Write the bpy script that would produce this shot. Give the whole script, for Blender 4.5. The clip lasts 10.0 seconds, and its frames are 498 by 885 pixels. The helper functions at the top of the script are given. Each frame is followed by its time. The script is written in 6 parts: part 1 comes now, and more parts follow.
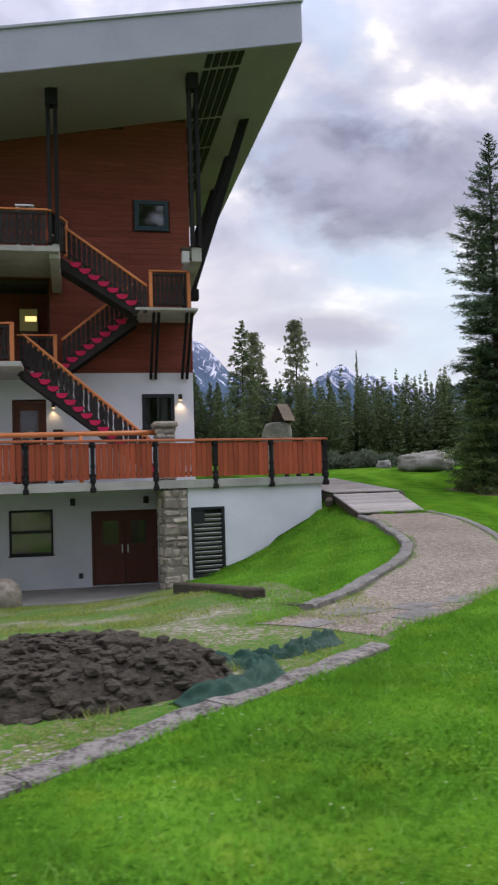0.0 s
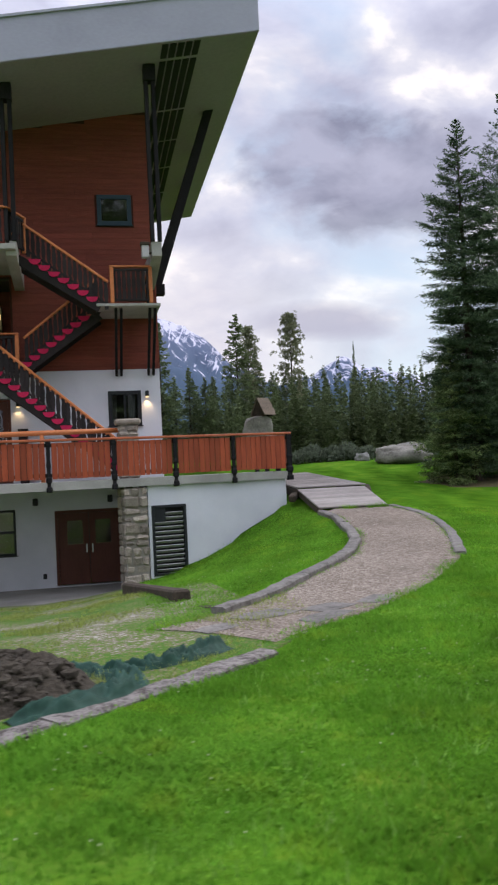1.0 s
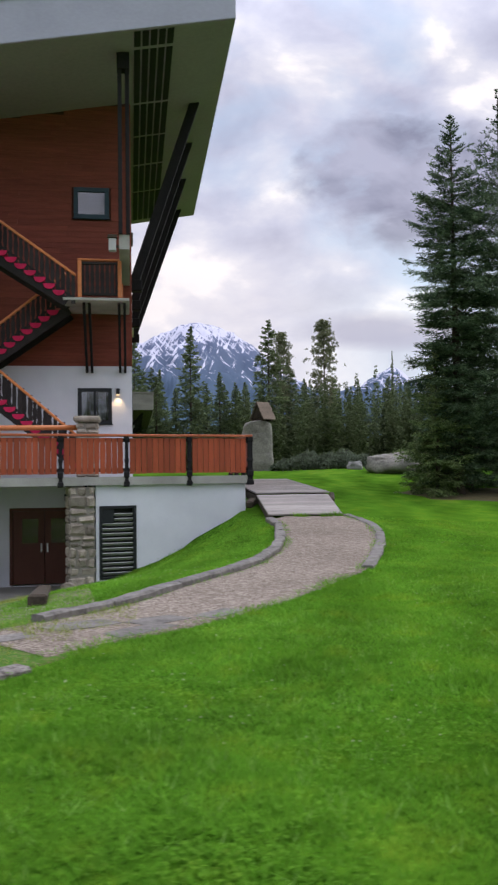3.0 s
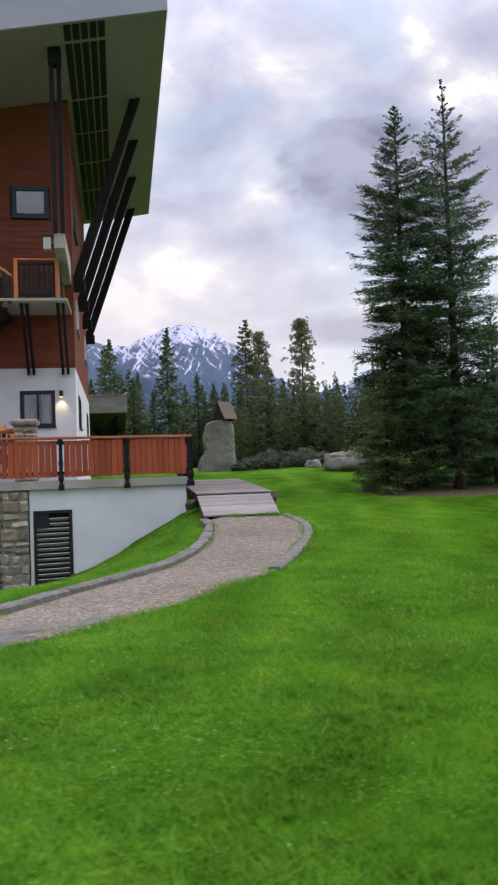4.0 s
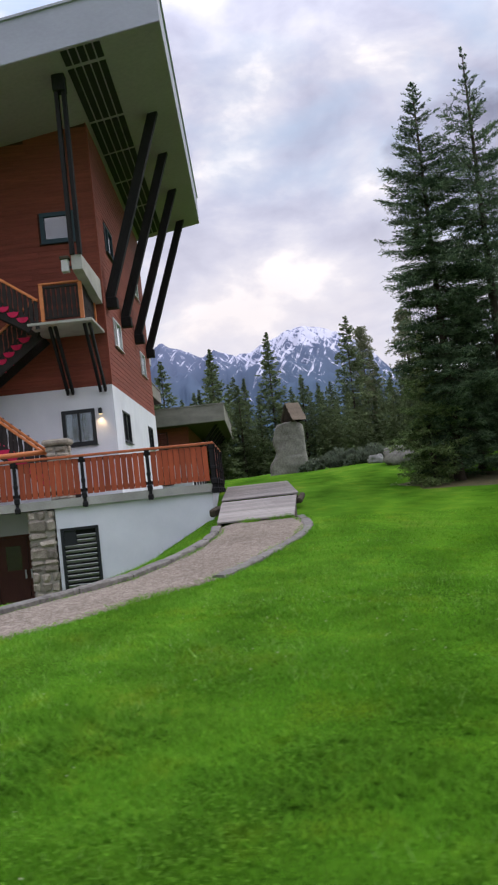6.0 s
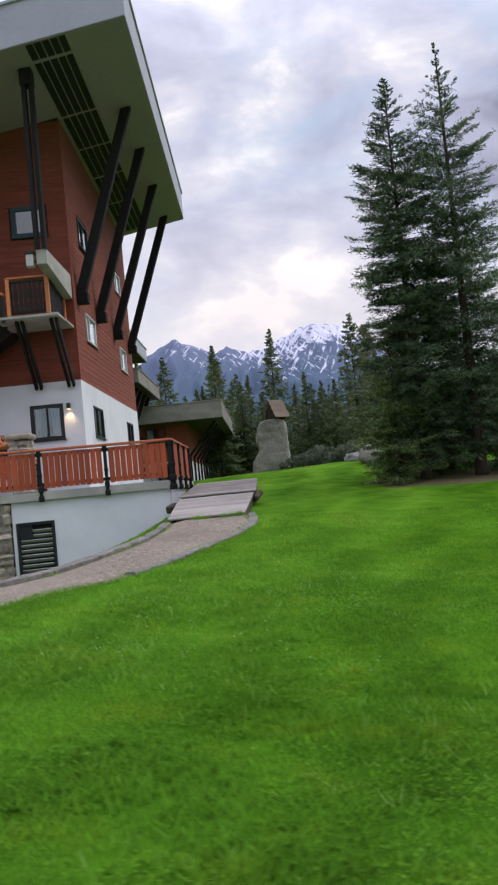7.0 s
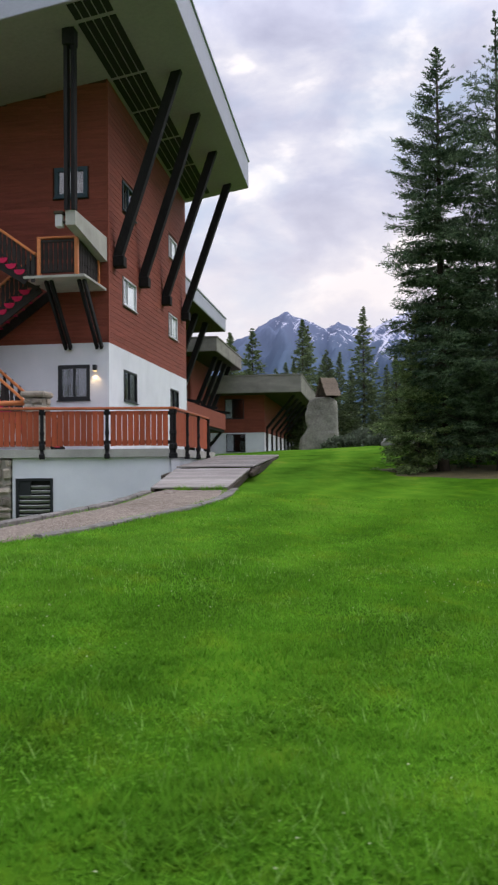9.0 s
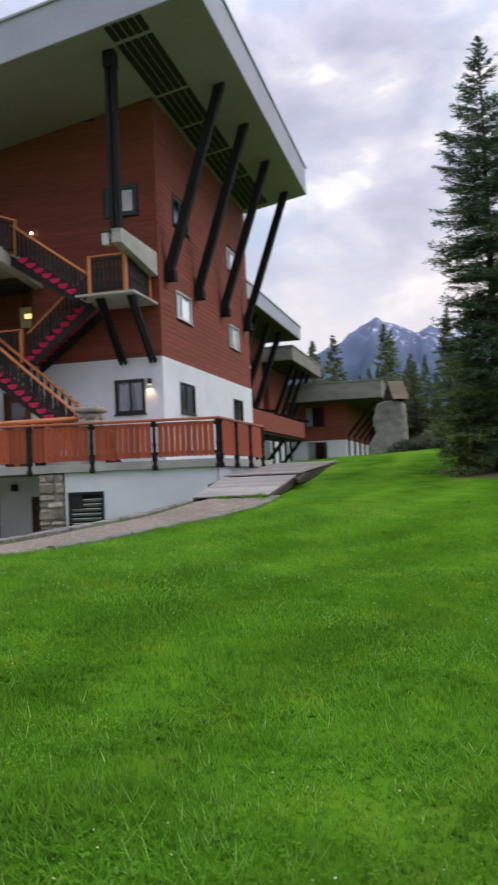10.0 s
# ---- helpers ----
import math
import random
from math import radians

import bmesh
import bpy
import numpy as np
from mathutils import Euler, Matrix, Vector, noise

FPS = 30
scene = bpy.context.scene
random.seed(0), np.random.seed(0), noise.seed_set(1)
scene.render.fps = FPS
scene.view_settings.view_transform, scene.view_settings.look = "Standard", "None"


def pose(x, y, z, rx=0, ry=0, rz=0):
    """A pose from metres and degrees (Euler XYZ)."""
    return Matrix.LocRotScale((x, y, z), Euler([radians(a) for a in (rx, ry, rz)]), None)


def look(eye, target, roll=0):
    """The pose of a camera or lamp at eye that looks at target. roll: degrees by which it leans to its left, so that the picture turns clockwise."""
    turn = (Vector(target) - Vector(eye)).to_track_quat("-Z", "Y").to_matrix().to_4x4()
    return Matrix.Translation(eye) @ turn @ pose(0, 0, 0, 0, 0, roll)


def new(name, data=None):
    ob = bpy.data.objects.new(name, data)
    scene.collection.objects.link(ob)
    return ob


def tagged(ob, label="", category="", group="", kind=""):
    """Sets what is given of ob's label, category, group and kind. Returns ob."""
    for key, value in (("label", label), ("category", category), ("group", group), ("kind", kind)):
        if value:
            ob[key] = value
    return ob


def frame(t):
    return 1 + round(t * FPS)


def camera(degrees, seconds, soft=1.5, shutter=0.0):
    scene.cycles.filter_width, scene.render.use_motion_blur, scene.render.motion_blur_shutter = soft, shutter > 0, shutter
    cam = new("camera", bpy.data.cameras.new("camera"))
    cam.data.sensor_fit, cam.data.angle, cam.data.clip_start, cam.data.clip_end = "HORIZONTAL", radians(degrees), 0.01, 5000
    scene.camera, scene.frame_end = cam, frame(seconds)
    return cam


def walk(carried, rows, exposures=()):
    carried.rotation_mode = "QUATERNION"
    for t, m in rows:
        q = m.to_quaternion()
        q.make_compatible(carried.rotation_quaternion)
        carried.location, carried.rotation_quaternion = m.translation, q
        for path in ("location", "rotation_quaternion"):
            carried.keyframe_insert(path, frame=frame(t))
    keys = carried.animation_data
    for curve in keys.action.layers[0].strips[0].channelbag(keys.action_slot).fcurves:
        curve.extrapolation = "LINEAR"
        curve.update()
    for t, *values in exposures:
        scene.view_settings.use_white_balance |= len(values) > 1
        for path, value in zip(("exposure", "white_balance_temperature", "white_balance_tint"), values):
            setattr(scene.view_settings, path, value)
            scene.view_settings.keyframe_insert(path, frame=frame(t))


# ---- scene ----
cam = camera(33.2, 10.0, 2.2, 0.5)
PATH = [
    (0, (-3.537, -25.95, 0.032), (-3.139, -23.992, 0.114), -1.7),
    (0.5, (-2.976, -25.962, 0.054), (-2.582, -24.002, 0.124), -2.8),
    (1, (-2.397, -25.874, 0.056), (-2.009, -23.913, 0.123), -2.8),
    (1.5, (-1.772, -25.815, 0.028), (-1.444, -23.843, 0.088), -4.3),
    (2, (-1.2, -25.685, -0.008), (-0.911, -23.707, 0.058), -5.1),
    (2.5, (-0.614, -25.51, -0.055), (-0.421, -23.522, 0.029), -4.0),
    (3, (-0.047, -25.347, -0.105), (0.233, -23.369, -0.017), -0.8),
    (3.2, (0.208, -25.248, -0.14), (0.524, -23.275, -0.048), -1.8),
    (4.5, (1.866, -25.074, -0.153), (2.142, -23.095, -0.067), -3.0),
    (5, (2.54, -25.036, -0.199), (2.674, -23.043, -0.096), -6.0),
    (6.5, (4.563, -24.941, -0.331), (4.545, -22.944, -0.216), -5.9),
    (7, (5.215, -24.885, -0.4), (5.186, -22.889, -0.291), -5.6),
    (7.5, (5.872, -24.826, -0.415), (5.875, -22.828, -0.33), -0.4),
    (8, (6.475, -24.725, -0.451), (6.469, -22.726, -0.379), 2.4),
    (8.5, (7.033, -24.539, -0.455), (6.939, -22.542, -0.392), 2.0),
    (9, (7.685, -24.395, -0.492), (7.407, -22.415, -0.432), -0.6),
    (9.5, (8.271, -24.197, -0.531), (7.94, -22.226, -0.461), -2.6),
    (10, (8.815, -24.042, -0.585), (8.317, -22.107, -0.495), -2.5),
]
walk(cam, [(t, look(eye, target, roll)) for t, eye, target, roll in PATH])

# ---- world, sun and exposure ----
scene.view_settings.exposure = 0.0
SUN_AZ, SUN_EL = radians(72), radians(42)
world = bpy.data.worlds.new("world")
scene.world = world
world.use_nodes = True
wn, wl = world.node_tree.nodes, world.node_tree.links
wn.clear()


def wnode(kind, **values):
    n = wn.new(kind)
    for k, v in values.items():
        n.inputs[k].default_value = v
    return n


w_out = wn.new("ShaderNodeOutputWorld")
w_bg = wnode("ShaderNodeBackground", Strength=1.0)
w_sky = wn.new("ShaderNodeTexSky")
w_sky.sky_type, w_sky.sun_disc = "NISHITA", False
w_sky.sun_elevation, w_sky.sun_rotation = SUN_EL, SUN_AZ
w_dim = wn.new("ShaderNodeVectorMath")
w_dim.operation = "SCALE"
w_dim.inputs["Scale"].default_value = 0.14
wl.new(w_sky.outputs[0], w_dim.inputs[0])
w_co = wn.new("ShaderNodeTexCoord")
w_sep = wn.new("ShaderNodeSeparateXYZ")
wl.new(w_co.outputs["Generated"], w_sep.inputs[0])


def wmath(op, a, b=None, c=None, clamp=False):
    n = wn.new("ShaderNodeMath")
    n.operation, n.use_clamp = op, clamp
    for i, v in enumerate((a, b, c)):
        if v is None:
            continue
        if isinstance(v, (int, float)):
            n.inputs[i].default_value = v
        else:
            wl.new(v, n.inputs[i])
    return n.outputs[0]


# clouds: a flat layer seen in perspective, so they flatten towards the horizon
w_den = wmath("ADD", wmath("MAXIMUM", w_sep.outputs[2], 0.0), 0.22)
w_flat = wn.new("ShaderNodeCombineXYZ")
wl.new(wmath("DIVIDE", w_sep.outputs[0], w_den), w_flat.inputs[0])
wl.new(wmath("DIVIDE", w_sep.outputs[1], w_den), w_flat.inputs[1])
CLOUD_SHIFT = (3.35, 1.2, 0.4)
w_map = wn.new("ShaderNodeMapping")
w_map.inputs["Location"].default_value = CLOUD_SHIFT
w_map.inputs["Scale"].default_value = (2.0, 2.0, 3.6)
wl.new(w_co.outputs["Generated"], w_map.inputs[0])


def wnoise(scale, detail, rough, distort=0.0):
    n = wnode("ShaderNodeTexNoise", Scale=scale, Detail=detail, Roughness=rough, Distortion=distort)
    wl.new(w_map.outputs[0], n.inputs["Vector"])
    return n.outputs[0]


def wramp(value, stops):
    n = wn.new("ShaderNodeValToRGB")
    e = n.color_ramp.elements
    while len(e) < len(stops):
        e.new(0.5)
    for el, (p, c) in zip(e, stops):
        el.position, el.color = p, (*c, 1)
    wl.new(value, n.inputs[0])
    return n.outputs[0]


tone = wramp(wnoise(3.6, 9, 0.52, 0.2), [(0.36, (1.12, 1.06, 1.08)), (0.43, (0.82, 0.81, 0.92)), (0.53, (0.65, 0.66, 0.82)), (0.68, (0.49, 0.50, 0.66))])
gap = wramp(wnoise(1.6, 6, 0.5, 0.3), [(0.50, (0, 0, 0)), (0.64, (0.85, 0.85, 0.85))])


def wmix(factor, a, b):
    n = wn.new("ShaderNodeMix")
    n.data_type = "RGBA"
    for socket, v in ((0, factor), (6, a), (7, b)):
        if isinstance(v, tuple):
            n.inputs[socket].default_value = (*v, 1)
        else:
            wl.new(v, n.inputs[socket])
    return n.outputs[2]


clear = wmix(wramp(w_sep.outputs[2], [(0.0, (0.6, 0.6, 0.6)), (1.0, (0.6, 0.6, 0.6))]), w_dim.outputs[0], (0.66, 0.78, 0.98))
w_all = wmix(gap, tone, clear)
# the heavy grey cloud bank over the eastern valley, ragged by noise
w_ahead = wmath("MAXIMUM", w_sep.outputs[1], 0.08)
gx, gz = wmath("DIVIDE", w_sep.outputs[0], w_ahead), wmath("DIVIDE", w_sep.outputs[2], w_ahead)


def bank(cx, cz, rx, rz, ragged):
    ex, ez = wmath("DIVIDE", wmath("SUBTRACT", gx, cx), rx), wmath("DIVIDE", wmath("SUBTRACT", gz, cz), rz)
    r = wmath("ADD", wmath("MULTIPLY", ex, ex), wmath("MULTIPLY", ez, ez))
    edge_n = wmath("MULTIPLY_ADD", wnoise(5.6, 9, 0.56, 0.25), ragged, -0.5 * ragged)
    return wmath("ADD", wmath("SUBTRACT", 1.0, r), edge_n)


w_bankf = wramp(bank(0.395, 0.372, 0.215, 0.095, 2.2), [(0.0, (0, 0, 0)), (0.6, (0.9, 0.9, 0.9))])
w_all = wmix(w_bankf, w_all, wramp(wnoise(4.0, 7, 0.55, 0.3), [(0.35, (0.27, 0.275, 0.39)), (0.62, (0.50, 0.50, 0.65))]))
# pale band near the horizon: rosy over the mountains, clear blue-white to the east
w_band = wmix(wramp(gx, [(0.16, (0, 0, 0)), (0.36, (1, 1, 1))]), (0.92, 0.85, 0.88), (0.86, 0.96, 1.03))
w_hor_f = wramp(gz, [(0.06, (0.85, 0.85, 0.85)), (0.20, (0.66, 0.66, 0.66)), (0.34, (0, 0, 0))])
w_streak = wramp(wnoise(2.6, 8, 0.55, 0.3), [(0.36, (1, 1, 1)), (0.62, (0.5, 0.5, 0.5))])
w_all = wmix(wmath("MULTIPLY", w_hor_f, w_streak), w_all, w_band)
w_lowf = wramp(bank(0.305, 0.182, 0.12, 0.028, 1.3), [(0.0, (0, 0, 0)), (0.9, (0.8, 0.8, 0.8))])
w_all = wmix(w_lowf, w_all, (0.51, 0.50, 0.63))
# an overcast sky grows brighter towards the zenith
w_gain = wmath("MULTIPLY_ADD", wmath("MAXIMUM", wmath("SUBTRACT", w_sep.outputs[2], 0.45), 0.0), 4.4, 1.0)
w_bright = wn.new("ShaderNodeVectorMath")
w_bright.operation = "SCALE"
wl.new(w_all, w_bright.inputs[0])
wl.new(w_gain, w_bright.inputs["Scale"])
wl.new(w_bright.outputs[0], w_bg.inputs[0])
wl.new(w_bg.outputs[0], w_out.inputs[0])

sun = new("sun", bpy.data.lights.new("sun", "SUN"))
sun.data.energy, sun.data.angle, sun.data.color = 1.2, radians(30), (1.0, 0.95, 0.9)
sun.matrix_world = look((40 * math.sin(SUN_AZ), 40 * math.cos(SUN_AZ), 40 * math.tan(SUN_EL)), (0, 0, 0))


# ---- materials ----
def material(name, dark, light, scale=3.0, rough=0.8, bump=0.3, fine=40.0, stretch=(1, 1, 1), metal=0.0, low=0.3, high=0.7,
             jitter=0.0, spec=0.3, emit=0.0, dist=0.02, stain=0.0):
    """Two tones mixed by coarse and fine noise, with fine relief; jitter varies the brightness from piece to piece."""
    m = bpy.data.materials.new(name)
    m.use_nodes = True
    n, l = m.node_tree.nodes, m.node_tree.links
    b = n["Principled BSDF"]
    co = n.new("ShaderNodeTexCoord")
    info = n.new("ShaderNodeObjectInfo")
    shift = n.new("ShaderNodeVectorMath")
    shift.operation = "MULTIPLY_ADD"
    shift.inputs[1].default_value = (17.3, 11.1, 7.7)
    l.new(info.outputs["Random"], shift.inputs[0])
    l.new(co.outputs["Object"], shift.inputs[2])
    mp = n.new("ShaderNodeMapping")
    mp.inputs["Scale"].default_value = stretch
    l.new(shift.outputs[0], mp.inputs[0])
    a = n.new("ShaderNodeTexNoise")
    a.inputs["Scale"].default_value, a.inputs["Detail"].default_value = scale, 5
    f = n.new("ShaderNodeTexNoise")
    f.inputs["Scale"].default_value, f.inputs["Detail"].default_value = fine, 3
    l.new(mp.outputs[0], a.inputs[0])
    l.new(mp.outputs[0], f.inputs[0])
    mixed = n.new("ShaderNodeMath")
    mixed.operation = "MULTIPLY_ADD"
    l.new(f.outputs[0], mixed.inputs[0])
    mixed.inputs[1].default_value = 0.5
    half = n.new("ShaderNodeMath")
    half.operation = "MULTIPLY"
    half.inputs[1].default_value = 0.5
    l.new(a.outputs[0], half.inputs[0])
    l.new(half.outputs[0], mixed.inputs[2])
    ramp = n.new("ShaderNodeValToRGB")
    e = ramp.color_ramp.elements
    e[0].position, e[0].color, e[1].position, e[1].color = low, (*dark, 1), high, (*light, 1)
    l.new(mixed.outputs[0], ramp.inputs[0])
    colour = ramp.outputs[0]
    if jitter:
        hsv = n.new("ShaderNodeHueSaturation")
        rng = n.new("ShaderNodeMapRange")
        rng.inputs["To Min"].default_value, rng.inputs["To Max"].default_value = 1 - jitter, 1 + jitter
        geo = n.new("ShaderNodeNewGeometry")
        add = n.new("ShaderNodeMath")
        add.operation = "ADD"
        l.new(info.outputs["Random"], add.inputs[0])
        l.new(geo.outputs["Random Per Island"], add.inputs[1])
        fr = n.new("ShaderNodeMath")
        fr.operation = "FRACT"
        l.new(add.outputs[0], fr.inputs[0])
        l.new(fr.outputs[0], rng.inputs[0])
        l.new(rng.outputs[0], hsv.inputs["Value"])
        l.new(colour, hsv.inputs["Color"])
        colour = hsv.outputs[0]
    if stain:
        big = n.new("ShaderNodeTexNoise")
        big.inputs["Scale"].default_value, big.inputs["Detail"].default_value = 0.7, 6
        l.new(co.outputs["Object"], big.inputs[0])
        cut = n.new("ShaderNodeMapRange")
        cut.inputs["From Min"].default_value, cut.inputs["From Max"].default_value = 0.45, 0.7
        cut.inputs["To Min"].default_value, cut.inputs["To Max"].default_value = 1.0, 1.0 - stain
        l.new(big.outputs[0], cut.inputs[0])
        dull = n.new("ShaderNodeVectorMath")
        dull.operation = "SCALE"
        l.new(colour, dull.inputs[0])
        l.new(cut.outputs[0], dull.inputs["Scale"])
        colour = dull.outputs[0]
    l.new(colour, b.inputs["Base Color"])
    b.inputs["Roughness"].default_value, b.inputs["Metallic"].default_value = rough, metal
    b.inputs["Specular IOR Level"].default_value = spec
    if bump:
        bp = n.new("ShaderNodeBump")
        bp.inputs["Strength"].default_value, bp.inputs["Distance"].default_value = bump, dist
        l.new(mixed.outputs[0], bp.inputs["Height"])
        l.new(bp.outputs[0], b.inputs["Normal"])
    if emit:
        l.new(colour, b.inputs["Emission Color"])
        b.inputs["Emission Strength"].default_value = emit
    return m


M_SIDING = material("red_brown_siding", (0.14, 0.036, 0.023), (0.275, 0.074, 0.048), 2.2, 0.75, 0.4, 24, (0.5, 0.5, 7), jitter=0.09, spec=0.25)
M_CORE = material("wall_core", (0.05, 0.02, 0.012), (0.09, 0.03, 0.02), 2, 0.9, 0.2)
M_STUCCO = material("white_stucco", (0.62, 0.64, 0.685), (0.74, 0.75, 0.785), 1.6, 0.9, 0.35, 60, stain=0.10)
M_CONCRETE = material("pale_concrete", (0.30, 0.29, 0.26), (0.47, 0.46, 0.42), 1.8, 0.9, 0.35, 45, stain=0.25)
M_BOARD_CONCRETE = material("weathered_concrete", (0.16, 0.15, 0.13), (0.28, 0.265, 0.23), 0.8, 0.9, 0.3, 12, (1, 1, 3), stain=0.3)
M_FASCIA = material("grey_painted_fascia", (0.338, 0.340, 0.405), (0.395, 0.397, 0.468), 0.6, 0.55, 0.05, 8, (1, 1, 2), stain=0.08)
M_SOFFIT = material("olive_soffit", (0.270, 0.232, 0.270), (0.340, 0.295, 0.340), 0.5, 0.8, 0.1, 9)
M_TIMBER = material("black_stained_timber", (0.010, 0.010, 0.011), (0.024, 0.022, 0.022), 3, 0.75, 0.3, 30, (1, 1, 0.3), jitter=0.15, spec=0.12)
M_STAIR = material("dark_brown_boards", (0.018, 0.016, 0.016), (0.042, 0.035, 0.033), 3, 0.75, 0.3, 30, jitter=0.25, spec=0.12)
M_PLANK = material("red_cedar_planks", (0.225, 0.040, 0.015), (0.430, 0.092, 0.034), 2.5, 0.6, 0.3, 30, (5, 5, 0.6), jitter=0.22, spec=0.35)
M_CAP = material("orange_varnished_rail", (0.46, 0.13, 0.035), (0.66, 0.23, 0.075), 3, 0.45, 0.2, 30, (1, 4, 4), jitter=0.1, spec=0.45)
M_TREAD = material("crimson_carpet", (0.38, 0.012, 0.055), (0.58, 0.025, 0.095), 6, 0.95, 0.4, 90, jitter=0.1)
M_STONE = material("field_stone", (0.17, 0.138, 0.105), (0.43, 0.385, 0.315), 5, 0.9, 0.7, 40, jitter=0.42, stain=0.2)
M_MORTAR = material("mortar", (0.20, 0.18, 0.15), (0.30, 0.28, 0.24), 6, 0.95, 0.4)
M_FRAME = material("black_window_frame", (0.014, 0.016, 0.018), (0.022, 0.024, 0.027), 4, 0.4, 0.05)
M_BLUEFRAME = material("slate_window_frame", (0.02, 0.045, 0.06), (0.03, 0.06, 0.08), 4, 0.45, 0.05)
M_METALFRAME = material("silver_window_frame", (0.55, 0.56, 0.57), (0.62, 0.63, 0.64), 4, 0.35, 0.05, metal=0.6)
M_DOOR = material("brown_door", (0.085, 0.030, 0.018), (0.125, 0.045, 0.028), 2, 0.55, 0.15, 20, (3, 3, 0.5))
M_DECKCAP = material("red_brown_deck_cap", (0.30, 0.070, 0.024), (0.48, 0.135, 0.052), 3, 0.5, 0.2, 30, (1, 4, 4), jitter=0.1, spec=0.4)
# white of drawn curtains, and of panels painting sky reflected in panes
M_CURTAIN_SKY = material("white_curtain_and_sky_glare", (0.78, 0.80, 0.80), (0.84, 0.86, 0.86), 3, 0.8, 0.1, 30, (1, 1, 6))
M_CURTAIN = material("pale_curtain", (0.20, 0.20, 0.19), (0.30, 0.30, 0.28), 3, 0.95, 0.3, 20, (8, 8, 0.4))
# the dimness of the rooms is put into this dark colour
M_INSIDE = material("painted_room_dimness", (0.05, 0.045, 0.04), (0.09, 0.08, 0.07), 1, 0.9, 0)
M_LOUVRE = material("louvre_slats", (0.30, 0.30, 0.29), (0.40, 0.40, 0.39), 3, 0.5, 0.1)
M_OPENING_SHADE = material("painted_opening_shade", (0.010, 0.011, 0.010), (0.018, 0.019, 0.017), 3, 0.8, 0)
M_BOX = material("grey_metal_box", (0.42, 0.41, 0.40), (0.52, 0.51, 0.50), 3, 0.5, 0.05)
M_WOODGREY = material("weathered_boardwalk", (0.23, 0.205, 0.185), (0.41, 0.375, 0.345), 2.5, 0.85, 0.5, 24, (0.6, 5, 5), jitter=0.18, stain=0.2)
M_KERB = material("weathered_timber_kerb", (0.075, 0.068, 0.060), (0.24, 0.225, 0.205), 5, 0.9, 0.8, 22, jitter=0.2, stain=0.35)
M_EDGING = material("flaking_grey_timber", (0.060, 0.050, 0.044), (0.225, 0.205, 0.188), 9, 0.9, 0.9, 38, low=0.40, high=0.56, jitter=0.12)
M_OLDLOG = material("dark_old_timber", (0.022, 0.017, 0.012), (0.078, 0.060, 0.042), 4, 0.9, 0.6, 24, jitter=0.2)
M_SOIL = material("dark_soil", (0.024, 0.020, 0.014), (0.080, 0.067, 0.050), 5, 1.0, 0.9, 30, dist=0.05)
M_TARP = material("green_tarpaulin", (0.007, 0.030, 0.020), (0.030, 0.082, 0.058), 3, 0.6, 0.3, 14, spec=0.18)
M_BOULDER = material("grey_boulder", (0.125, 0.119, 0.100), (0.345, 0.330, 0.285), 1.6, 0.9, 0.4, 14, dist=0.05, stain=0.35)
M_BARK = material("bark", (0.028, 0.020, 0.015), (0.072, 0.054, 0.040), 6, 0.95, 0.8, 30, (1, 1, 0.25))
M_NEEDLES = material("fallen_needles", (0.050, 0.048, 0.018), (0.125, 0.100, 0.042), 3, 1.0, 0.6, 40)
M_SHINGLE = material("grey_shingle", (0.095, 0.074, 0.056), (0.230, 0.180, 0.135), 4, 0.9, 0.5, 20, (4, 4, 1), jitter=0.15)
M_PATIO = material("patio_concrete", (0.27, 0.255, 0.235), (0.41, 0.395, 0.365), 1.3, 0.9, 0.3, 35, stain=0.3)


def foliage(name, dark, light, rough=0.65, jitter=0.35, scale=1.2, thin=0.45, low=0.3, high=0.7):
    """Leaves and needles: part of the light passes through them."""
    m = material(name, dark, light, scale, rough, 0.0, 14, jitter=jitter, spec=0.05, low=low, high=high)
    n, l = m.node_tree.nodes, m.node_tree.links
    b, out = n["Principled BSDF"], n["Material Output"]
    t = n.new("ShaderNodeBsdfTranslucent")
    l.new(b.inputs["Base Color"].links[0].from_socket, t.inputs[0])
    x = n.new("ShaderNodeMixShader")
    x.inputs[0].default_value = thin
    l.new(b.outputs[0], x.inputs[1])
    l.new(t.outputs[0], x.inputs[2])
    l.new(x.outputs[0], out.inputs[0])
    return m


M_SPRUCE = foliage("spruce_needles", (0.028, 0.054, 0.030), (0.158, 0.224, 0.120), jitter=0.45, scale=2.4, thin=0.5, low=0.41, high=0.60)
M_YOUNG = foliage("young_spruce_needles", (0.060, 0.100, 0.038), (0.255, 0.330, 0.130), jitter=0.45, scale=2.4, thin=0.5, low=0.41, high=0.60)
# lighter than the near needles: distance haze is mixed into this colour
M_SPRUCE_FAR = foliage("hazy_far_needles", (0.075, 0.105, 0.050), (0.200, 0.245, 0.115), jitter=0.45, scale=0.16)
M_PINE = foliage("pine_needles", (0.135, 0.150, 0.090), (0.285, 0.300, 0.175), jitter=0.4, scale=0.5)
M_SHRUB = foliage("grey_green_shrub", (0.075, 0.10, 0.065), (0.17, 0.20, 0.14), jitter=0.4)
M_BLADE = foliage("grass_blades", (0.085, 0.230, 0.018), (0.175, 0.365, 0.040), 0.75, 0.20, 0.9, 0.5)
M_WEED = foliage("dry_grass", (0.16, 0.22, 0.045), (0.32, 0.36, 0.10), 0.6, 0.3, 1.2, 0.5)
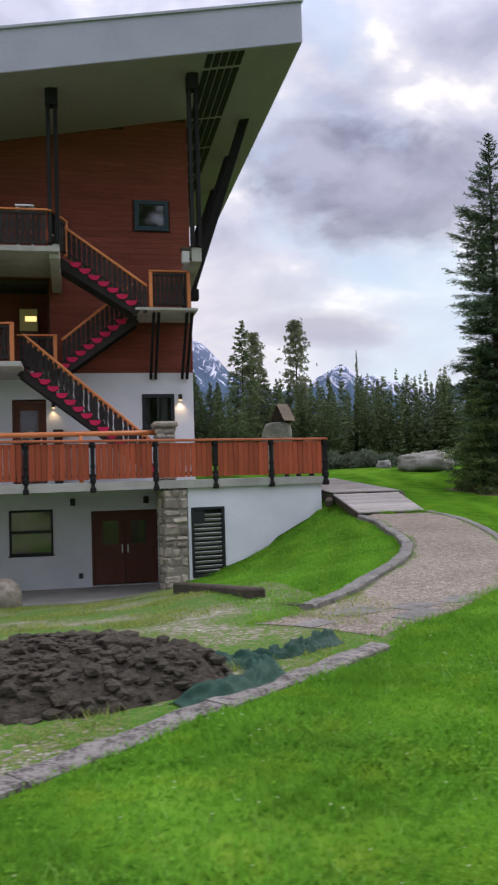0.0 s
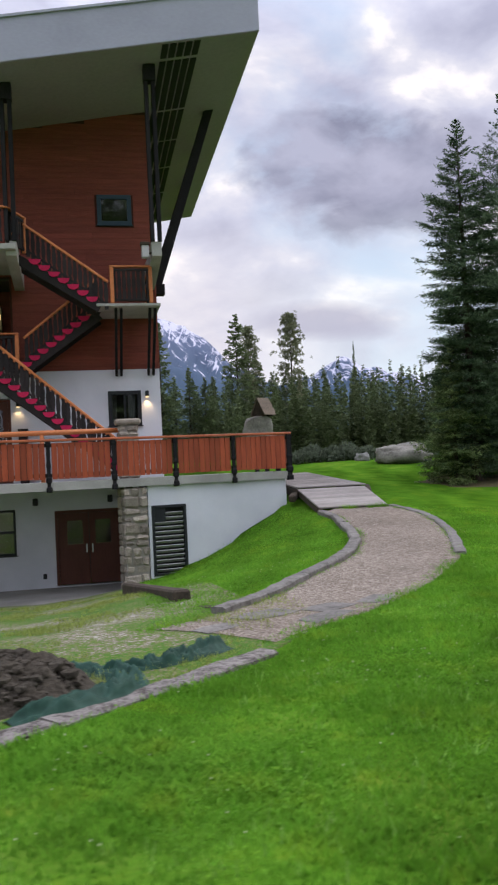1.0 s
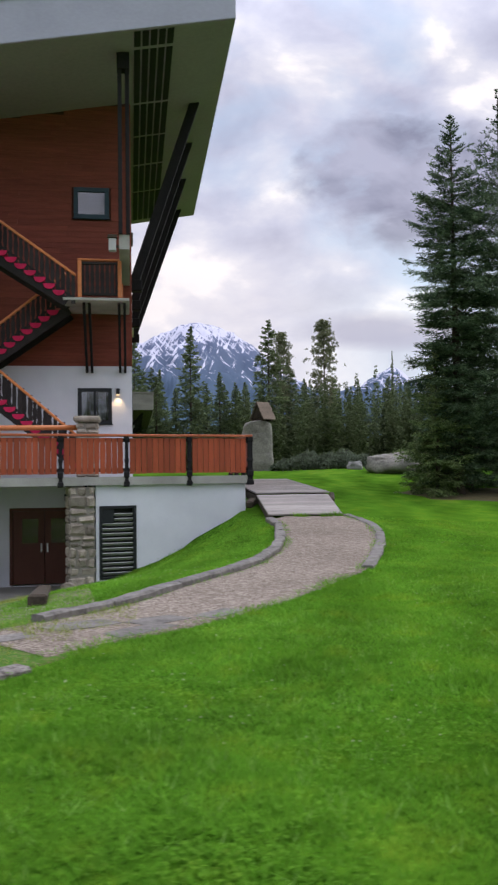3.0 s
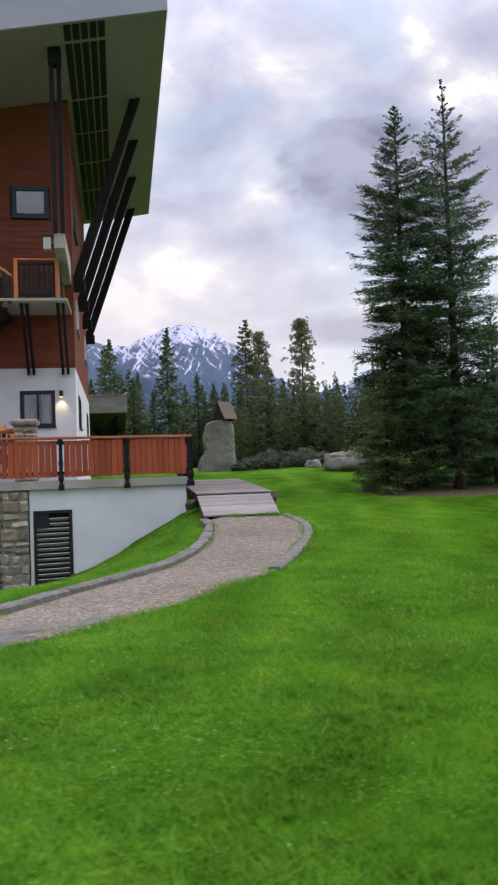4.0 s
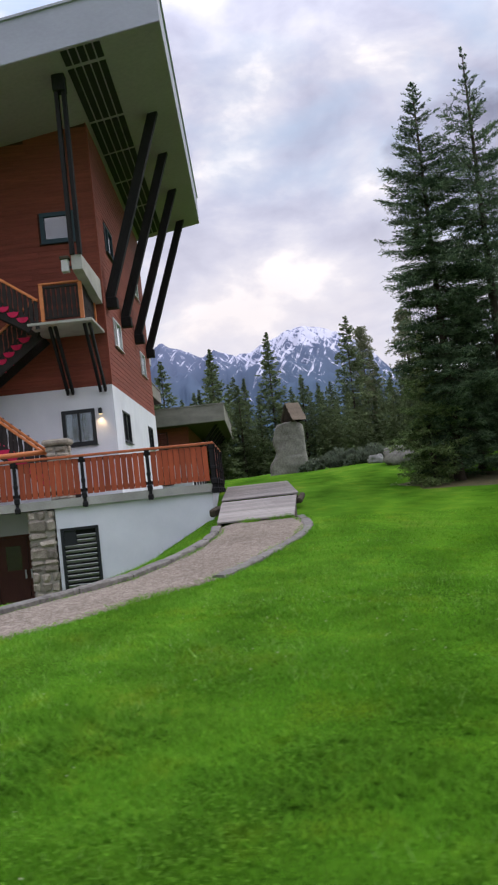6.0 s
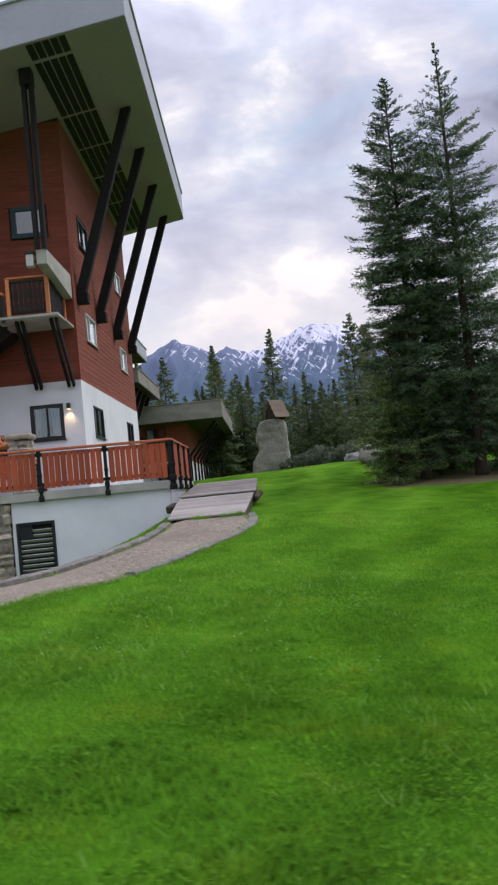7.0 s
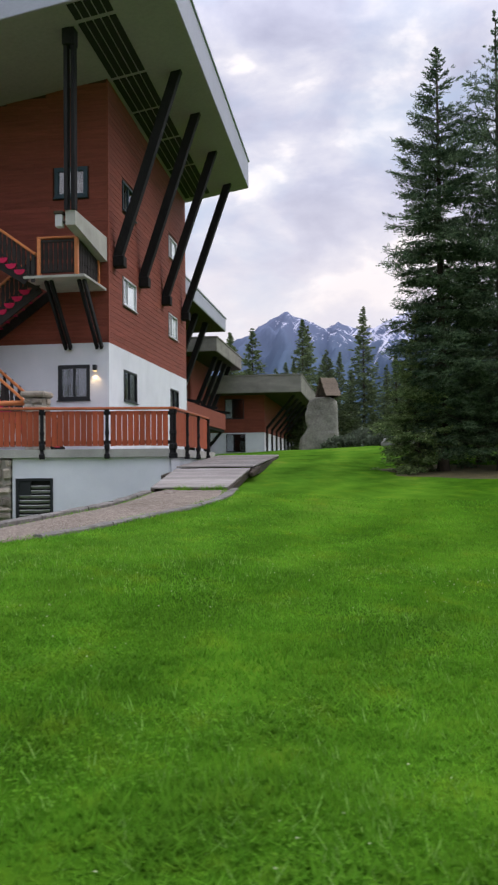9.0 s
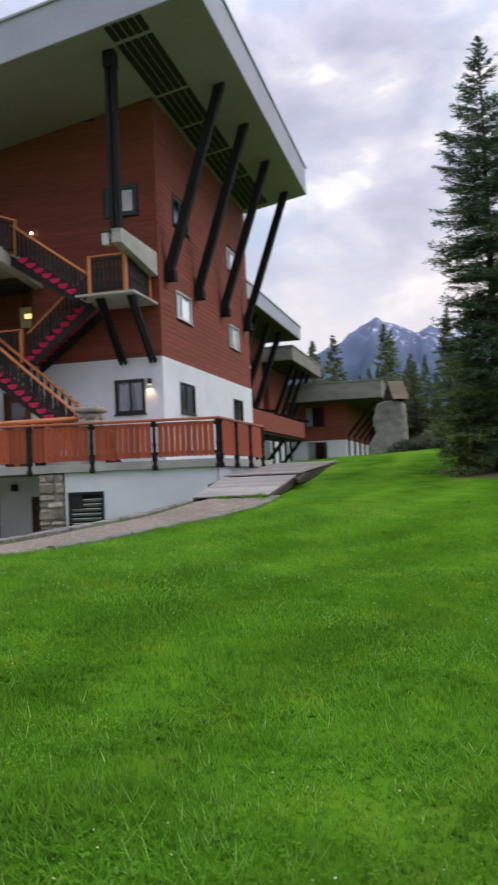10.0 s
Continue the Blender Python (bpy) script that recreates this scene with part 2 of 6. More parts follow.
M_TIP = foliage("pale_grass_tips", (0.17, 0.36, 0.05), (0.30, 0.46, 0.12), 0.7, 0.3, 1.2, 0.5)
M_CLOVER = foliage("clover_leaf", (0.082, 0.205, 0.018), (0.160, 0.325, 0.038), 0.8, 0.22, 1.2, 0.5)
M_FLOWER = material("white_clover", (0.36, 0.42, 0.20), (0.56, 0.58, 0.38), 4, 0.8, 0)


def ground_material(name, stops, scales, rough=0.95, bump=0.6, dist=0.05, pebbles=None, stripes=0.0, spec=0.2):
    """Layered noise for wide grounds: stops of a colour ramp over a sum of three noises."""
    m = bpy.data.materials.new(name)
    m.use_nodes = True
    n, l = m.node_tree.nodes, m.node_tree.links
    b = n["Principled BSDF"]
    co = n.new("ShaderNodeTexCoord")
    total = None
    for s, w, d in scales:
        t = n.new("ShaderNodeTexNoise")
        t.inputs["Scale"].default_value, t.inputs["Detail"].default_value = s, d
        l.new(co.outputs["Object"], t.inputs[0])
        k = n.new("ShaderNodeMath")
        k.operation = "MULTIPLY_ADD"
        k.inputs[1].default_value = w
        l.new(t.outputs[0], k.inputs[0])
        if total is None:
            k.inputs[2].default_value = 0.0
        else:
            l.new(total, k.inputs[2])
        total = k.outputs[0]

    def more(value, weight):
        k = n.new("ShaderNodeMath")
        k.operation = "MULTIPLY_ADD"
        k.inputs[1].default_value = weight
        l.new(value, k.inputs[0])
        l.new(total, k.inputs[2])
        return k.outputs[0]

    if pebbles:
        v = n.new("ShaderNodeTexVoronoi")
        v.inputs["Scale"].default_value = pebbles[0]
        l.new(co.outputs["Object"], v.inputs["Vector"])
        sp = n.new("ShaderNodeSeparateColor")
        l.new(v.outputs["Color"], sp.inputs[0])
        total = more(sp.outputs[0], pebbles[1])
        total = more(v.outputs["Distance"], -pebbles[1])
    if stripes:
        wv = n.new("ShaderNodeTexWave")
        wv.inputs["Scale"].default_value, wv.inputs["Distortion"].default_value, wv.inputs["Detail"].default_value = 0.16, 1.6, 2
        l.new(co.outputs["Object"], wv.inputs[0])
        total = more(wv.outputs[0], stripes)
    r = n.new("ShaderNodeValToRGB")
    e = r.color_ramp.elements
    while len(e) < len(stops):
        e.new(0.5)
    for el, (p, c) in zip(e, stops):
        el.position, el.color = p, (*c, 1)
    l.new(total, r.inputs[0])
    l.new(r.outputs[0], b.inputs["Base Color"])
    b.inputs["Roughness"].default_value = rough
    b.inputs["Specular IOR Level"].default_value = spec
    bp = n.new("ShaderNodeBump")
    bp.inputs["Strength"].default_value, bp.inputs["Distance"].default_value = bump, dist
    l.new(total, bp.inputs["Height"])
    l.new(bp.outputs[0], b.inputs["Normal"])
    return m


M_LAWN = ground_material("lawn", [(0.36, (0.032, 0.084, 0.008)), (0.47, (0.052, 0.132, 0.011)), (0.57, (0.076, 0.170, 0.015)), (0.68, (0.128, 0.200, 0.030))],
                         [(0.30, 0.42, 3), (1.9, 0.30, 4), (26, 0.20, 3)], bump=0.2, stripes=0.08, spec=0.0)


def turf_shade_and_bands(m):
    """Paints the open lawn darker and more olive, for dimmer light there; adds mowing bands and clumps."""
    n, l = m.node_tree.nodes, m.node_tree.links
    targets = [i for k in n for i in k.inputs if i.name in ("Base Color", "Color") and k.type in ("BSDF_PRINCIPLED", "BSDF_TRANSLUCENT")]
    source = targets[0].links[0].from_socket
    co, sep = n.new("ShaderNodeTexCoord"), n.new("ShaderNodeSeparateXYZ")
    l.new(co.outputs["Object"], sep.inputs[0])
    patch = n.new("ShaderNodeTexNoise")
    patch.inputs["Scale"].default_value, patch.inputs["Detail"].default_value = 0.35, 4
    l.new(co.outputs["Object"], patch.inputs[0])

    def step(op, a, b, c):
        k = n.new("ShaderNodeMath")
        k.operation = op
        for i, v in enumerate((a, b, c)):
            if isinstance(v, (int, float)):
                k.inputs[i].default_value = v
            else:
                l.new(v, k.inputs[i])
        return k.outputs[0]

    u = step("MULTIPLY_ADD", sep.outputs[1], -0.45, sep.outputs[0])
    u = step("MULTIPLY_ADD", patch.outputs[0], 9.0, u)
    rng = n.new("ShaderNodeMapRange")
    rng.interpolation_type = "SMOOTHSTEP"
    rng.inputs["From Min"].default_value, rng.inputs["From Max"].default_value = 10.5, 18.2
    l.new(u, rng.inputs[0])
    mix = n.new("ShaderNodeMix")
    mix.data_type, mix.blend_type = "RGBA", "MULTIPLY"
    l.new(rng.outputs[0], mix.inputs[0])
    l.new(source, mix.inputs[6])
    # this multiplied tint stands in for dimmer light on the open lawn
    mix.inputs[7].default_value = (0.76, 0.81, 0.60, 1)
    # mowing bands along the path, and clumps of paler and duller turf
    drift = n.new("ShaderNodeTexNoise")
    drift.inputs["Scale"].default_value, drift.inputs["Detail"].default_value = 0.16, 2
    l.new(co.outputs["Object"], drift.inputs[0])
    clump = n.new("ShaderNodeTexNoise")
    clump.inputs["Scale"].default_value, clump.inputs["Detail"].default_value, clump.inputs["Roughness"].default_value = 2.1, 6, 0.62
    l.new(co.outputs["Object"], clump.inputs[0])
    v = step("MULTIPLY_ADD", sep.outputs[1], -0.40, sep.outputs[0])
    v = step("MULTIPLY_ADD", drift.outputs[0], 6.0, v)
    band = step("SINE", step("MULTIPLY", v, 3.7, 0.0), 0.0, 0.0)
    gain = step("MULTIPLY_ADD", band, 0.10, 1.12)
    gain = step("MULTIPLY_ADD", step("SUBTRACT", clump.outputs[0], 0.5, 0.0), 0.9, gain)
    lit = n.new("ShaderNodeVectorMath")
    lit.operation = "SCALE"
    l.new(mix.outputs[2], lit.inputs[0])
    l.new(gain, lit.inputs["Scale"])
    warm = n.new("ShaderNodeMix")
    warm.data_type, warm.blend_type = "RGBA", "MULTIPLY"
    hue = n.new("ShaderNodeMapRange")
    hue.inputs["From Min"].default_value, hue.inputs["From Max"].default_value = 0.52, 0.72
    l.new(clump.outputs[0], hue.inputs[0])
    l.new(hue.outputs[0], warm.inputs[0])
    l.new(lit.outputs[0], warm.inputs[6])
    warm.inputs[7].default_value = (1.30, 0.94, 0.9, 1)
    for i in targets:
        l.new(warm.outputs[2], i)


turf_shade_and_bands(M_LAWN)
turf_shade_and_bands(M_BLADE)
turf_shade_and_bands(M_CLOVER)
M_GRAVEL = ground_material("gravel", [(0.22, (0.105, 0.083, 0.064)), (0.38, (0.200, 0.163, 0.130)), (0.52, (0.290, 0.246, 0.200)), (0.68, (0.43, 0.38, 0.32))],
                           [(0.5, 0.25, 3), (9, 0.30, 3), (60, 0.30, 2)], bump=0.9, dist=0.03, pebbles=(46, 0.32))
M_COURT = ground_material("gravel_with_grass", [(0.47, (0.055, 0.130, 0.014)), (0.555, (0.110, 0.155, 0.030)), (0.60, (0.135, 0.122, 0.062)), (0.66, (0.195, 0.175, 0.140)), (0.78, (0.37, 0.345, 0.30))],
                          [(0.55, 0.60, 4), (5, 0.24, 5), (55, 0.26, 3)], bump=0.9, dist=0.03, pebbles=(28, 0.20))


def glass(name, tint, ior):
    m = bpy.data.materials.new(name)
    m.use_nodes = True
    b = m.node_tree.nodes["Principled BSDF"]
    b.inputs["Base Color"].default_value = (*tint, 1)
    b.inputs["Transmission Weight"].default_value = 1.0
    b.inputs["Roughness"].default_value = 0.03
    b.inputs["IOR"].default_value = ior
    return m


M_GLASS = glass("window_glass", (0.90, 0.95, 0.97), 1.95)         # coated double glazing
M_PLAINGLASS = glass("door_glass", (0.80, 0.80, 0.76), 1.5)


def glow(name, colour, strength):
    m = bpy.data.materials.new(name)
    m.use_nodes = True
    b = m.node_tree.nodes["Principled BSDF"]
    b.inputs["Base Color"].default_value = (*colour, 1)
    b.inputs["Emission Color"].default_value = (*colour, 1)
    b.inputs["Emission Strength"].default_value = strength
    return m


M_BULB = glow("warm_lamp_glass", (1.0, 0.72, 0.38), 1.1)
M_LITWIN = glow("lit_window_glass", (1.0, 0.78, 0.30), 1.2)

# ---- building helpers ----
BASE = {}


def mesh_object(name, bm, mat, smooth=False):
    me = bpy.data.meshes.new(name)
    bm.to_mesh(me)
    bm.free()
    if smooth:
        me.polygons.foreach_set("use_smooth", [True] * len(me.polygons))
    me.materials.append(mat)
    return new(name, me)


def thing(name, at, label, category, group="", kind=""):
    """An empty at the base of a thing whose parts hang under it."""
    ob = new(name)
    ob.location = at
    ob.empty_display_size = 0.2
    BASE[ob.name] = Vector(at)
    return tagged(ob, label, category, group, kind)


def part(name, bm, mat, parent, label="", smooth=False, kind=""):
    """One mesh under a thing or a part; its vertices are given in the world."""
    base = BASE[parent.name]
    bmesh.ops.translate(bm, vec=-base, verts=bm.verts)
    ob = mesh_object(name, bm, mat, smooth)
    ob.parent = parent
    BASE[ob.name] = base
    return tagged(ob, label, kind=kind)


def alone(name, bm, mat, label, category, kind="", group="", smooth=False):
    """A thing of one mesh, with its origin at the foot of its middle."""
    co = [v.co for v in bm.verts]
    lo = Vector([min(c[i] for c in co) for i in range(3)])
    hi = Vector([max(c[i] for c in co) for i in range(3)])
    base = Vector(((lo.x + hi.x) / 2, (lo.y + hi.y) / 2, lo.z))
    bmesh.ops.translate(bm, vec=-base, verts=bm.verts)
    ob = mesh_object(name, bm, mat, smooth)
    ob.location = base
    BASE[ob.name] = base
    return tagged(ob, label, category, group, kind)


def piece(name, mesh, m, parent):
    """A piece that shares its mesh with others; m is its pose in the world."""
    ob = new(name, mesh)
    ob.parent = parent
    ob.matrix_basis = Matrix.Translation(-BASE[parent.name]) @ m
    return ob


def box(bm, lo, hi, bevel=0.0, m=None):
    x0, y0, z0 = lo
    x1, y1, z1 = hi
    vs = [bm.verts.new(c) for c in ((x0, y0, z0), (x1, y0, z0), (x1, y1, z0), (x0, y1, z0), (x0, y0, z1), (x1, y0, z1), (x1, y1, z1), (x0, y1, z1))]
    fs = [bm.faces.new([vs[i] for i in q]) for q in ((0, 3, 2, 1), (4, 5, 6, 7), (0, 1, 5, 4), (1, 2, 6, 5), (2, 3, 7, 6), (3, 0, 4, 7))]
    if bevel:
        es = list({e for f in fs for e in f.edges})
        out = bmesh.ops.bevel(bm, geom=es, offset=bevel, segments=1, affect="EDGES", clamp_overlap=True)
        vs = list({v for f in out["faces"] for v in f.verts} | {v for v in vs if v.is_valid})
    if m is not None:
        bmesh.ops.transform(bm, matrix=m, verts=vs)
    return vs


def solid(lo, hi, bevel=0.0, m=None):
    bm = bmesh.new()
    box(bm, lo, hi, bevel, m)
    return bm


def along(p, q, up=(0, 0, 1)):
    """A pose at p whose x axis runs to q; z stays near up."""
    p, q = Vector(p), Vector(q)
    x = (q - p).normalized()
    y = Vector(up).cross(x).normalized()
    z = x.cross(y)
    m = Matrix((x, y, z)).transposed().to_4x4()
    m.translation = p
    return m


def beam(bm, p, q, wide, deep, bevel=0.01, up=(0, 0, 1)):
    n = (Vector(q) - Vector(p)).length
    return box(bm, (0, -wide / 2, -deep / 2), (n, wide / 2, deep / 2), bevel, along(p, q, up))


def bar(p, q, wide, deep, bevel=0.01, up=(0, 0, 1)):
    bm = bmesh.new()
    beam(bm, p, q, wide, deep, bevel, up)
    return bm


def prism(points, z0, z1):
    """A plan outline raised from z0 to z1; each may be a number or a function of x and y."""
    f0 = z0 if callable(z0) else (lambda x, y: z0)
    f1 = z1 if callable(z1) else (lambda x, y: z1)
    bm = bmesh.new()
    a = [bm.verts.new((x, y, f0(x, y))) for x, y in points]
    b = [bm.verts.new((x, y, f1(x, y))) for x, y in points]
    bm.faces.new(a[::-1])
    bm.faces.new(b)
    n = len(points)
    for i in range(n):
        bm.faces.new((a[i], a[(i + 1) % n], b[(i + 1) % n], b[i]))
    bmesh.ops.recalc_face_normals(bm, faces=bm.faces)
    return bm


def tube(points, radii, sides=8):
    """A round limb through points."""
    bm = bmesh.new()
    rings = []
    pts = [Vector(p) for p in points]
    for i, (p, r) in enumerate(zip(pts, radii)):
        d = (pts[min(i + 1, len(pts) - 1)] - pts[max(i - 1, 0)]).normalized()
        u = d.orthogonal().normalized()
        v = d.cross(u)
        rings.append([bm.verts.new(p + r * (math.cos(a) * u + math.sin(a) * v)) for a in np.arange(sides) * 2 * math.pi / sides])
    for a, b in zip(rings, rings[1:]):
        for k in range(sides):
            bm.faces.new((a[k], a[(k + 1) % sides], b[(k + 1) % sides], b[k]))
    bm.faces.new(rings[0][::-1])
    bm.faces.new(rings[-1])
    bmesh.ops.recalc_face_normals(bm, faces=bm.faces)
    return bm


def raw_mesh(name, verts, faces, mat, smooth=False):
    """A mesh from arrays; all faces have the same number of corners."""
    verts, faces = np.asarray(verts, np.float32), np.asarray(faces, np.int32)
    me = bpy.data.meshes.new(name)
    k = faces.shape[1]
    me.vertices.add(len(verts))
    me.vertices.foreach_set("co", verts.ravel())
    me.loops.add(faces.size)
    me.loops.foreach_set("vertex_index", faces.ravel())
    me.polygons.add(len(faces))
    me.polygons.foreach_set("loop_start", np.arange(len(faces), dtype=np.int32) * k)
    me.polygons.foreach_set("loop_total", np.full(len(faces), k, np.int32))
    me.polygons.foreach_set("use_smooth", np.full(len(faces), smooth))
    me.update(calc_edges=True)
    me.materials.append(mat)
    return me


def cells(us, vs, holes):
    """The cells of a wall that is split at us and vs and left open at the holes (u0, v0, u1, v1)."""
    us = sorted(set([*us] + [h[i] for h in holes for i in (0, 2)]))
    vs = sorted(set([*vs] + [h[i] for h in holes for i in (1, 3)]))
    us = [u for u in us]
    for u0, u1 in zip(us, us[1:]):
        for v0, v1 in zip(vs, vs[1:]):
            cu, cv = (u0 + u1) / 2, (v0 + v1) / 2
            if not any(h[0] < cu < h[2] and h[1] < cv < h[3] for h in holes):
                yield u0, v0, u1, v1

# ---- ground ----
GX = np.array([-8.0, -3, 0, 3, 5, 8, 12])
GY = np.array([-28.0, -21, -17, -13, -9, -5, 0, 6])
GZ = np.array([
    [-1.45, -1.50, -1.65, -1.85, -1.95, -2.15, -2.30],
    [-1.42, -1.50, -1.58, -1.70, -1.85, -2.06, -2.20],
    [-1.75, -1.58, -1.52, -1.52, -1.58, -1.92, -2.05],
    [-2.20, -2.05, -1.52, -1.38, -1.40, -1.66, -1.85],
    [-2.60, -2.50, -2.00, -1.12, -1.12, -1.36, -1.50],
    [-2.90, -2.90, -2.47, -0.86, -0.86, -0.98, -1.05],
    [-2.90, -2.90, -0.70, -0.20, -0.30, -0.52, -0.55],
    [-1.00, -0.60, -0.05, 0.05, 0.12, 0.24, 0.25]])


def height(x, y):
    """The ground's height, for numbers or arrays."""
    x, y = np.asarray(x, float), np.asarray(y, float)
    total = 0
    for dx in (-0.45, 0.45):
        for dy in (-0.45, 0.45):
            u = np.clip(x + dx, GX[0], GX[-1])
            v = np.clip(y + dy, GY[0], GY[-1])
            i = np.clip(np.searchsorted(GX, u) - 1, 0, len(GX) - 2)
            j = np.clip(np.searchsorted(GY, v) - 1, 0, len(GY) - 2)
            a, b = (u - GX[i]) / (GX[i + 1] - GX[i]), (v - GY[j]) / (GY[j + 1] - GY[j])
            total = total + (GZ[j, i] * (1 - a) + GZ[j, i + 1] * a) * (1 - b) + (GZ[j + 1, i] * (1 - a) + GZ[j + 1, i + 1] * a) * b
    far = np.clip((y - 6) / 8, 0, 1) * 0.15 + np.clip((y - 14) / 40, 0, 1) * 0.75 + np.clip((y - 54) / 200, 0, 1) * 1.5
    wave = 0.020 * np.sin(1.3 * x + 0.7 * y) * np.sin(0.9 * y - 0.5 * x) + 0.008 * np.sin(3.1 * x - 1.7 * y)
    z = total / 4 + far + wave
    # the ground is cut away under the deck and the patio
    under = (x < 2.62) & (y > np.where(x < -1.5, -5.55, -4.27 + 0.209 * (x - 2.93) + 0.12)) & (y < 11)
    return np.where(under, np.minimum(z, -3.15), z)


def axis(lo, hi, step, reach):
    a = list(np.arange(lo, hi + 1e-6, step))
    grow, up, down = step, a[-1], a[0]
    head, tail = [], []
    while up < reach:
        grow *= 1.25
        up += grow
        tail.append(up)
    grow = step
    while down > -reach:
        grow *= 1.25
        down -= grow
        head.append(down)
    return np.array(head[::-1] + a + tail)


def sheet(xs, ys, zf):
    X, Y = np.meshgrid(xs, ys)
    V = np.stack([X, Y, zf(X, Y)], -1).reshape(-1, 3)
    n, m = len(xs), len(ys)
    idx = np.arange(n * m).reshape(m, n)
    F = np.stack([idx[:-1, :-1], idx[:-1, 1:], idx[1:, 1:], idx[1:, :-1]], -1).reshape(-1, 4)
    return V, F


V, F = sheet(axis(-12, 18, 0.3, 4600), axis(-30, 20, 0.3, 4600), height)
ground = tagged(new("ground", raw_mesh("ground", V, F, M_LAWN, True)), "bright green mown lawn sloping towards the lodge", "lawn", kind="structure")


def smooth_line(points, n):
    """Catmull-Rom through plan points, n samples evenly along it."""
    p = np.array([points[0]] + list(points) + [points[-1]], float)
    out = []
    for i in range(1, len(p) - 2):
        for t in np.linspace(0, 1, 14, endpoint=False):
            a, b, c, d = p[i - 1], p[i], p[i + 1], p[i + 2]
            out.append(0.5 * (2 * b + (c - a) * t + (2 * a - 5 * b + 4 * c - d) * t ** 2 + (3 * b - a - 3 * c + d) * t ** 3))
    out.append(p[-2])
    out = np.array(out)
    s = np.r_[0, np.cumsum(np.hypot(*np.diff(out, axis=0).T))]
    q = np.linspace(0, s[-1], n)
    return np.stack([np.interp(q, s, out[:, 0]), np.interp(q, s, out[:, 1])], 1)


def loft(name, a, b, across, lift, mat, label, category):
    """A strip between two plan lines that lies on the ground."""
    t = np.r_[0.0, np.linspace(0, 1, across), 1.0][:, None, None]
    P = a[None] * (1 - t) + b[None] * t
    Z = height(P[..., 0], P[..., 1]) + lift
    Z[[0, -1]] -= 0.10                # turned-down rims
    V = np.concatenate([P, Z[..., None]], -1).reshape(-1, 3)
    n, m = P.shape[1], across + 2
    idx = np.arange(n * m).reshape(m, n)
    F = np.stack([idx[:-1, :-1], idx[1:, :-1], idx[1:, 1:], idx[:-1, 1:]], -1).reshape(-1, 4)
    me = raw_mesh(name, V, F, mat, True)
    return tagged(new(name, me), label, category, kind="structure")


INNER = [(-1.75, -17.2), (-1.0, -16.55), (0.05, -15.2), (0.85, -14.05), (1.63, -12.9), (2.45, -11.1), (2.75, -9.6), (3.0, -8.0), (3.0, -6.8)]
OUTER = [(-0.75, -18.3), (-0.2, -17.75), (0.42, -17.3), (1.25, -16.5), (2.15, -15.45), (3.3, -13.65), (4.25, -11.2), (4.88, -8.7), (4.85, -6.5)]
EDGE = [(-13.0, -27.5), (-8.0, -24.6), (-3.97, -21.5), (-3.34, -21.0), (-2.2, -19.92), (-1.0, -18.75), (-0.2, -17.75)]
inner, outer, edge = smooth_line(INNER, 60), smooth_line(OUTER, 60), smooth_line(EDGE, 90)
path = loft("gravel_path", inner, outer, 10, 0.025, M_GRAVEL, "pale gravel path curving up to the boardwalk", "path")
court_back = smooth_line([(-13.0, -5.4), (-5.0, -5.4), (-1.45, -5.4)], 90)
court = loft("forecourt", edge, court_back, 70, 0.018, M_COURT, "patchy gravel forecourt with grass and weeds growing through", "forecourt")

# ---- distance: mountains ----
AZ = np.array([-40, -16, -11, -7.8, -6.3, -5.3, -4.2, -2.6, -1.66, 0.1, 3.0, 4.8, 6.0, 7.6, 9.06, 10.5, 13.4, 15.4, 16.6, 18.0, 19.6, 24, 32, 60])
EL = np.array([6.2, 6.8, 7.9, 9.3, 10.35, 10.8, 10.35, 9.6, 10.0, 9.35, 10.6, 11.0, 10.75, 9.9, 8.8, 7.2, 5.6, 5.9, 6.6, 7.75, 6.6, 5.2, 5.5, 5.0])


def ridge_noise(a, r, octaves=5):
    total, amp = 0.0, 1.0
    for o in range(octaves):
        total += amp * (1 - 2 * abs(noise.noise((a * 0.35 * 2 ** o, r * 0.0022 * 2 ** o, 3.1 * o))))
        amp *= 0.5
    return total


az, rr = np.linspace(-45, 60, 420), np.concatenate([np.linspace(1500, 3400, 60), np.linspace(3450, 4200, 8)])
V = []
for r in rr:
    climb = np.clip((r - 1500) / 1900, 0, 1) ** 1.25
    fall = 1 - 0.7 * np.clip((r - 3400) / 800, 0, 1)
    for a in az:
        top = 3400 * math.tan(radians(np.interp(a, AZ, EL) + 0.16 * noise.noise((a * 1.6, 0.3, 0)) + 0.10 * noise.noise((a * 4.5, 5.3, 0))))
        z = top * climb * fall + 95 * climb * (1 - climb) * 2.6 * ridge_noise(a, r) - 12
        V.append((r * math.sin(radians(a)), r * math.cos(radians(a)), z))
idx = np.arange(len(rr) * len(az)).reshape(len(rr), len(az))
F = np.stack([idx[:-1, :-1], idx[:-1, 1:], idx[1:, 1:], idx[1:, :-1]], -1).reshape(-1, 4)


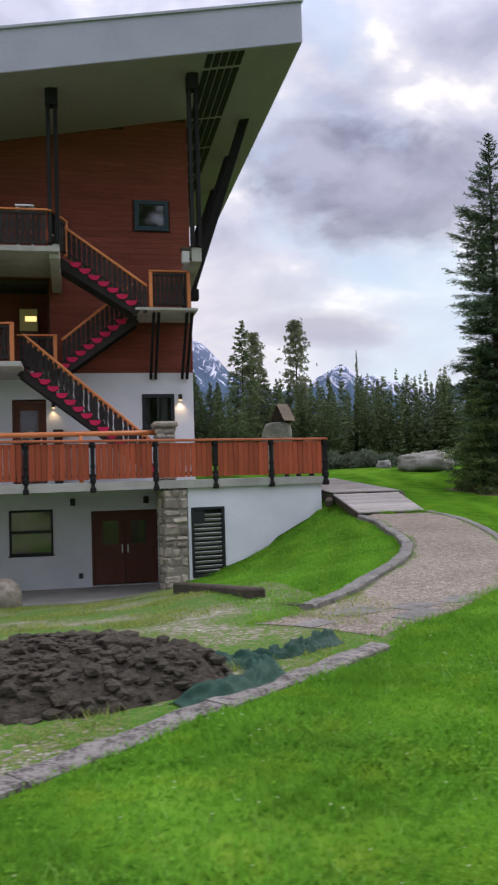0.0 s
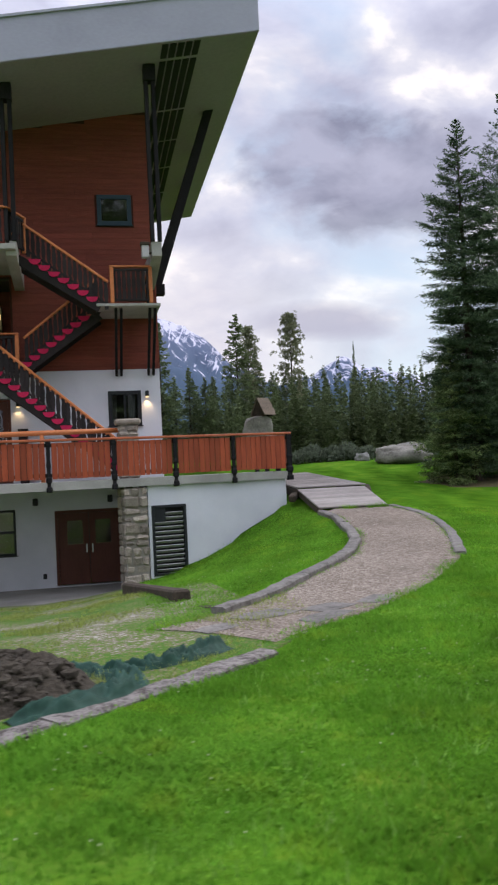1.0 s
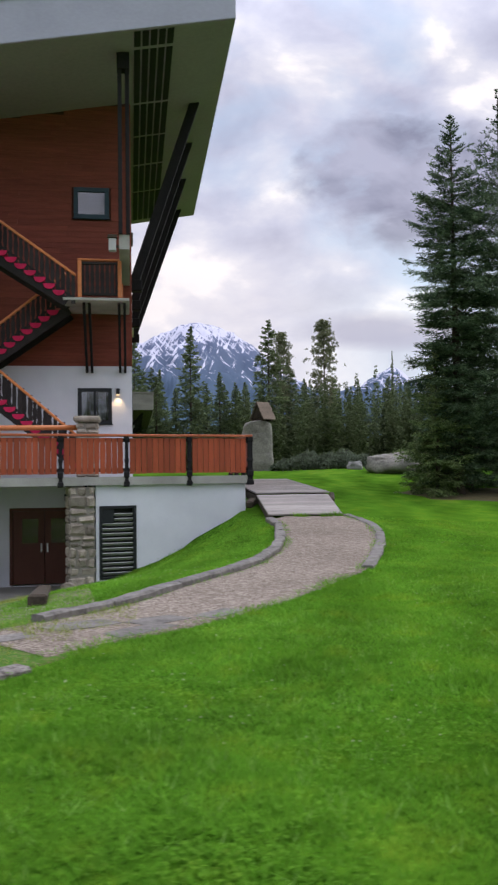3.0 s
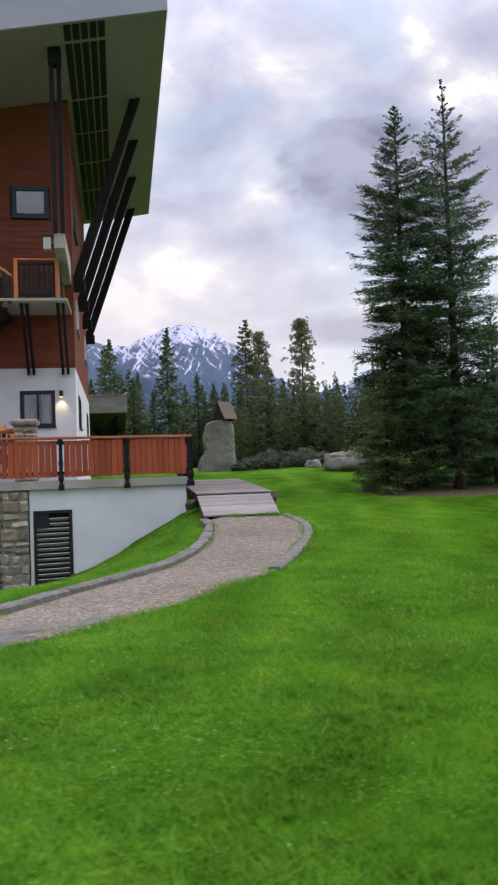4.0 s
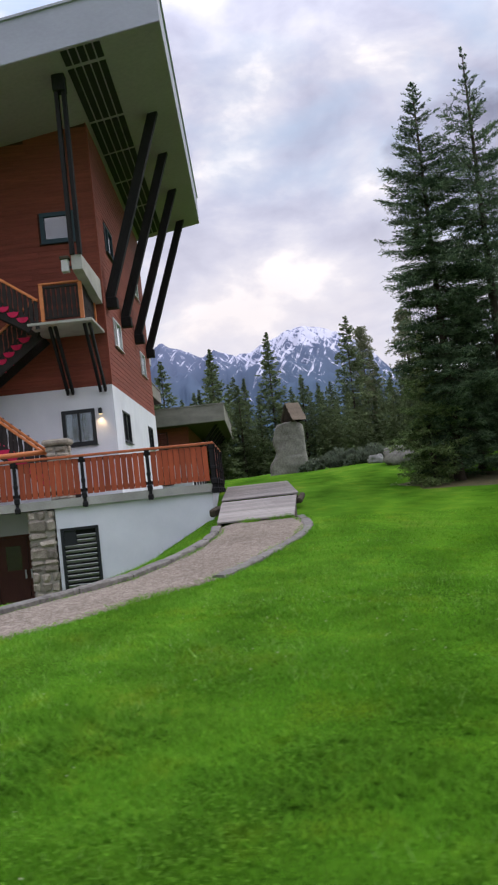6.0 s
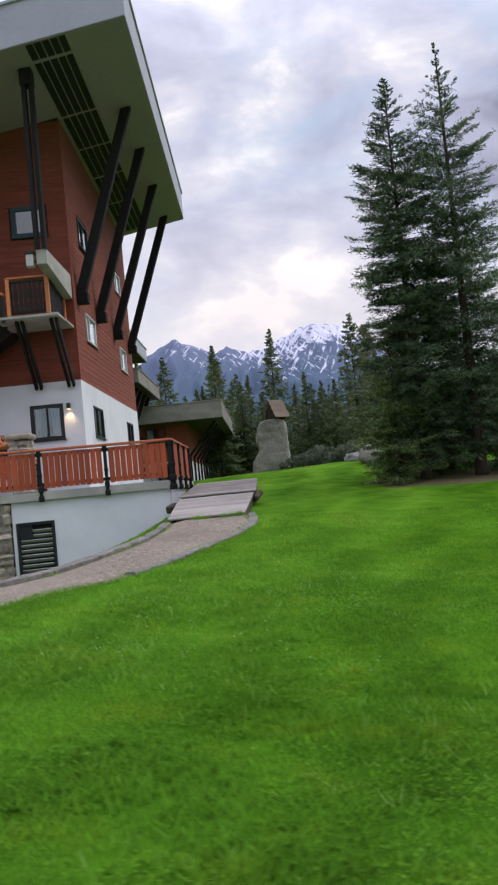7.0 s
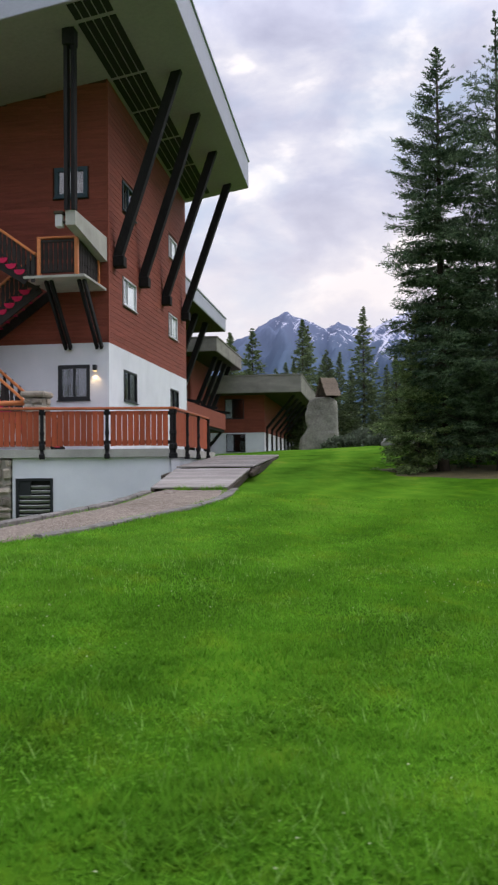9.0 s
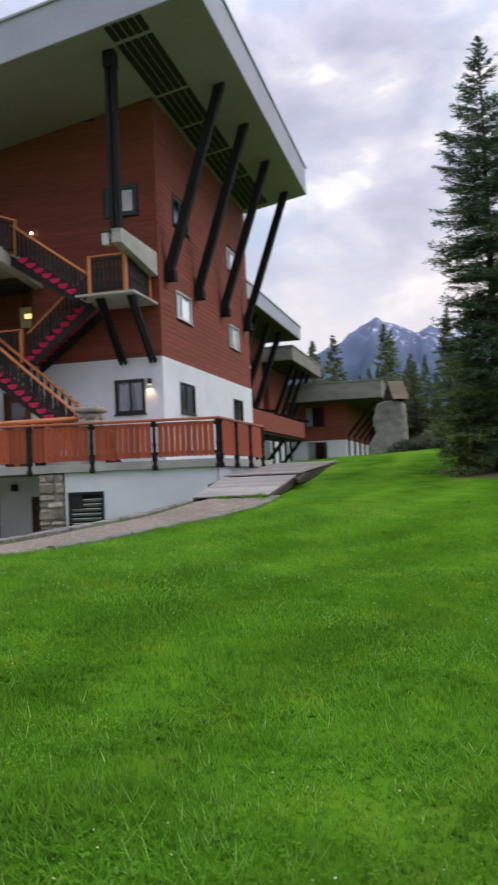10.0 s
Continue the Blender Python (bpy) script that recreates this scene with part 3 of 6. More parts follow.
def mountain_material():
    m = bpy.data.materials.new("mountain")
    m.use_nodes = True
    n, l = m.node_tree.nodes, m.node_tree.links
    b = n["Principled BSDF"]
    b.inputs["Roughness"].default_value = 1.0
    b.inputs["Specular IOR Level"].default_value = 0.0
    co = n.new("ShaderNodeTexCoord")
    sep = n.new("ShaderNodeSeparateXYZ")
    l.new(co.outputs["Object"], sep.inputs[0])

    def tex(scale, detail, stretch, tilt):
        mp = n.new("ShaderNodeMapping")
        mp.inputs["Scale"].default_value = stretch
        lean_in = n.new("ShaderNodeMapping")
        lean_in.inputs["Rotation"].default_value = (0, radians(tilt), 0)
        l.new(co.outputs["Object"], lean_in.inputs[0])
        l.new(lean_in.outputs[0], mp.inputs[0])
        t = n.new("ShaderNodeTexNoise")
        t.inputs["Scale"].default_value, t.inputs["Detail"].default_value, t.inputs["Roughness"].default_value = scale, detail, 0.65
        l.new(mp.outputs[0], t.inputs[0])
        return t.outputs[0]

    def math2(op, a, b2, c=None):
        k = n.new("ShaderNodeMath")
        k.operation = op
        for i, v in enumerate((a, b2, c)):
            if v is None:
                continue
            if isinstance(v, (int, float)):
                k.inputs[i].default_value = v
            else:
                l.new(v, k.inputs[i])
        return k.outputs[0]

    # gullies run down the slopes both ways, ribbed finely
    streak = math2("MAXIMUM", tex(0.110, 14, (1, 0.02, 0.14), 34), tex(0.085, 14, (1, 0.02, 0.16), -28))
    lumps = tex(0.0050, 6, (1, 1, 1), 0)
    # snow lies in the gullies above about 440 m; thinner on the western peak
    h = math2("MULTIPLY_ADD", sep.outputs[2], 0.0034, -1.62)
    h = math2("MINIMUM", h, 0.30)
    west = math2("MULTIPLY", math2("MINIMUM", math2("ADD", sep.outputs[0], -20), 0.0), 0.0025)
    east = math2("MULTIPLY", math2("MINIMUM", math2("MAXIMUM", math2("SUBTRACT", sep.outputs[0], 650), 0.0), 400), 0.0018)
    h = math2("ADD", h, east)
    amount = math2("ADD", math2("ADD", h, west), math2("MULTIPLY_ADD", streak, 6.0, math2("MULTIPLY_ADD", lumps, 2.4, -3.95)))
    ramp = n.new("ShaderNodeValToRGB")
    e = ramp.color_ramp.elements
    e[0].position, e[0].color, e[1].position, e[1].color = 0.38, (0, 0, 0, 1), 0.62, (1, 1, 1, 1)
    l.new(amount, ramp.inputs[0])
    # the blue rock and dulled snow carry distance haze in their colour
    hazed_rock = n.new("ShaderNodeValToRGB")
    q = hazed_rock.color_ramp.elements
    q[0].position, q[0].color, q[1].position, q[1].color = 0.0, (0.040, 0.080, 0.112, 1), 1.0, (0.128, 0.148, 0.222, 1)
    l.new(math2("MULTIPLY_ADD", sep.outputs[2], 0.0019, math2("MULTIPLY_ADD", streak, 0.3, -0.25)), hazed_rock.inputs[0])
    mix = n.new("ShaderNodeMix")
    mix.data_type = "RGBA"
    l.new(ramp.outputs[0], mix.inputs[0])
    l.new(hazed_rock.outputs[0], mix.inputs[6])
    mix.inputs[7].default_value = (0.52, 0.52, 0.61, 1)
    l.new(mix.outputs[2], b.inputs["Base Color"])
    return m


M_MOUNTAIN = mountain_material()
tagged(new("backdrop", raw_mesh("backdrop", V, F, M_MOUNTAIN, True)), "mountain range tinted blue by painted haze, with streaks of late snow, behind the forest", "mountains", kind="structure")

# ---- the lodge: setting numbers ----
WOOD_Z, PITCH = 3.35, 0.17            # top of the white storey, height of one siding board
BACK, WEST = 11.05, -15.0             # ends of the main block


def soffit(x, y):
    return 11.49 + 0.1757 * x - 0.031 * y


def deck_edge(x):
    return -4.27 + 0.209 * (x - 2.93)


lodge = thing("lodge", (-7, 5, -2.9), "tall alpine lodge, red-brown siding over white stucco, wide upswept grey roof", "building")

# openings, as (u0, v0, u1, v1) in the wall's own plane
FRONT_WINDOWS = [(-1.61, 1.61, -0.60, 2.69, "black"), (-1.70, 7.84, -0.65, 8.79, "blue")]
FRONT_DOOR = (-5.50, 0.02, -4.50, 2.56)
SIDE_WINDOWS = [(1.55, 1.70, 3.10, 2.71, "black"), (8.0, 1.80, 9.45, 2.70, "black"),
                (1.55, 4.80, 3.08, 5.72, "silver"), (7.85, 4.75, 9.3, 5.70, "silver"),
                (1.55, 7.90, 3.05, 8.85, "slate"), (7.95, 7.95, 9.3, 8.82, "silver")]

RECESS = (-9.0, 3.36, -4.40, 6.26)
front_holes = [w[:4] for w in FRONT_WINDOWS] + [FRONT_DOOR, RECESS]
side_holes = [w[:4] for w in SIDE_WINDOWS]


def wall_mesh(holes, u0, u1, v0, v1, place):
    bm = bmesh.new()
    for a, b, c, d in cells([u0, u1], [v0, v1], [h for h in holes if h[3] > v0 and h[1] < v1 and h[2] > u0 and h[0] < u1]):
        a, c, b, d = max(a, u0), min(c, u1), max(b, v0), min(d, v1)
        if c - a > 1e-4 and d - b > 1e-4:
            place(bm, a, b, c, d)
    return bm


def front_cell(y0, y1):
    return lambda bm, a, b, c, d: box(bm, (a, y0, b), (c, y1, d))


def side_cell(x0, x1):
    return lambda bm, a, b, c, d: box(bm, (x0, a, b), (x1, c, d))


front_white = part("wall", wall_mesh(front_holes, WEST, 0.0, -2.9, WOOD_Z, front_cell(0.0, 0.3)), M_STUCCO, lodge, "white stucco wall of the ground storey")
side_white = part("wall", wall_mesh(side_holes, 0.3, BACK, -2.9, WOOD_Z, side_cell(-0.3, 0.0)), M_STUCCO, lodge, "white stucco wall of the ground storey")
front_wood = part("wall", wall_mesh(front_holes, WEST, -0.03, WOOD_Z, 10.95, front_cell(0.03, 0.3)), M_CORE, lodge, "red-brown horizontal wood siding")
side_wood = part("wall", wall_mesh(side_holes, 0.3, BACK, WOOD_Z, 10.9, side_cell(-0.3, -0.03)), M_CORE, lodge, "red-brown horizontal wood siding")
# unseen end and back walls, added to keep light out of the rooms
bm = bmesh.new()
box(bm, (WEST, BACK - 0.3, -2.9), (-0.3, BACK, 11.3))
box(bm, (WEST, 0.3, -2.9), (WEST + 0.3, BACK - 0.3, 9.2))
part("wall", bm, M_CORE, lodge, "plain back wall")
# raked tops of both walls, up to the sloping soffit
part("wall", prism([(-3.0, 0.03), (-0.03, 0.03), (-0.03, 0.3), (-3.0, 0.3)], 10.95, lambda x, y: soffit(x, y) + 0.08), M_CORE, lodge, "siding up to the soffit")
part("wall", prism([(-0.3, 0.3), (-0.03, 0.3), (-0.03, BACK), (-0.3, BACK)], 10.9, lambda x, y: soffit(x, y) + 0.08), M_CORE, lodge, "siding up to the soffit")
part("wall", solid((RECESS[0] - 0.1, 1.8, 3.29), (-4.30, 1.95, 6.30)), M_SIDING, lodge, "shaded wood wall of the recessed balcony")
part("wall", solid((-4.40, 0.30, 3.29), (-4.30, 1.8, 6.30)), M_SIDING, lodge, "shaded return wall of the recess")
part("wall", solid((RECESS[0] - 0.1, 0.30, 3.29), (RECESS[0], 1.8, 6.30)), M_SIDING, lodge, "shaded return wall of the recess")
# unseen floors and partitions, added dark so the windows show dim rooms
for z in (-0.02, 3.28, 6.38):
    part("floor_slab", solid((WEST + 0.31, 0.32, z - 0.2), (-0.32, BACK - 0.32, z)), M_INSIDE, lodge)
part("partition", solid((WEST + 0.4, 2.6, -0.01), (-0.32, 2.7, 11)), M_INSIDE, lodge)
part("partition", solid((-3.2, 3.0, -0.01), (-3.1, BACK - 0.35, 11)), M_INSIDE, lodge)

# roof slab, its edges vertical, with a thin metal drip edge
ROOF = [(-16.0, -3.95), (2.79, -3.95), (2.79, 11.15), (-16.0, 11.15)]
roof = part("roof", prism(ROOF, soffit, lambda x, y: soffit(x, y) + 1.14), M_FASCIA, lodge, "broad flat grey fascia and roof")
part("soffit", prism([(-16.0, -3.93), (2.77, -3.93), (2.77, 11.13), (-16.0, 11.13)], lambda x, y: soffit(x, y) - 0.02, lambda x, y: soffit(x, y) - 0.001), M_SOFFIT, roof, "olive-grey boarded soffit")
ROOF_CAP = [(-16.0, -4.0), (2.84, -4.0), (2.84, 11.2), (-16.0, 11.2)]
part("drip_edge", prism(ROOF_CAP, lambda x, y: soffit(x, y) + 1.14, lambda x, y: soffit(x, y) + 1.21), M_FASCIA, roof, "pale metal drip edge")
# slatted vent in the soffit, in five bays; near-black strips paint the slots' shade
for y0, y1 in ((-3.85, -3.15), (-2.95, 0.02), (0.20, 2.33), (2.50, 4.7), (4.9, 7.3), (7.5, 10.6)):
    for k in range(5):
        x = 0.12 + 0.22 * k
        part("vent_slot", prism([(x, y0), (x + 0.172, y0), (x + 0.172, y1), (x, y1)], lambda x, y: soffit(x, y) - 0.05, lambda x, y: soffit(x, y) - 0.021), M_OPENING_SHADE, roof, "")


# ---- siding boards ----
BOARD_CACHE = {}


def board_mesh(length):
    """A slightly tilted lap board, x along, outer face towards -y."""
    key = round(length, 2)
    if key not in BOARD_CACHE:
        bm = bmesh.new()
        h = PITCH - 0.001
        pts = [(-0.026, 0.0), (-0.017, h), (0.0, h), (0.0, 0.0)]
        a = [bm.verts.new((0, y, z)) for y, z in pts]
        b = [bm.verts.new((key, y, z)) for y, z in pts]
        bm.faces.new(a[::-1])
        bm.faces.new(b)
        for i in range(4):
            bm.faces.new((a[i], a[(i + 1) % 4], b[(i + 1) % 4], b[i]))
        bmesh.ops.recalc_face_normals(bm, faces=bm.faces)
        me = bpy.data.meshes.new("siding_board")
        bm.to_mesh(me)
        bm.free()
        me.materials.append(M_SIDING)
        BOARD_CACHE[key] = me
    return BOARD_CACHE[key]


def side_boards(u0, u1, holes, parent, pose_at, top):
    """Rows of boards from the white storey to the soffit, cut at the openings and butted at uneven places."""
    rng = random.Random(5)
    z = WOOD_Z + 0.004
    while z < 11.6:
        spans, cuts = [], [(h[0] - 0.06, h[2] + 0.06) for h in holes if h[1] - 0.06 < z + PITCH * 0.5 < h[3] + 0.06]
        a = u0
        for c0, c1 in sorted(cuts):
            spans.append((a, c0))
            a = c1
        spans.append((a, u1))
        for a, b in spans:
            while b - a > 0.05:
                n = min(b - a, rng.uniform(2.4, 4.6))
                if b - a - n < 0.6:
                    n = b - a
                if z + PITCH * 0.3 < top(a + n / 2):
                    piece("siding_board", board_mesh(n - 0.005), pose_at(a, z), parent)
                a += n
        z += PITCH

# ---- windows and doors of the lodge ----
def window(parent, m, w, h, mat, label, mullion=0.5, curtain=True, blind=False, f=0.065, drape=False):
    """A framed window in an opening w x h; m puts its lower corner, x along the wall, y inwards."""
    d = 0.10

    def put(name, boxes, material_, par, lab="", bevel=0.006):
        bm = bmesh.new()
        for lo, hi in boxes:
            box(bm, lo, hi, bevel)
        bmesh.ops.transform(bm, matrix=m, verts=bm.verts)
        return part(name, bm, material_, par, lab)

    frame_ob = put("window", [((0, 0, 0), (w, d, f)), ((0, 0, h - f), (w, d, h)), ((0, 0, f), (f, d, h - f)), ((w - f, 0, f), (w, d, h - f))], mat, parent, label)
    if mullion:
        x = w * mullion
        put("mullion", [((x - 0.03, 0.01, f), (x + 0.03, d - 0.01, h - f))], mat, frame_ob)
    put("sill", [((-0.03, -0.05, -0.03), (w + 0.03, 0.02, 0.0))], mat, frame_ob)
    pane = put("pane", [((f, 0.05, f), (w - f, 0.058, h - f))], M_GLASS, frame_ob, "reflecting window glass", 0.0)
    pane.visible_shadow = False
    # white panel behind the glass stands in for the bright sky's reflection
    if blind:
        put("blind", [((f + 0.02 + 0.22 * w, 0.072, f), (w - f, 0.08, h - f))], M_CURTAIN_SKY, frame_ob, "white panel in place of sky reflected in the glass", 0.0)
    elif drape:
        put("curtain", [((f, 0.10, f), (w * 0.36, 0.115, h - f))], M_CURTAIN_SKY, frame_ob, "pale curtain drawn to one side", 0.0)
    elif curtain:
        bm = bmesh.new()
        for a, b in ((f + 0.01, w * 0.26), (w * 0.60, w * 0.82)):
            n = 14
            top = [bm.verts.new((a + (b - a) * i / n, 0.20 + 0.02 * math.sin(i * 1.9), h - f)) for i in range(n + 1)]
            low = [bm.verts.new((a + (b - a) * i / n, 0.20 + 0.025 * math.sin(i * 1.9 + 0.3), f)) for i in range(n + 1)]
            for i in range(n):
                bm.faces.new((top[i], top[i + 1], low[i + 1], low[i]))
        bmesh.ops.transform(bm, matrix=m, verts=bm.verts)
        part("curtain", bm, M_CURTAIN, frame_ob, "pale gathered curtains")
    return frame_ob


FRAMES = {"black": (M_FRAME, "black-framed sliding window"), "blue": (M_BLUEFRAME, "slate-blue framed window"), "silver": (M_METALFRAME, "silver-framed window"), "slate": (M_BLUEFRAME, "dark-framed window")}
for u0, v0, u1, v1, kind in FRONT_WINDOWS:
    mat, lab = FRAMES[kind]
    window(lodge, pose(u0, -0.02, v0), u1 - u0, v1 - v0, mat, lab, 0.5 if kind == "black" else 0, kind == "black", False, 0.11 if kind == "black" else 0.13)
SIDE_M = Matrix(((0, -1, 0, 0), (1, 0, 0, 0), (0, 0, 1, 0), (0, 0, 0, 1)))      # x along +y, y inwards to -x
for u0, v0, u1, v1, kind in SIDE_WINDOWS:
    mat, lab = FRAMES[kind]
    window(lodge, Matrix.Translation((0.02, u0, v0)) @ SIDE_M, u1 - u0, v1 - v0, mat, lab, 0.35 if kind == "silver" else 0.45, True, kind == "silver")


def panel_door(parent, m, w, h, mat, label, lights, leaf=1):
    """A framed door with recessed lights; lights as (x0, z0, x1, z1)."""
    bm = bmesh.new()
    for lo, hi in (((-0.08, -0.02, 0), (0, 0.1, h + 0.08)), ((w, -0.02, 0), (w + 0.08, 0.1, h + 0.08)), ((0, -0.02, h), (w, 0.1, h + 0.08))):
        box(bm, lo, hi, 0.008)
    bmesh.ops.transform(bm, matrix=m, verts=bm.verts)
    frame_ob = part("door", bm, mat, parent, label)
    for k in range(leaf):
        a, b = w * k / leaf + 0.008, w * (k + 1) / leaf - 0.008
        mine = [q for q in lights if a <= (q[0] + q[2]) / 2 <= b]
        bm = bmesh.new()
        for c0, d0, c1, d1 in cells([a, b], [0.015, h - 0.008], mine):
            box(bm, (c0, 0.02, d0), (c1, 0.065, d1))
        bmesh.ops.transform(bm, matrix=m, verts=bm.verts)
        part("leaf", bm, mat, frame_ob)
        for q in mine:
            bm = solid((q[0] - 0.01, 0.038, q[1] - 0.01), (q[2] + 0.01, 0.046, q[3] + 0.01))
            bmesh.ops.transform(bm, matrix=m, verts=bm.verts)
            part("pane", bm, M_PLAINGLASS, frame_ob, "dark glass")
        bm = bmesh.new()
        x = b - 0.09 if k == 0 else a + 0.05
        box(bm, (x, -0.05, h * 0.44), (x + 0.04, -0.02, h * 0.56), 0.006)
        box(bm, (x, -0.03, h * 0.46), (x + 0.04, 0.02, h * 0.48), 0.004)
        bmesh.ops.transform(bm, matrix=m, verts=bm.verts)
        part("handle", bm, M_METALFRAME, frame_ob, "metal pull handle")
    return frame_ob


panel_door(lodge, pose(FRONT_DOOR[0] + 0.08, 0.02, FRONT_DOOR[1]), 0.84, 2.42, M_DOOR, "brown glazed door to the deck", [(0.16, 0.9, 0.68, 2.2)])

# ---- lower wall under the deck ----
LOW_Y, PATIO_Z = -2.40, -2.87
LOW_WIN, LOW_DOOR = (-5.45, -1.93, -4.29, -0.70), (-3.26, -2.85, -1.44, -0.79)
low = part("wall", wall_mesh([LOW_WIN, LOW_DOOR], WEST, -0.75, -2.95, -0.21, front_cell(LOW_Y, LOW_Y + 0.25)), M_STUCCO, lodge, "white stucco basement wall under the deck")
w_ob = window(lodge, pose(LOW_WIN[0], LOW_Y - 0.02, LOW_WIN[1]), LOW_WIN[2] - LOW_WIN[0], LOW_WIN[3] - LOW_WIN[1], M_FRAME, "black-framed basement window with two panes", 0, False)
part("rail", solid((LOW_WIN[0], LOW_Y - 0.025, -1.34), (LOW_WIN[2], LOW_Y + 0.08, -1.26), 0.006), M_FRAME, w_ob)
panel_door(lodge, pose(LOW_DOOR[0] + 0.08, LOW_Y + 0.02, LOW_DOOR[1] + 0.02), 1.66, 1.96, M_DOOR, "brown double doors with small dark lights", [(0.24, 1.1, 0.66, 1.75), (1.0, 1.1, 1.42, 1.75)], 2)
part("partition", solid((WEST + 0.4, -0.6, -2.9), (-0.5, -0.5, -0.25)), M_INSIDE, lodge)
part("wall", solid((-0.75, -4.5, -2.95), (-0.5, -0.6, -0.21)), M_STUCCO, lodge, "white stucco return wall")
part("socket", solid((-3.62, LOW_Y - 0.03, -2.62), (-3.52, LOW_Y, -2.48), 0.01), M_FRAME, lodge, "small dark socket box")
for x in (-3.75, -1.75):
    bm = solid((x - 0.07, LOW_Y - 0.16, -0.62), (x + 0.07, LOW_Y, -0.42), 0.02)
    part("soffit_lamp", bm, M_FRAME, lodge, "small dark wall lamp, unlit")

# retaining wall under the deck edge, from the stone pier to the ramp
EX = Vector((1, 0.209, 0)).normalized()
EN = Vector((EX.y, -EX.x, 0))           # outwards from the deck edge


def on_edge(x, off, z):
    """A point on the deck's front line at x, moved inwards by off."""
    p = Vector((x, deck_edge(x), z)) - EN * off
    return p


def edge_pose(x, off, z):
    m = Matrix((EX, Vector((-EX.y, EX.x, 0)), Vector((0, 0, 1)))).transposed().to_4x4()
    m.translation = on_edge(x, off, z)
    return m


wall_len = (2.86 + 0.87) / EX.x
E0 = edge_pose(-0.87, 0.10, 0)
bm = bmesh.new()
for a, b, c, d in cells([0, wall_len], [-2.95, -0.205], [(0.08, -2.47, 0.98, -0.70)]):
    box(bm, (a, 0, b), (c, 0.25, d), 0, E0)
part("wall", bm, M_STUCCO, lodge, "white stucco retaining wall under the deck")
part("wall", solid((2.62, -4.0, -2.0), (2.86, 1.6, -0.205)), M_STUCCO, lodge, "white stucco wall beside the boardwalk")

# louvred vent in the retaining wall
vent = thing("louvred_vent", on_edge(-0.35, 0.1, -2.45), "black-framed louvred vent with grey slats in the white wall", "vent")
bm = bmesh.new()
for lo, hi in (((0.08, -0.03, -2.46), (0.15, 0.1, -0.70)), ((0.91, -0.03, -2.46), (0.98, 0.1, -0.70)), ((0.15, -0.03, -0.77), (0.91, 0.1, -0.70)), ((0.15, -0.03, -2.46), (0.91, 0.1, -2.40))):
    box(bm, lo, hi, 0.006, E0)
part("frame", bm, M_FRAME, vent)
# near-black sheet painting the shade behind the slats
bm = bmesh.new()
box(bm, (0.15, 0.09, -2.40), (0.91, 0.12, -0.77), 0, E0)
part("backing", bm, M_OPENING_SHADE, vent)
for k in range(13):
    z = -2.34 + 0.118 * k
    bm = bmesh.new()
    box(bm, (0.45 if z > -1.1 else 0.16, -0.03, -0.012), (0.90, 0.07, 0.012), 0.004, E0 @ pose(0, 0.03, z + 0.02, -38))
    part("slat", bm, M_LOUVRE, vent)
part("panel", solid((0.15, 0.0, -1.12), (0.44, 0.05, -0.77), 0.006, E0), M_FRAME, vent, "black control panel")


# ---- stone piers ----
def stone_pier(name, m, w, d, h, rows, label, seed, cap=False):
    rng = random.Random(seed)
    base = m.translation
    pier = thing(name, base, label, "stone pier")
    part("core", solid((0.03, 0.03, 0), (w - 0.03, d - 0.03, h - 0.02), 0, m), M_MORTAR, pier, "mortar core")
    z = 0.0
    hs = [rng.uniform(0.6, 1.4) for _ in range(rows)]
    hs = [q * h / sum(hs) for q in hs]
    for q in hs:
        cuts = [0, rng.uniform(0.3, 0.7) * w, w] if rng.random() < 0.75 else [0, w * 0.3, w * 0.68, w]
        for a, b in zip(cuts, cuts[1:]):
            j = rng.uniform(-0.035, 0.025)
            bm = bmesh.new()
            lo_z, hi_z = (0 if z == 0 else rng.uniform(-0.16, 0.12) * q), rng.uniform(-0.14, 0.14) * q
            vs = box(bm, (a + rng.uniform(0.004, 0.018), j, z + 0.008 + lo_z), (b - rng.uniform(0.004, 0.018), d * 0.55, min(z + q - 0.006 + hi_z, h - 0.004)), min(0.05, q * 0.34))
            for v in bm.verts:
                v.co += Vector((rng.uniform(-1, 1), rng.uniform(-1, 1), rng.uniform(-1, 1))) * 0.021
            bmesh.ops.transform(bm, matrix=m, verts=bm.verts)
            part("stone", bm, M_STONE, pier)
        for x0, x1 in ((-0.02, 0.12), (w - 0.12, w + 0.02)):
            bm = bmesh.new()
            box(bm, (x0, d * 0.55 + 0.008, z + 0.008), (x1, d, z + q - 0.006), min(0.03, q * 0.25))
            bmesh.ops.transform(bm, matrix=m, verts=bm.verts)
            part("stone", bm, M_STONE, pier)
        z += q
    if cap:
        bm = bmesh.new()
        box(bm, (-0.08, -0.08, h), (w + 0.08, d + 0.08, h + 0.16), 0.05, m)
        part("capstone", bm, M_STONE, pier, "thick pale capstone")
    return pier


stone_pier("stone_pier", edge_pose(-1.50, 0.02, -2.75), 0.63, 0.55, 2.53, 12, "rough field-stone pier carrying the deck edge", 3)
stone_pier("stone_pier", pose(-1.47, -2.95, 0.0), 0.55, 0.55, 1.47, 9, "low field-stone pier with a capstone on the deck", 8, True)
# dark panel added on the wall where a shaded strip shows beside the pier
part("post", solid((-1.34, LOW_Y - 0.12, -2.86), (-1.12, LOW_Y - 0.004, -0.21), 0.01), M_TIMBER, lodge, "dark panel on the wall beside the pier, in place of a shaded strip")
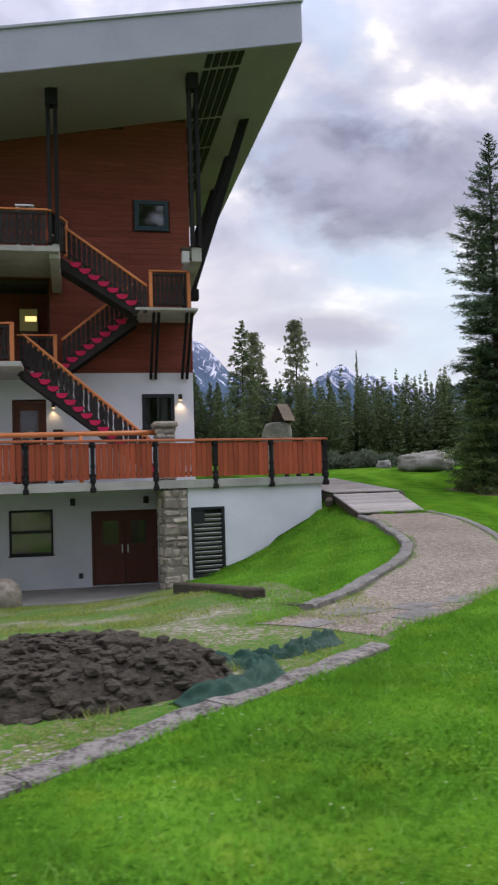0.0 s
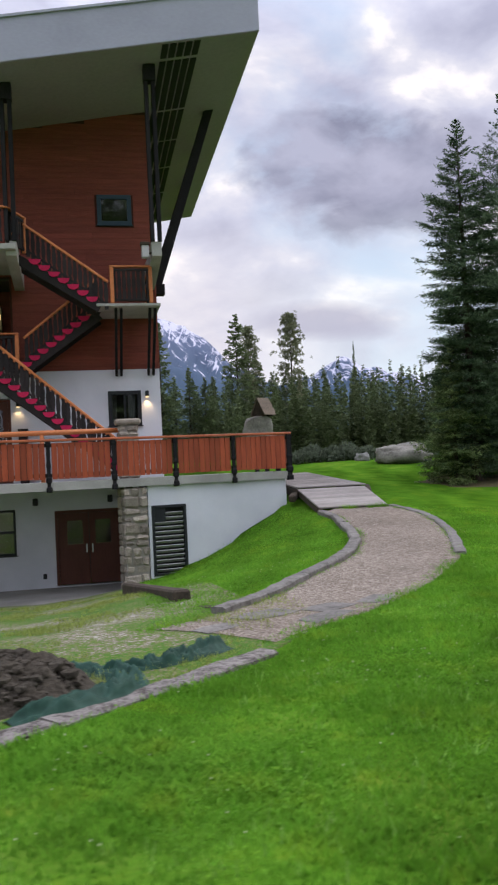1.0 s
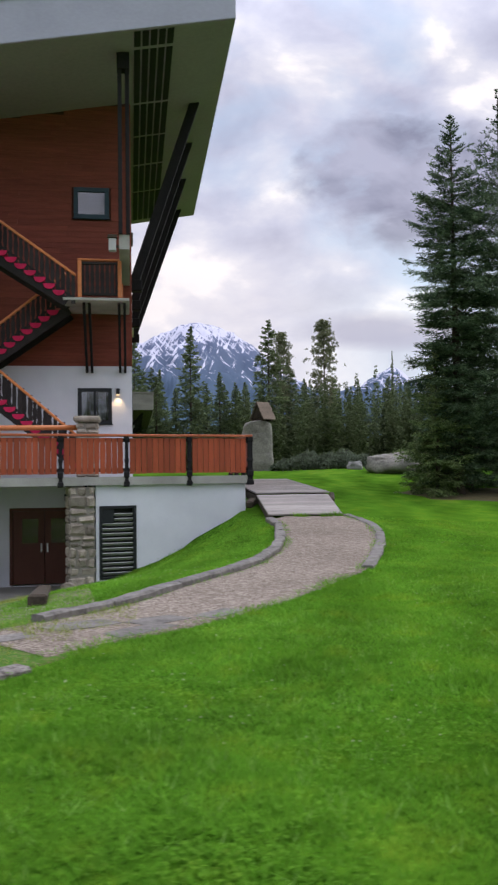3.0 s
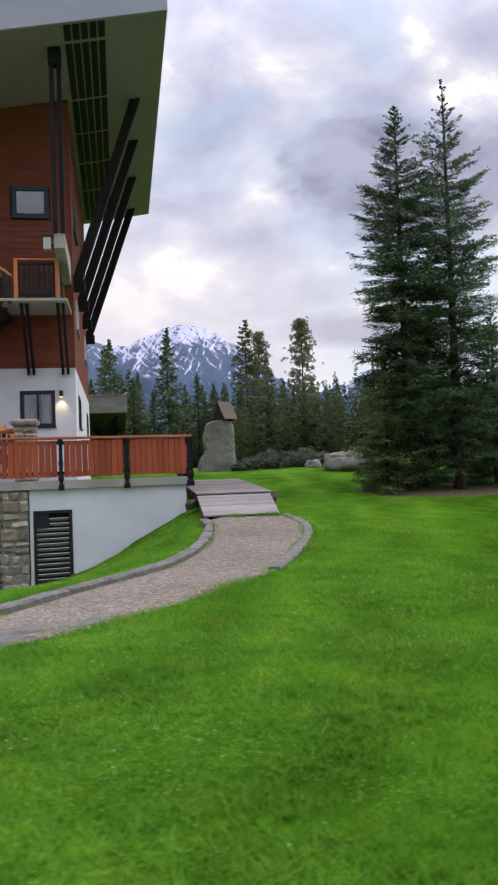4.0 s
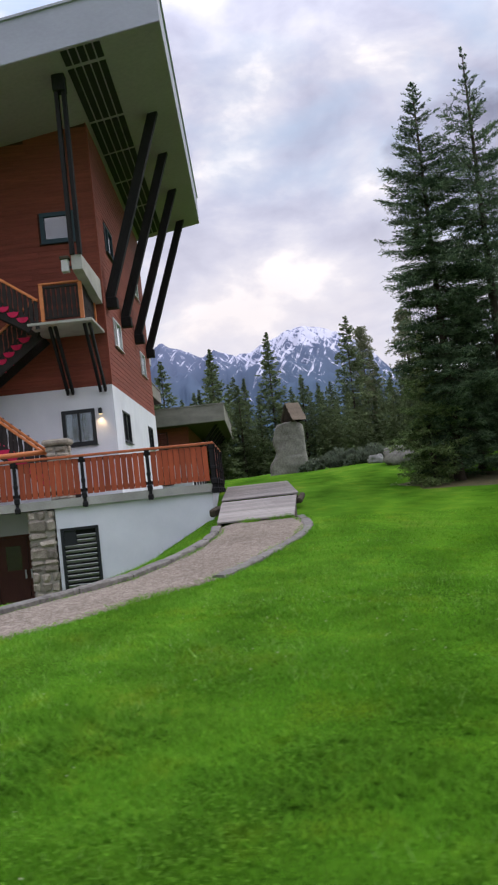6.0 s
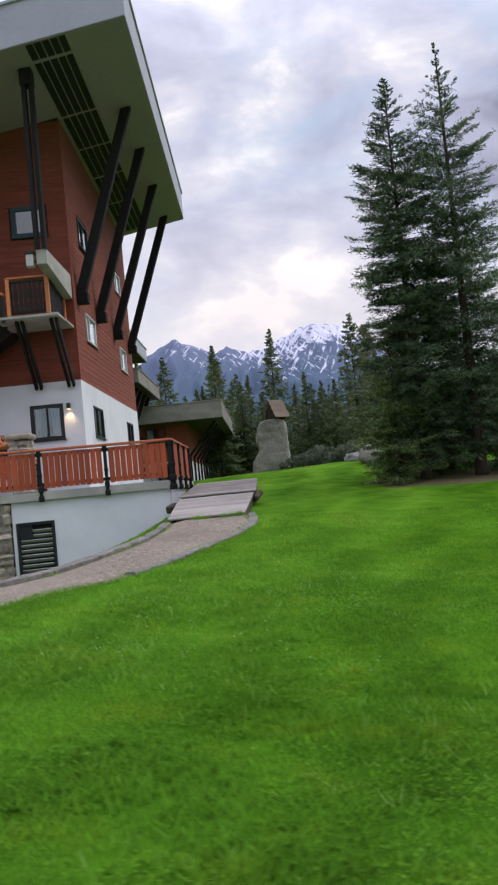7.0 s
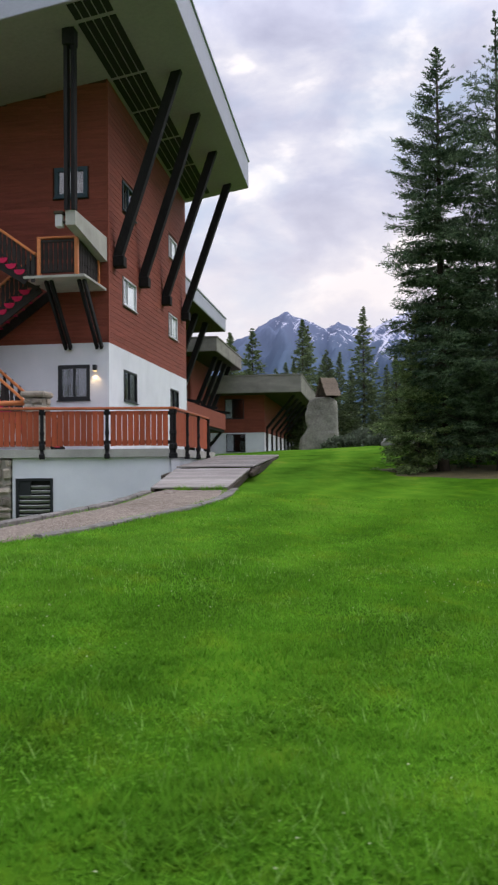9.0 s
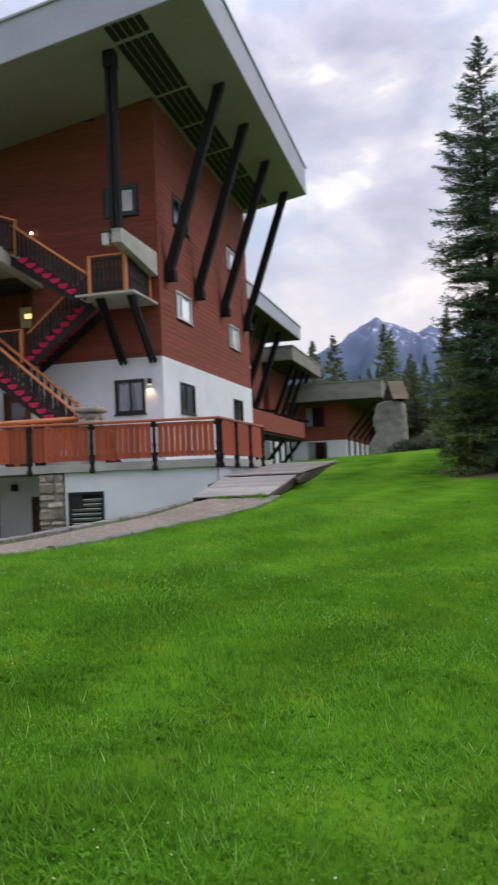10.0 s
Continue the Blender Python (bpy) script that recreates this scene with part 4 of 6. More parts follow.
part("post", solid((-0.13, 0.0, -2.85), (0.06, 0.18, -0.21), 0.01, edge_pose(-5.62, 0.9, 0)), M_TIMBER, lodge, "dark timber post under the deck")

# ---- deck ----
deck = thing("deck", (-3, -2, -0.2), "raised concrete deck in front of the lodge", "deck")
part("slab", prism([(-13.0, deck_edge(-13.0)), (2.95, deck_edge(2.95)), (2.95, 1.6), (0.02, 1.6), (0.02, -0.01), (-13.0, -0.01)], -0.20, 0.0), M_CONCRETE, deck, "pale concrete slab with a square edge")


def turned_post(m, z0, z1):
    """A dark carved baluster post: a square shaft with collars near its foot and under the rail."""
    bm = bmesh.new()
    rings = []
    for z, w in ((z0, 0.055), (z0 + 0.02, 0.066), (z0 + 0.11, 0.066), (z0 + 0.14, 0.040), (z0 + 0.21, 0.038), (z0 + 0.24, 0.062), (z0 + 0.34, 0.062), (z0 + 0.38, 0.040),
                 (z0 + 0.58, 0.040), (z0 + 0.61, 0.052), (z0 + 0.66, 0.052), (z0 + 0.69, 0.040), (z1 - 0.13, 0.040), (z1 - 0.09, 0.056), (z1, 0.056)):
        c = 0.22 * w
        rings.append([bm.verts.new(m @ Vector((x, y, z))) for x, y in ((w - c, -w), (w, c - w), (w, w - c), (w - c, w), (c - w, w), (-w, w - c), (-w, c - w), (c - w, -w))])
    for p, q in zip(rings, rings[1:]):
        for i in range(8):
            bm.faces.new((p[i], p[(i + 1) % 8], q[(i + 1) % 8], q[i]))
    bm.faces.new(rings[0][::-1])
    bm.faces.new(rings[-1])
    bmesh.ops.recalc_face_normals(bm, faces=bm.faces)
    return bm


def plank_mesh(w, h, slit, seed):
    """One vertical plank; its lower end is tapered by a slit where neighbours leave a gap."""
    rng = random.Random(seed)
    bm = bmesh.new()
    s0, s1 = rng.choice((0.0, 0.012)) * slit, rng.choice((0.0, 0.012)) * slit
    pts = [(s0, 0.0), (w - s1, 0.0), (w - s1, 0.28 + 0.3 * (seed % 3)), (w, 0.33 + 0.3 * (seed % 3)), (w, h), (0, h), (0, 0.30 + 0.25 * (seed % 2)), (s0, 0.25 + 0.25 * (seed % 2))]
    f = [bm.verts.new((x, -0.014, z)) for x, z in pts]
    b = [bm.verts.new((x, 0.014, z)) for x, z in pts]
    bm.faces.new(f)
    bm.faces.new(b[::-1])
    for i in range(len(pts)):
        bm.faces.new((f[i], b[i], b[(i + 1) % len(pts)], f[(i + 1) % len(pts)]))
    bmesh.ops.recalc_face_normals(bm, faces=bm.faces)
    me = bpy.data.meshes.new("plank")
    bm.to_mesh(me)
    bm.free()
    me.materials.append(M_PLANK)
    return me


PLANKS = [plank_mesh(0.128, 0.86, s, k) for k in range(4) for s in (0, 1)]


def rail_run(name, at, m, length, bays, label, tight=()):
    """A deck railing along m's x axis: posts, planks, a flat cap and a bottom rail."""
    run = thing(name, at, label, "railing")
    rng = random.Random(int(length * 100))
    step = length / bays
    part("cap", solid((-0.12, -0.09, 0.97), (length + 0.06, 0.09, 1.03), 0.012, m), M_DECKCAP, run, "red-brown flat handrail")
    part("top_rail", solid((0, -0.02, 0.84), (length, 0.02, 0.93), 0.006, m), M_STAIR, run)
    part("bottom_rail", solid((0, 0.02, 0.12), (length, 0.06, 0.21), 0.006, m), M_STAIR, run)
    for k in range(bays + 1):
        part("post", turned_post(m @ pose(step * k, -0.06, 0), -0.24, 0.97), M_TIMBER, run, "black carved post")
    for k in range(bays):
        a, b = step * k + 0.085, step * (k + 1) - 0.085
        n = int((b - a) / 0.140)
        gap = (b - a - n * 0.128) / max(n - 1, 1)
        if k in tight:
            n, gap = int((b - a) / 0.1285), 0.001
        for i in range(n):
            x = a + i * (0.128 + gap)
            me = PLANKS[rng.randrange(len(PLANKS))] if k not in tight else PLANKS[0]
            piece("plank", me, m @ pose(x, -0.035, 0.075 + rng.uniform(-0.006, 0.006)), run)
    return run


run_len = (2.93 + 9.40) / EX.x
rail_run("deck_railing", on_edge(-9.40, 0.05, 0), edge_pose(-9.40, 0.06, 0), run_len, 8, "red cedar plank railing with black carved posts along the deck")
rail_run("deck_railing", (2.93, -4.2, 0), Matrix.Translation((2.93, -4.20, 0)) @ SIDE_M, 4.4, 3, "red cedar plank railing along the side of the deck", (0, 1, 2))
rail = thing("log_rail", (-5, -2.7, 0), "peeled orange log rail running to the stone pier", "railing")
part("log", tube([(-9.5, -2.72, 1.30), (-5.5, -2.70, 1.33), (-1.45, -2.68, 1.34)], [0.08, 0.075, 0.07], 10), M_CAP, rail, "", True)
for x in (-9.0, -6.3, -3.5):
    part("post", tube([(x, -2.71, 0), (x, -2.71, 1.28)], [0.06, 0.055], 8), M_CAP, rail, "", True)

# ---- roof posts, beams, struts and brackets of the lodge ----
for x in (-0.18, -4.10, -7.9, -11.7):
    bm = prism([(x - 0.14, -2.80), (x + 0.14, -2.80), (x + 0.14, 0.0), (x - 0.14, 0.0)], lambda px, py: 6.15 - 0.12 * (py + 2.8), 6.55)
    b_ob = part("beam", bm, M_CONCRETE, lodge, "pale concrete cantilever beam")
    for dx in (-0.10, 0.10):
        part("post", solid((x + dx - 0.055, -2.88, 6.55), (x + dx + 0.055, -2.66, soffit(x, -3) - 0.02), 0.008), M_TIMBER, lodge, "black timber roof post")
    part("post_head", solid((x - 0.17, -2.95, soffit(x, -3) - 0.48), (x + 0.17, -2.62, soffit(x, -3) - 0.022), 0.01), M_TIMBER, lodge, "black timber post head")
for y in (0.65, 3.60, 6.85, 10.25):
    zt = soffit(1.98, y) + 0.02
    part("strut", bar((0.08, y, 6.02), (2.02 + 0.11, y, zt + 0.30), 0.25, 0.29, 0.012), M_TIMBER, lodge, "black raking roof strut")
    part("strut_shoe", solid((-0.03, y - 0.17, 5.78), (0.34, y + 0.17, 6.12), 0.02), M_TIMBER, lodge, "black strut shoe")
for x in (-1.25, -0.27):
    for dx in (-0.075, 0.075):
        part("bracket", bar((x + dx, -0.06, 3.18), (x + dx, -1.68, 4.92), 0.075, 0.17, 0.008), M_TIMBER, lodge, "black raking bracket under the landing")

# ---- landing, balconies and their railings ----
part("landing", solid((-1.88, -1.98, 4.92), (-0.06, -0.01, 5.0), 0.01), M_CONCRETE, lodge, "pale concrete stair landing")
part("balcony", solid((WEST, -3.0, 6.28), (-3.98, -0.01, 6.43), 0.01), M_CONCRETE, lodge, "concrete upper balcony")
part("balcony", solid((WEST, -3.0, 3.16), (-5.02, -0.01, 3.30), 0.01), M_CONCRETE, lodge, "concrete middle balcony")
part("landing", solid((-5.02, -1.0, 3.16), (-4.10, -0.01, 3.30), 0.01), M_CONCRETE, lodge, "concrete stair landing")


def baluster_mesh(h):
    """A sawn board baluster with a waist."""
    bm = bmesh.new()
    pts = [(0.056, 0), (0.056, 0.2 * h), (0.038, 0.32 * h), (0.056, 0.45 * h), (0.056, 0.7 * h), (0.04, 0.82 * h), (0.052, h)]
    ring = [(x, z) for x, z in pts] + [(-x, z) for x, z in pts[::-1]]
    f = [bm.verts.new((x, -0.012, z)) for x, z in ring]
    b = [bm.verts.new((x, 0.012, z)) for x, z in ring]
    bm.faces.new(f)
    bm.faces.new(b[::-1])
    for i in range(len(ring)):
        bm.faces.new((f[i], b[i], b[(i + 1) % len(ring)], f[(i + 1) % len(ring)]))
    bmesh.ops.recalc_face_normals(bm, faces=bm.faces)
    me = bpy.data.meshes.new("baluster")
    bm.to_mesh(me)
    bm.free()
    me.materials.append(M_STAIR)
    return me


BAL = baluster_mesh(0.80)


def guard(p, q, label, posts=(0, 1), rise=1.04):
    """A level guard rail from p to q on a floor."""
    p, q = Vector(p), Vector(q)
    g = thing("guard_rail", p, label, "railing")
    m = along(p, q)
    n = (q - p).length
    part("cap", solid((-0.06, -0.06, rise), (n + 0.06, 0.06, rise + 0.055), 0.012, m), M_CAP, g, "orange varnished handrail")
    part("bottom_rail", solid((0, -0.03, 0.07), (n, 0.03, 0.14), 0.006, m), M_STAIR, g)
    part("top_rail", solid((0, -0.03, rise - 0.1), (n, 0.03, rise - 0.03), 0.006, m), M_STAIR, g)
    for s in posts:
        part("post", solid((s * n - 0.055, -0.055, 0.0), (s * n + 0.055, 0.055, rise), 0.012, m), M_CAP, g, "orange varnished square post")
    k = max(int(n / 0.135), 1)
    for i in range(k):
        piece("baluster", BAL, m @ pose((i + 0.5) * n / k, 0, 0.13), g)
    return g


guard((-1.42, -1.92, 5.0), (-0.32, -1.92, 5.0), "guard rail of the stair landing, orange posts and dark balusters")
guard((-0.30, -1.80, 5.0), (-0.30, -0.10, 5.0), "guard rail at the end of the stair landing", (1,))
guard((-9.5, -2.92, 6.43), (-4.30, -2.92, 6.43), "balcony guard rail with an orange cap and dark balusters", (0,), 0.98)
guard((-4.20, -2.86, 6.43), (-3.80, -1.93, 6.43), "short guard rail at the head of the stairs", (1,), 0.98)
guard((-9.5, -2.92, 3.30), (-5.25, -2.92, 3.30), "middle balcony guard rail with an orange cap", (0, 1), 1.0)
guard((-5.20, -1.05, 3.30), (-4.17, -1.05, 3.30), "guard rail between the two stair flights", (1,), 1.0)


# ---- stairs ----
def tread_mesh(run, wide):
    """A carpeted tread with a drooping rounded apron over its outer end."""
    bm = bmesh.new()
    box(bm, (-run / 2 - 0.015, 0.03, -0.045), (run / 2 + 0.015, wide, 0.0), 0.012)
    n = 9
    for y in (0.0,):
        top = [(-0.15, 0.0), (0.15, 0.0)]
        arc = [(0.165 * math.cos(a), -0.15 * math.sin(a) + 0.01) for a in np.linspace(0, math.pi, n)]
        f = [bm.verts.new((x, y - 0.015, z + 0.005)) for x, z in arc]
        b = [bm.verts.new((x, y + 0.03, z + 0.005)) for x, z in arc]
        bm.faces.new(f)
        bm.faces.new(b[::-1])
        for i in range(n):
            bm.faces.new((f[i], b[i], b[(i + 1) % n], f[(i + 1) % n]))
    bmesh.ops.recalc_face_normals(bm, faces=bm.faces)
    me = bpy.data.meshes.new("tread")
    bm.to_mesh(me)
    bm.free()
    me.materials.append(M_TREAD)
    return me


def staircase(foot, head, risers, y0, wide, label, far_rail=False):
    """A straight flight from foot to head, (x, z) each, its open side at y0."""
    (x0, z0), (x1, z1) = foot, head
    s = thing("staircase", (x0, y0, z0), label, "stairs")
    dx, dz = (x1 - x0) / risers, (z1 - z0) / risers
    d = Vector((x1 - x0, 0, z1 - z0)).normalized()
    for y in (y0 + 0.05, y0 + wide - 0.05):
        part("stringer", bar((x0 - d.x * 0.1, y, z0 - 0.13 if z0 > 0.5 else z0 + 0.02), (x1 + d.x * 0.12, y, z1 - 0.14), 0.06, 0.27, 0.006), M_STAIR, s, "dark stringer")
    me = tread_mesh(abs(dx), wide - 0.1)
    for k in range(1, risers):
        piece("tread", me, Matrix.Translation((x0 + dx * (k - 0.5), y0, z0 + dz * k)), s)
    rise = 0.90
    back = d * (0.5 if z0 > 4 else 0.0)
    if far_rail:
        part("handrail", bar((x0 + dx * 0.3, y0 + wide - 0.04, z0 + rise), (x1, y0 + wide - 0.04, z1 + rise), 0.10, 0.075, 0.015), M_CAP, s, "orange varnished handrail")
        for k in range(1, risers):
            piece("baluster", BAL, Matrix.Translation((x0 + dx * (k - 0.5), y0 + wide - 0.04, z0 + dz * (k - 0.5) + rise - 0.78)), s)
    a, b = Vector((x0 + dx * 0.3, y0 + 0.02, z0 + rise)) - back, Vector((x1, y0 + 0.02, z1 + rise))
    part("handrail", bar(a, b, 0.10, 0.075, 0.015), M_CAP, s, "orange varnished handrail")
    part("lower_rail", bar(a - Vector((0, 0, 0.68)), b - Vector((0, 0, 0.68)), 0.04, 0.06, 0.005), M_STAIR, s)
    n = int(abs(b.x - a.x) / 0.135)
    for i in range(n):
        t = (i + 0.5) / n
        p = a.lerp(b, t)
        piece("baluster", BAL, Matrix.Translation((p.x, y0 + 0.02, p.z - 0.84)), s)
    return s


staircase((-1.15, 0.0), (-5.02, 3.30), 17, -1.97, 0.95, "outdoor stairs from the deck with crimson treads and orange handrail", True)
staircase((-4.05, 3.30), (-1.88, 5.0), 9, -1.02, 0.95, "middle flight of outdoor stairs with crimson treads")
staircase((-1.86, 5.0), (-3.92, 6.43), 8, -1.97, 0.93, "upper flight of outdoor stairs with crimson treads")


# ---- lamps and boxes on the lodge ----
def sconce(x, z, watts):
    s = thing("wall_lamp", (x, -0.02, z), "small dark wall lamp casting warm light down the wall", "lamp")
    part("housing", solid((x - 0.055, -0.15, z), (x + 0.055, 0.0, z + 0.17), 0.015), M_FRAME, s, "dark metal housing")
    part("bulb", solid((x - 0.045, -0.14, z - 0.03), (x + 0.045, -0.02, z - 0.001), 0.008), M_BULB, s, "warm glowing lens")
    la = new("lamp_light", bpy.data.lights.new("lamp_light", "SPOT"))
    la.data.energy, la.data.color, la.data.spot_size, la.data.spot_blend, la.data.shadow_soft_size = watts, (1.0, 0.66, 0.32), radians(95), 0.9, 0.03
    la.matrix_world = look((x, -0.13, z - 0.05), (x, 0.12, z - 0.8))


sconce(-0.42, 2.50, 10)
sconce(-4.28, 2.30, 6)
flood = thing("meter_box", (-0.50, -2.75, 6.1), "small grey box fixed beside the beam end", "box")
part("body", solid((-0.60, -2.85, 6.10), (-0.40, -2.65, 6.44), 0.015), M_BOX, flood)
part("lid", solid((-0.63, -2.88, 6.44), (-0.37, -2.62, 6.53), 0.015), M_OLDLOG, flood)
part("arm", solid((-0.42, -2.77, 6.20), (-0.30, -2.73, 6.26)), M_OLDLOG, flood)
hang = thing("porch_lamp", (-4.25, -0.02, 7.55), "small bright lamp with an amber shade on the upper wall", "lamp")
part("shade", tube([(-4.25, -0.10, 7.42), (-4.25, -0.10, 7.56)], [0.10, 0.06], 10), M_CAP, hang, "amber shade")
part("bulb", tube([(-4.25, -0.10, 7.56), (-4.25, -0.10, 7.66)], [0.05, 0.03], 8), glow("white_bulb", (1.0, 0.92, 0.8), 5.0), hang, "bright bulb")
# glowing box and hangers made up in place of a lit window
lit_box = part("sign_box", solid((-5.32, 0.90, 4.66), (-4.72, 1.00, 5.52), 0.015), M_OLDLOG, lodge, "glowing amber box added in the recess in place of a lit window")
part("panel", solid((-5.29, 0.885, 4.80), (-4.75, 0.899, 5.49)), glow("amber_panel", (0.26, 0.21, 0.07), 0.10), lit_box, "dim amber panel")
part("tube", solid((-5.12, 0.872, 5.10), (-4.77, 0.884, 5.26)), M_LITWIN, lit_box, "bright warm strip")
for x in (-5.2, -4.84):
    part("hanger", solid((x - 0.01, 0.94, 5.52), (x + 0.01, 0.96, 6.28)), M_FRAME, lit_box)
part("notice", solid((-5.02, 0.03, 1.30), (-4.88, 0.045, 1.62)), M_CURTAIN, lodge, "pale paper notice on the door glass")
bin_ob = thing("litter_box", (-4.15, -0.3, 0), "small dark box against the white wall", "box")
part("body", solid((-4.28, -0.32, 0.0), (-4.02, -0.02, 1.55), 0.02), M_STAIR, bin_ob)
part("lid", solid((-4.30, -0.34, 1.55), (-4.00, 0.0, 1.62), 0.015), M_FRAME, bin_ob)

table = thing("bar_table", (-4.87, -2.5, 6.43), "tall white bar table on the upper balcony", "table")
part("tabletop", solid((-5.12, -2.80, 7.57), (-4.62, -2.32, 7.62), 0.01), M_STUCCO, table)
for x in (-5.06, -4.68):
    for y in (-2.74, -2.38):
        part("leg", solid((x - 0.02, y - 0.02, 6.43), (x + 0.02, y + 0.02, 7.57)), M_STUCCO, table)

# ---- boardwalk ramp ----
ramp = thing("boardwalk_ramp", (3.9, -6.6, -1.0), "weathered grey plank ramp rising from the gravel path to the deck", "ramp")
RA, RB = Vector((0, -6.68, -0.90)), Vector((0, -4.50, -0.50))
rows = 16
RQ = math.atan2(RB.z - RA.z, RB.y - RA.y)
for k in range(rows):
    t = (k + 0.5) / rows
    y, z = RA.y + (RB.y - RA.y) * t, RA.z + (RB.z - RA.z) * t
    x0, x1 = 3.02 + 0.06 * t, 4.72 + 0.20 * t
    part("plank", solid((x0, -0.0655, -0.04), (x1, 0.0655, 0.0), 0.006, Matrix.Translation((0, y, z)) @ Matrix.Rotation(RQ, 4, "X")), M_WOODGREY, ramp)
for x in (3.06, 4.74):
    part("joist", bar((x, -6.70, -1.03), (x + 0.1, -4.45, -0.63), 0.09, 0.16), M_OLDLOG, ramp)
walkway = thing("boardwalk", (4, -2, -0.6), "weathered grey plank walkway beside the deck", "boardwalk")
for k in range(44):
    y0 = -4.42 + 0.137 * k
    z = -0.44 + 0.058 * (y0 + 4.42) if y0 < 1.4 else -0.10
    part("plank", solid((3.08, y0, z - 0.04), (4.98, y0 + 0.130, z), 0.006), M_WOODGREY, walkway)
for x in (3.12, 4.92):
    part("joist", bar((x, -4.45, -0.62), (x, 1.6, -0.26), 0.1, 0.2), M_OLDLOG, walkway)
logs = [((2.84, -4.78, -0.74), (3.00, -4.42, -0.66), 0.18), ((4.96, -4.75, -0.66), (5.08, -4.25, -0.52), 0.13)]
for p, q, s in logs:
    alone("timber_block", bar(p, q, s, s, 0.03), M_OLDLOG, "dark old timber block at the edge of the ramp", "timber", group="ramp timbers")


# ---- kerbs and edging ----
def kerb(line, wide, high, sink, name, label, mat, seed, length=1.3, group="kerb timbers"):
    """Separate timbers laid end to end along a plan line, each a thing of its own."""
    rng = random.Random(seed)
    s = np.r_[0, np.cumsum(np.hypot(*np.diff(line, axis=0).T))]
    at = lambda d: (np.interp(d, s, line[:, 0]), np.interp(d, s, line[:, 1]))
    d = 0.0
    while d < s[-1] - 0.3:
        n = min(rng.uniform(0.75, 1.25) * length, s[-1] - d)
        (ax, ay), (bx, by) = at(d), at(d + n - 0.02)
        za, zb = float(height(ax, ay)) + high - sink, float(height(bx, by)) + high - sink
        bm = bmesh.new()
        w = wide * rng.uniform(0.85, 1.1)
        L = math.hypot(bx - ax, by - ay)
        k = 6
        m = along((ax, ay, za - high / 2), (bx, by, zb - high / 2))
        rings = []
        for i in range(k + 1):
            c = [(-w / 2, -high / 2), (w / 2, -high / 2), (w / 2, high / 2 - 0.02), (w / 2 - 0.03, high / 2), (-w / 2 + 0.03, high / 2), (-w / 2, high / 2 - 0.02)]
            rings.append([bm.verts.new(m @ Vector((L * i / k, y + rng.uniform(-0.012, 0.012), z + rng.uniform(-0.008, 0.008)))) for y, z in c])
        for a, b in zip(rings, rings[1:]):
            for i in range(6):
                bm.faces.new((a[i], a[(i + 1) % 6], b[(i + 1) % 6], b[i]))
        bm.faces.new(rings[0][::-1])
        bm.faces.new(rings[-1])
        bmesh.ops.recalc_face_normals(bm, faces=bm.faces)
        alone(name, bm, mat, label, "kerb", group=group)
        d += n


kerb(smooth_line(INNER[1:], 60), 0.19, 0.30, 0.195, "kerb_timber", "weathered grey timber kerb edging the gravel path", M_KERB, 4)
kerb(smooth_line(OUTER[5:], 40), 0.18, 0.26, 0.205, "kerb_timber", "weathered grey timber kerb on the outer side of the path", M_KERB, 6)
kerb(edge[:84], 0.225, 0.24, 0.20, "edging_timber", "flaking weathered timber edging sunk in the lawn", M_EDGING, 9, 1.6, "lawn edging")
bm = bar((-1.66, -9.3, -2.20), (-1.20, -14.75, -1.66), 0.24, 0.36, 0.03)
alone("retaining_timber", bm, M_OLDLOG, "long dark squared timber holding the grass bank", "timber")
bm = bar((-1.15, -14.95, -1.76), (-0.85, -16.1, -1.66), 0.22, 0.24, 0.03)
alone("retaining_timber", bm, M_OLDLOG, "short sunken timber at the foot of the bank", "timber")
alone("patio", solid((WEST, -5.62, -3.1), (-0.8, LOW_Y - 0.002, PATIO_Z), 0.01), M_PATIO, "worn concrete patio under the deck", "patio", "structure")


# ---- soil heap and tarpaulin ----
def lump(x, y):
    v = 0.0
    for s, a in ((1.7, 0.13), (4.2, 0.105), (9.0, 0.055), (21.0, 0.022)):
        v += a * (1 - 2 * abs(noise.noise((x * s, y * s, s))))
    return v


HX, HY = -3.95, -19.45


def heap(x, y):
    r = ((x - HX) / 1.5) ** 2 + ((y - HY) / 0.92) ** 2
    r2 = ((x + 2.9) / 0.55) ** 2 + ((y + 19.4) / 0.75) ** 2
    top = 0.25 * max(0.0, 1 - r) ** 0.7 + 0.05 * max(0.0, 1 - r2)
    rim = max(min(1.25 - r, 1.0), min(1.2 - r2, 1.0), 0.0)
    return float(height(x, y)) - 0.06 + (top + lump(x, y) * 0.6 + 0.03) * min(1.0, rim * 1.6) - (0.12 if rim <= 0 else 0)


xs, ys = np.arange(-6.0, -2.0, 0.035), np.arange(-20.6, -18.1, 0.035)
V, F = sheet(xs, ys, np.vectorize(heap))
inside = [max(1.3 - ((x - HX) / 1.5) ** 2 - ((y - HY) / 0.92) ** 2, 1.25 - ((x + 2.9) / 0.55) ** 2 - ((y + 19.4) / 0.75) ** 2) > 0 for x, y, _ in V]
F = F[[all(inside[i] for i in f) for f in F]]
V = V - np.array([HX, HY, -1.6])
heap_ob = thing("soil_heap", (HX, HY, -1.6), "heap of dark cloddy soil dumped on the forecourt", "soil heap")
mound = new("mound", raw_mesh("mound", V, F, M_SOIL, False))
mound.parent = heap_ob
rng = random.Random(21)
ico = bmesh.new()
bmesh.ops.create_icosphere(ico, subdivisions=1, radius=1.0)
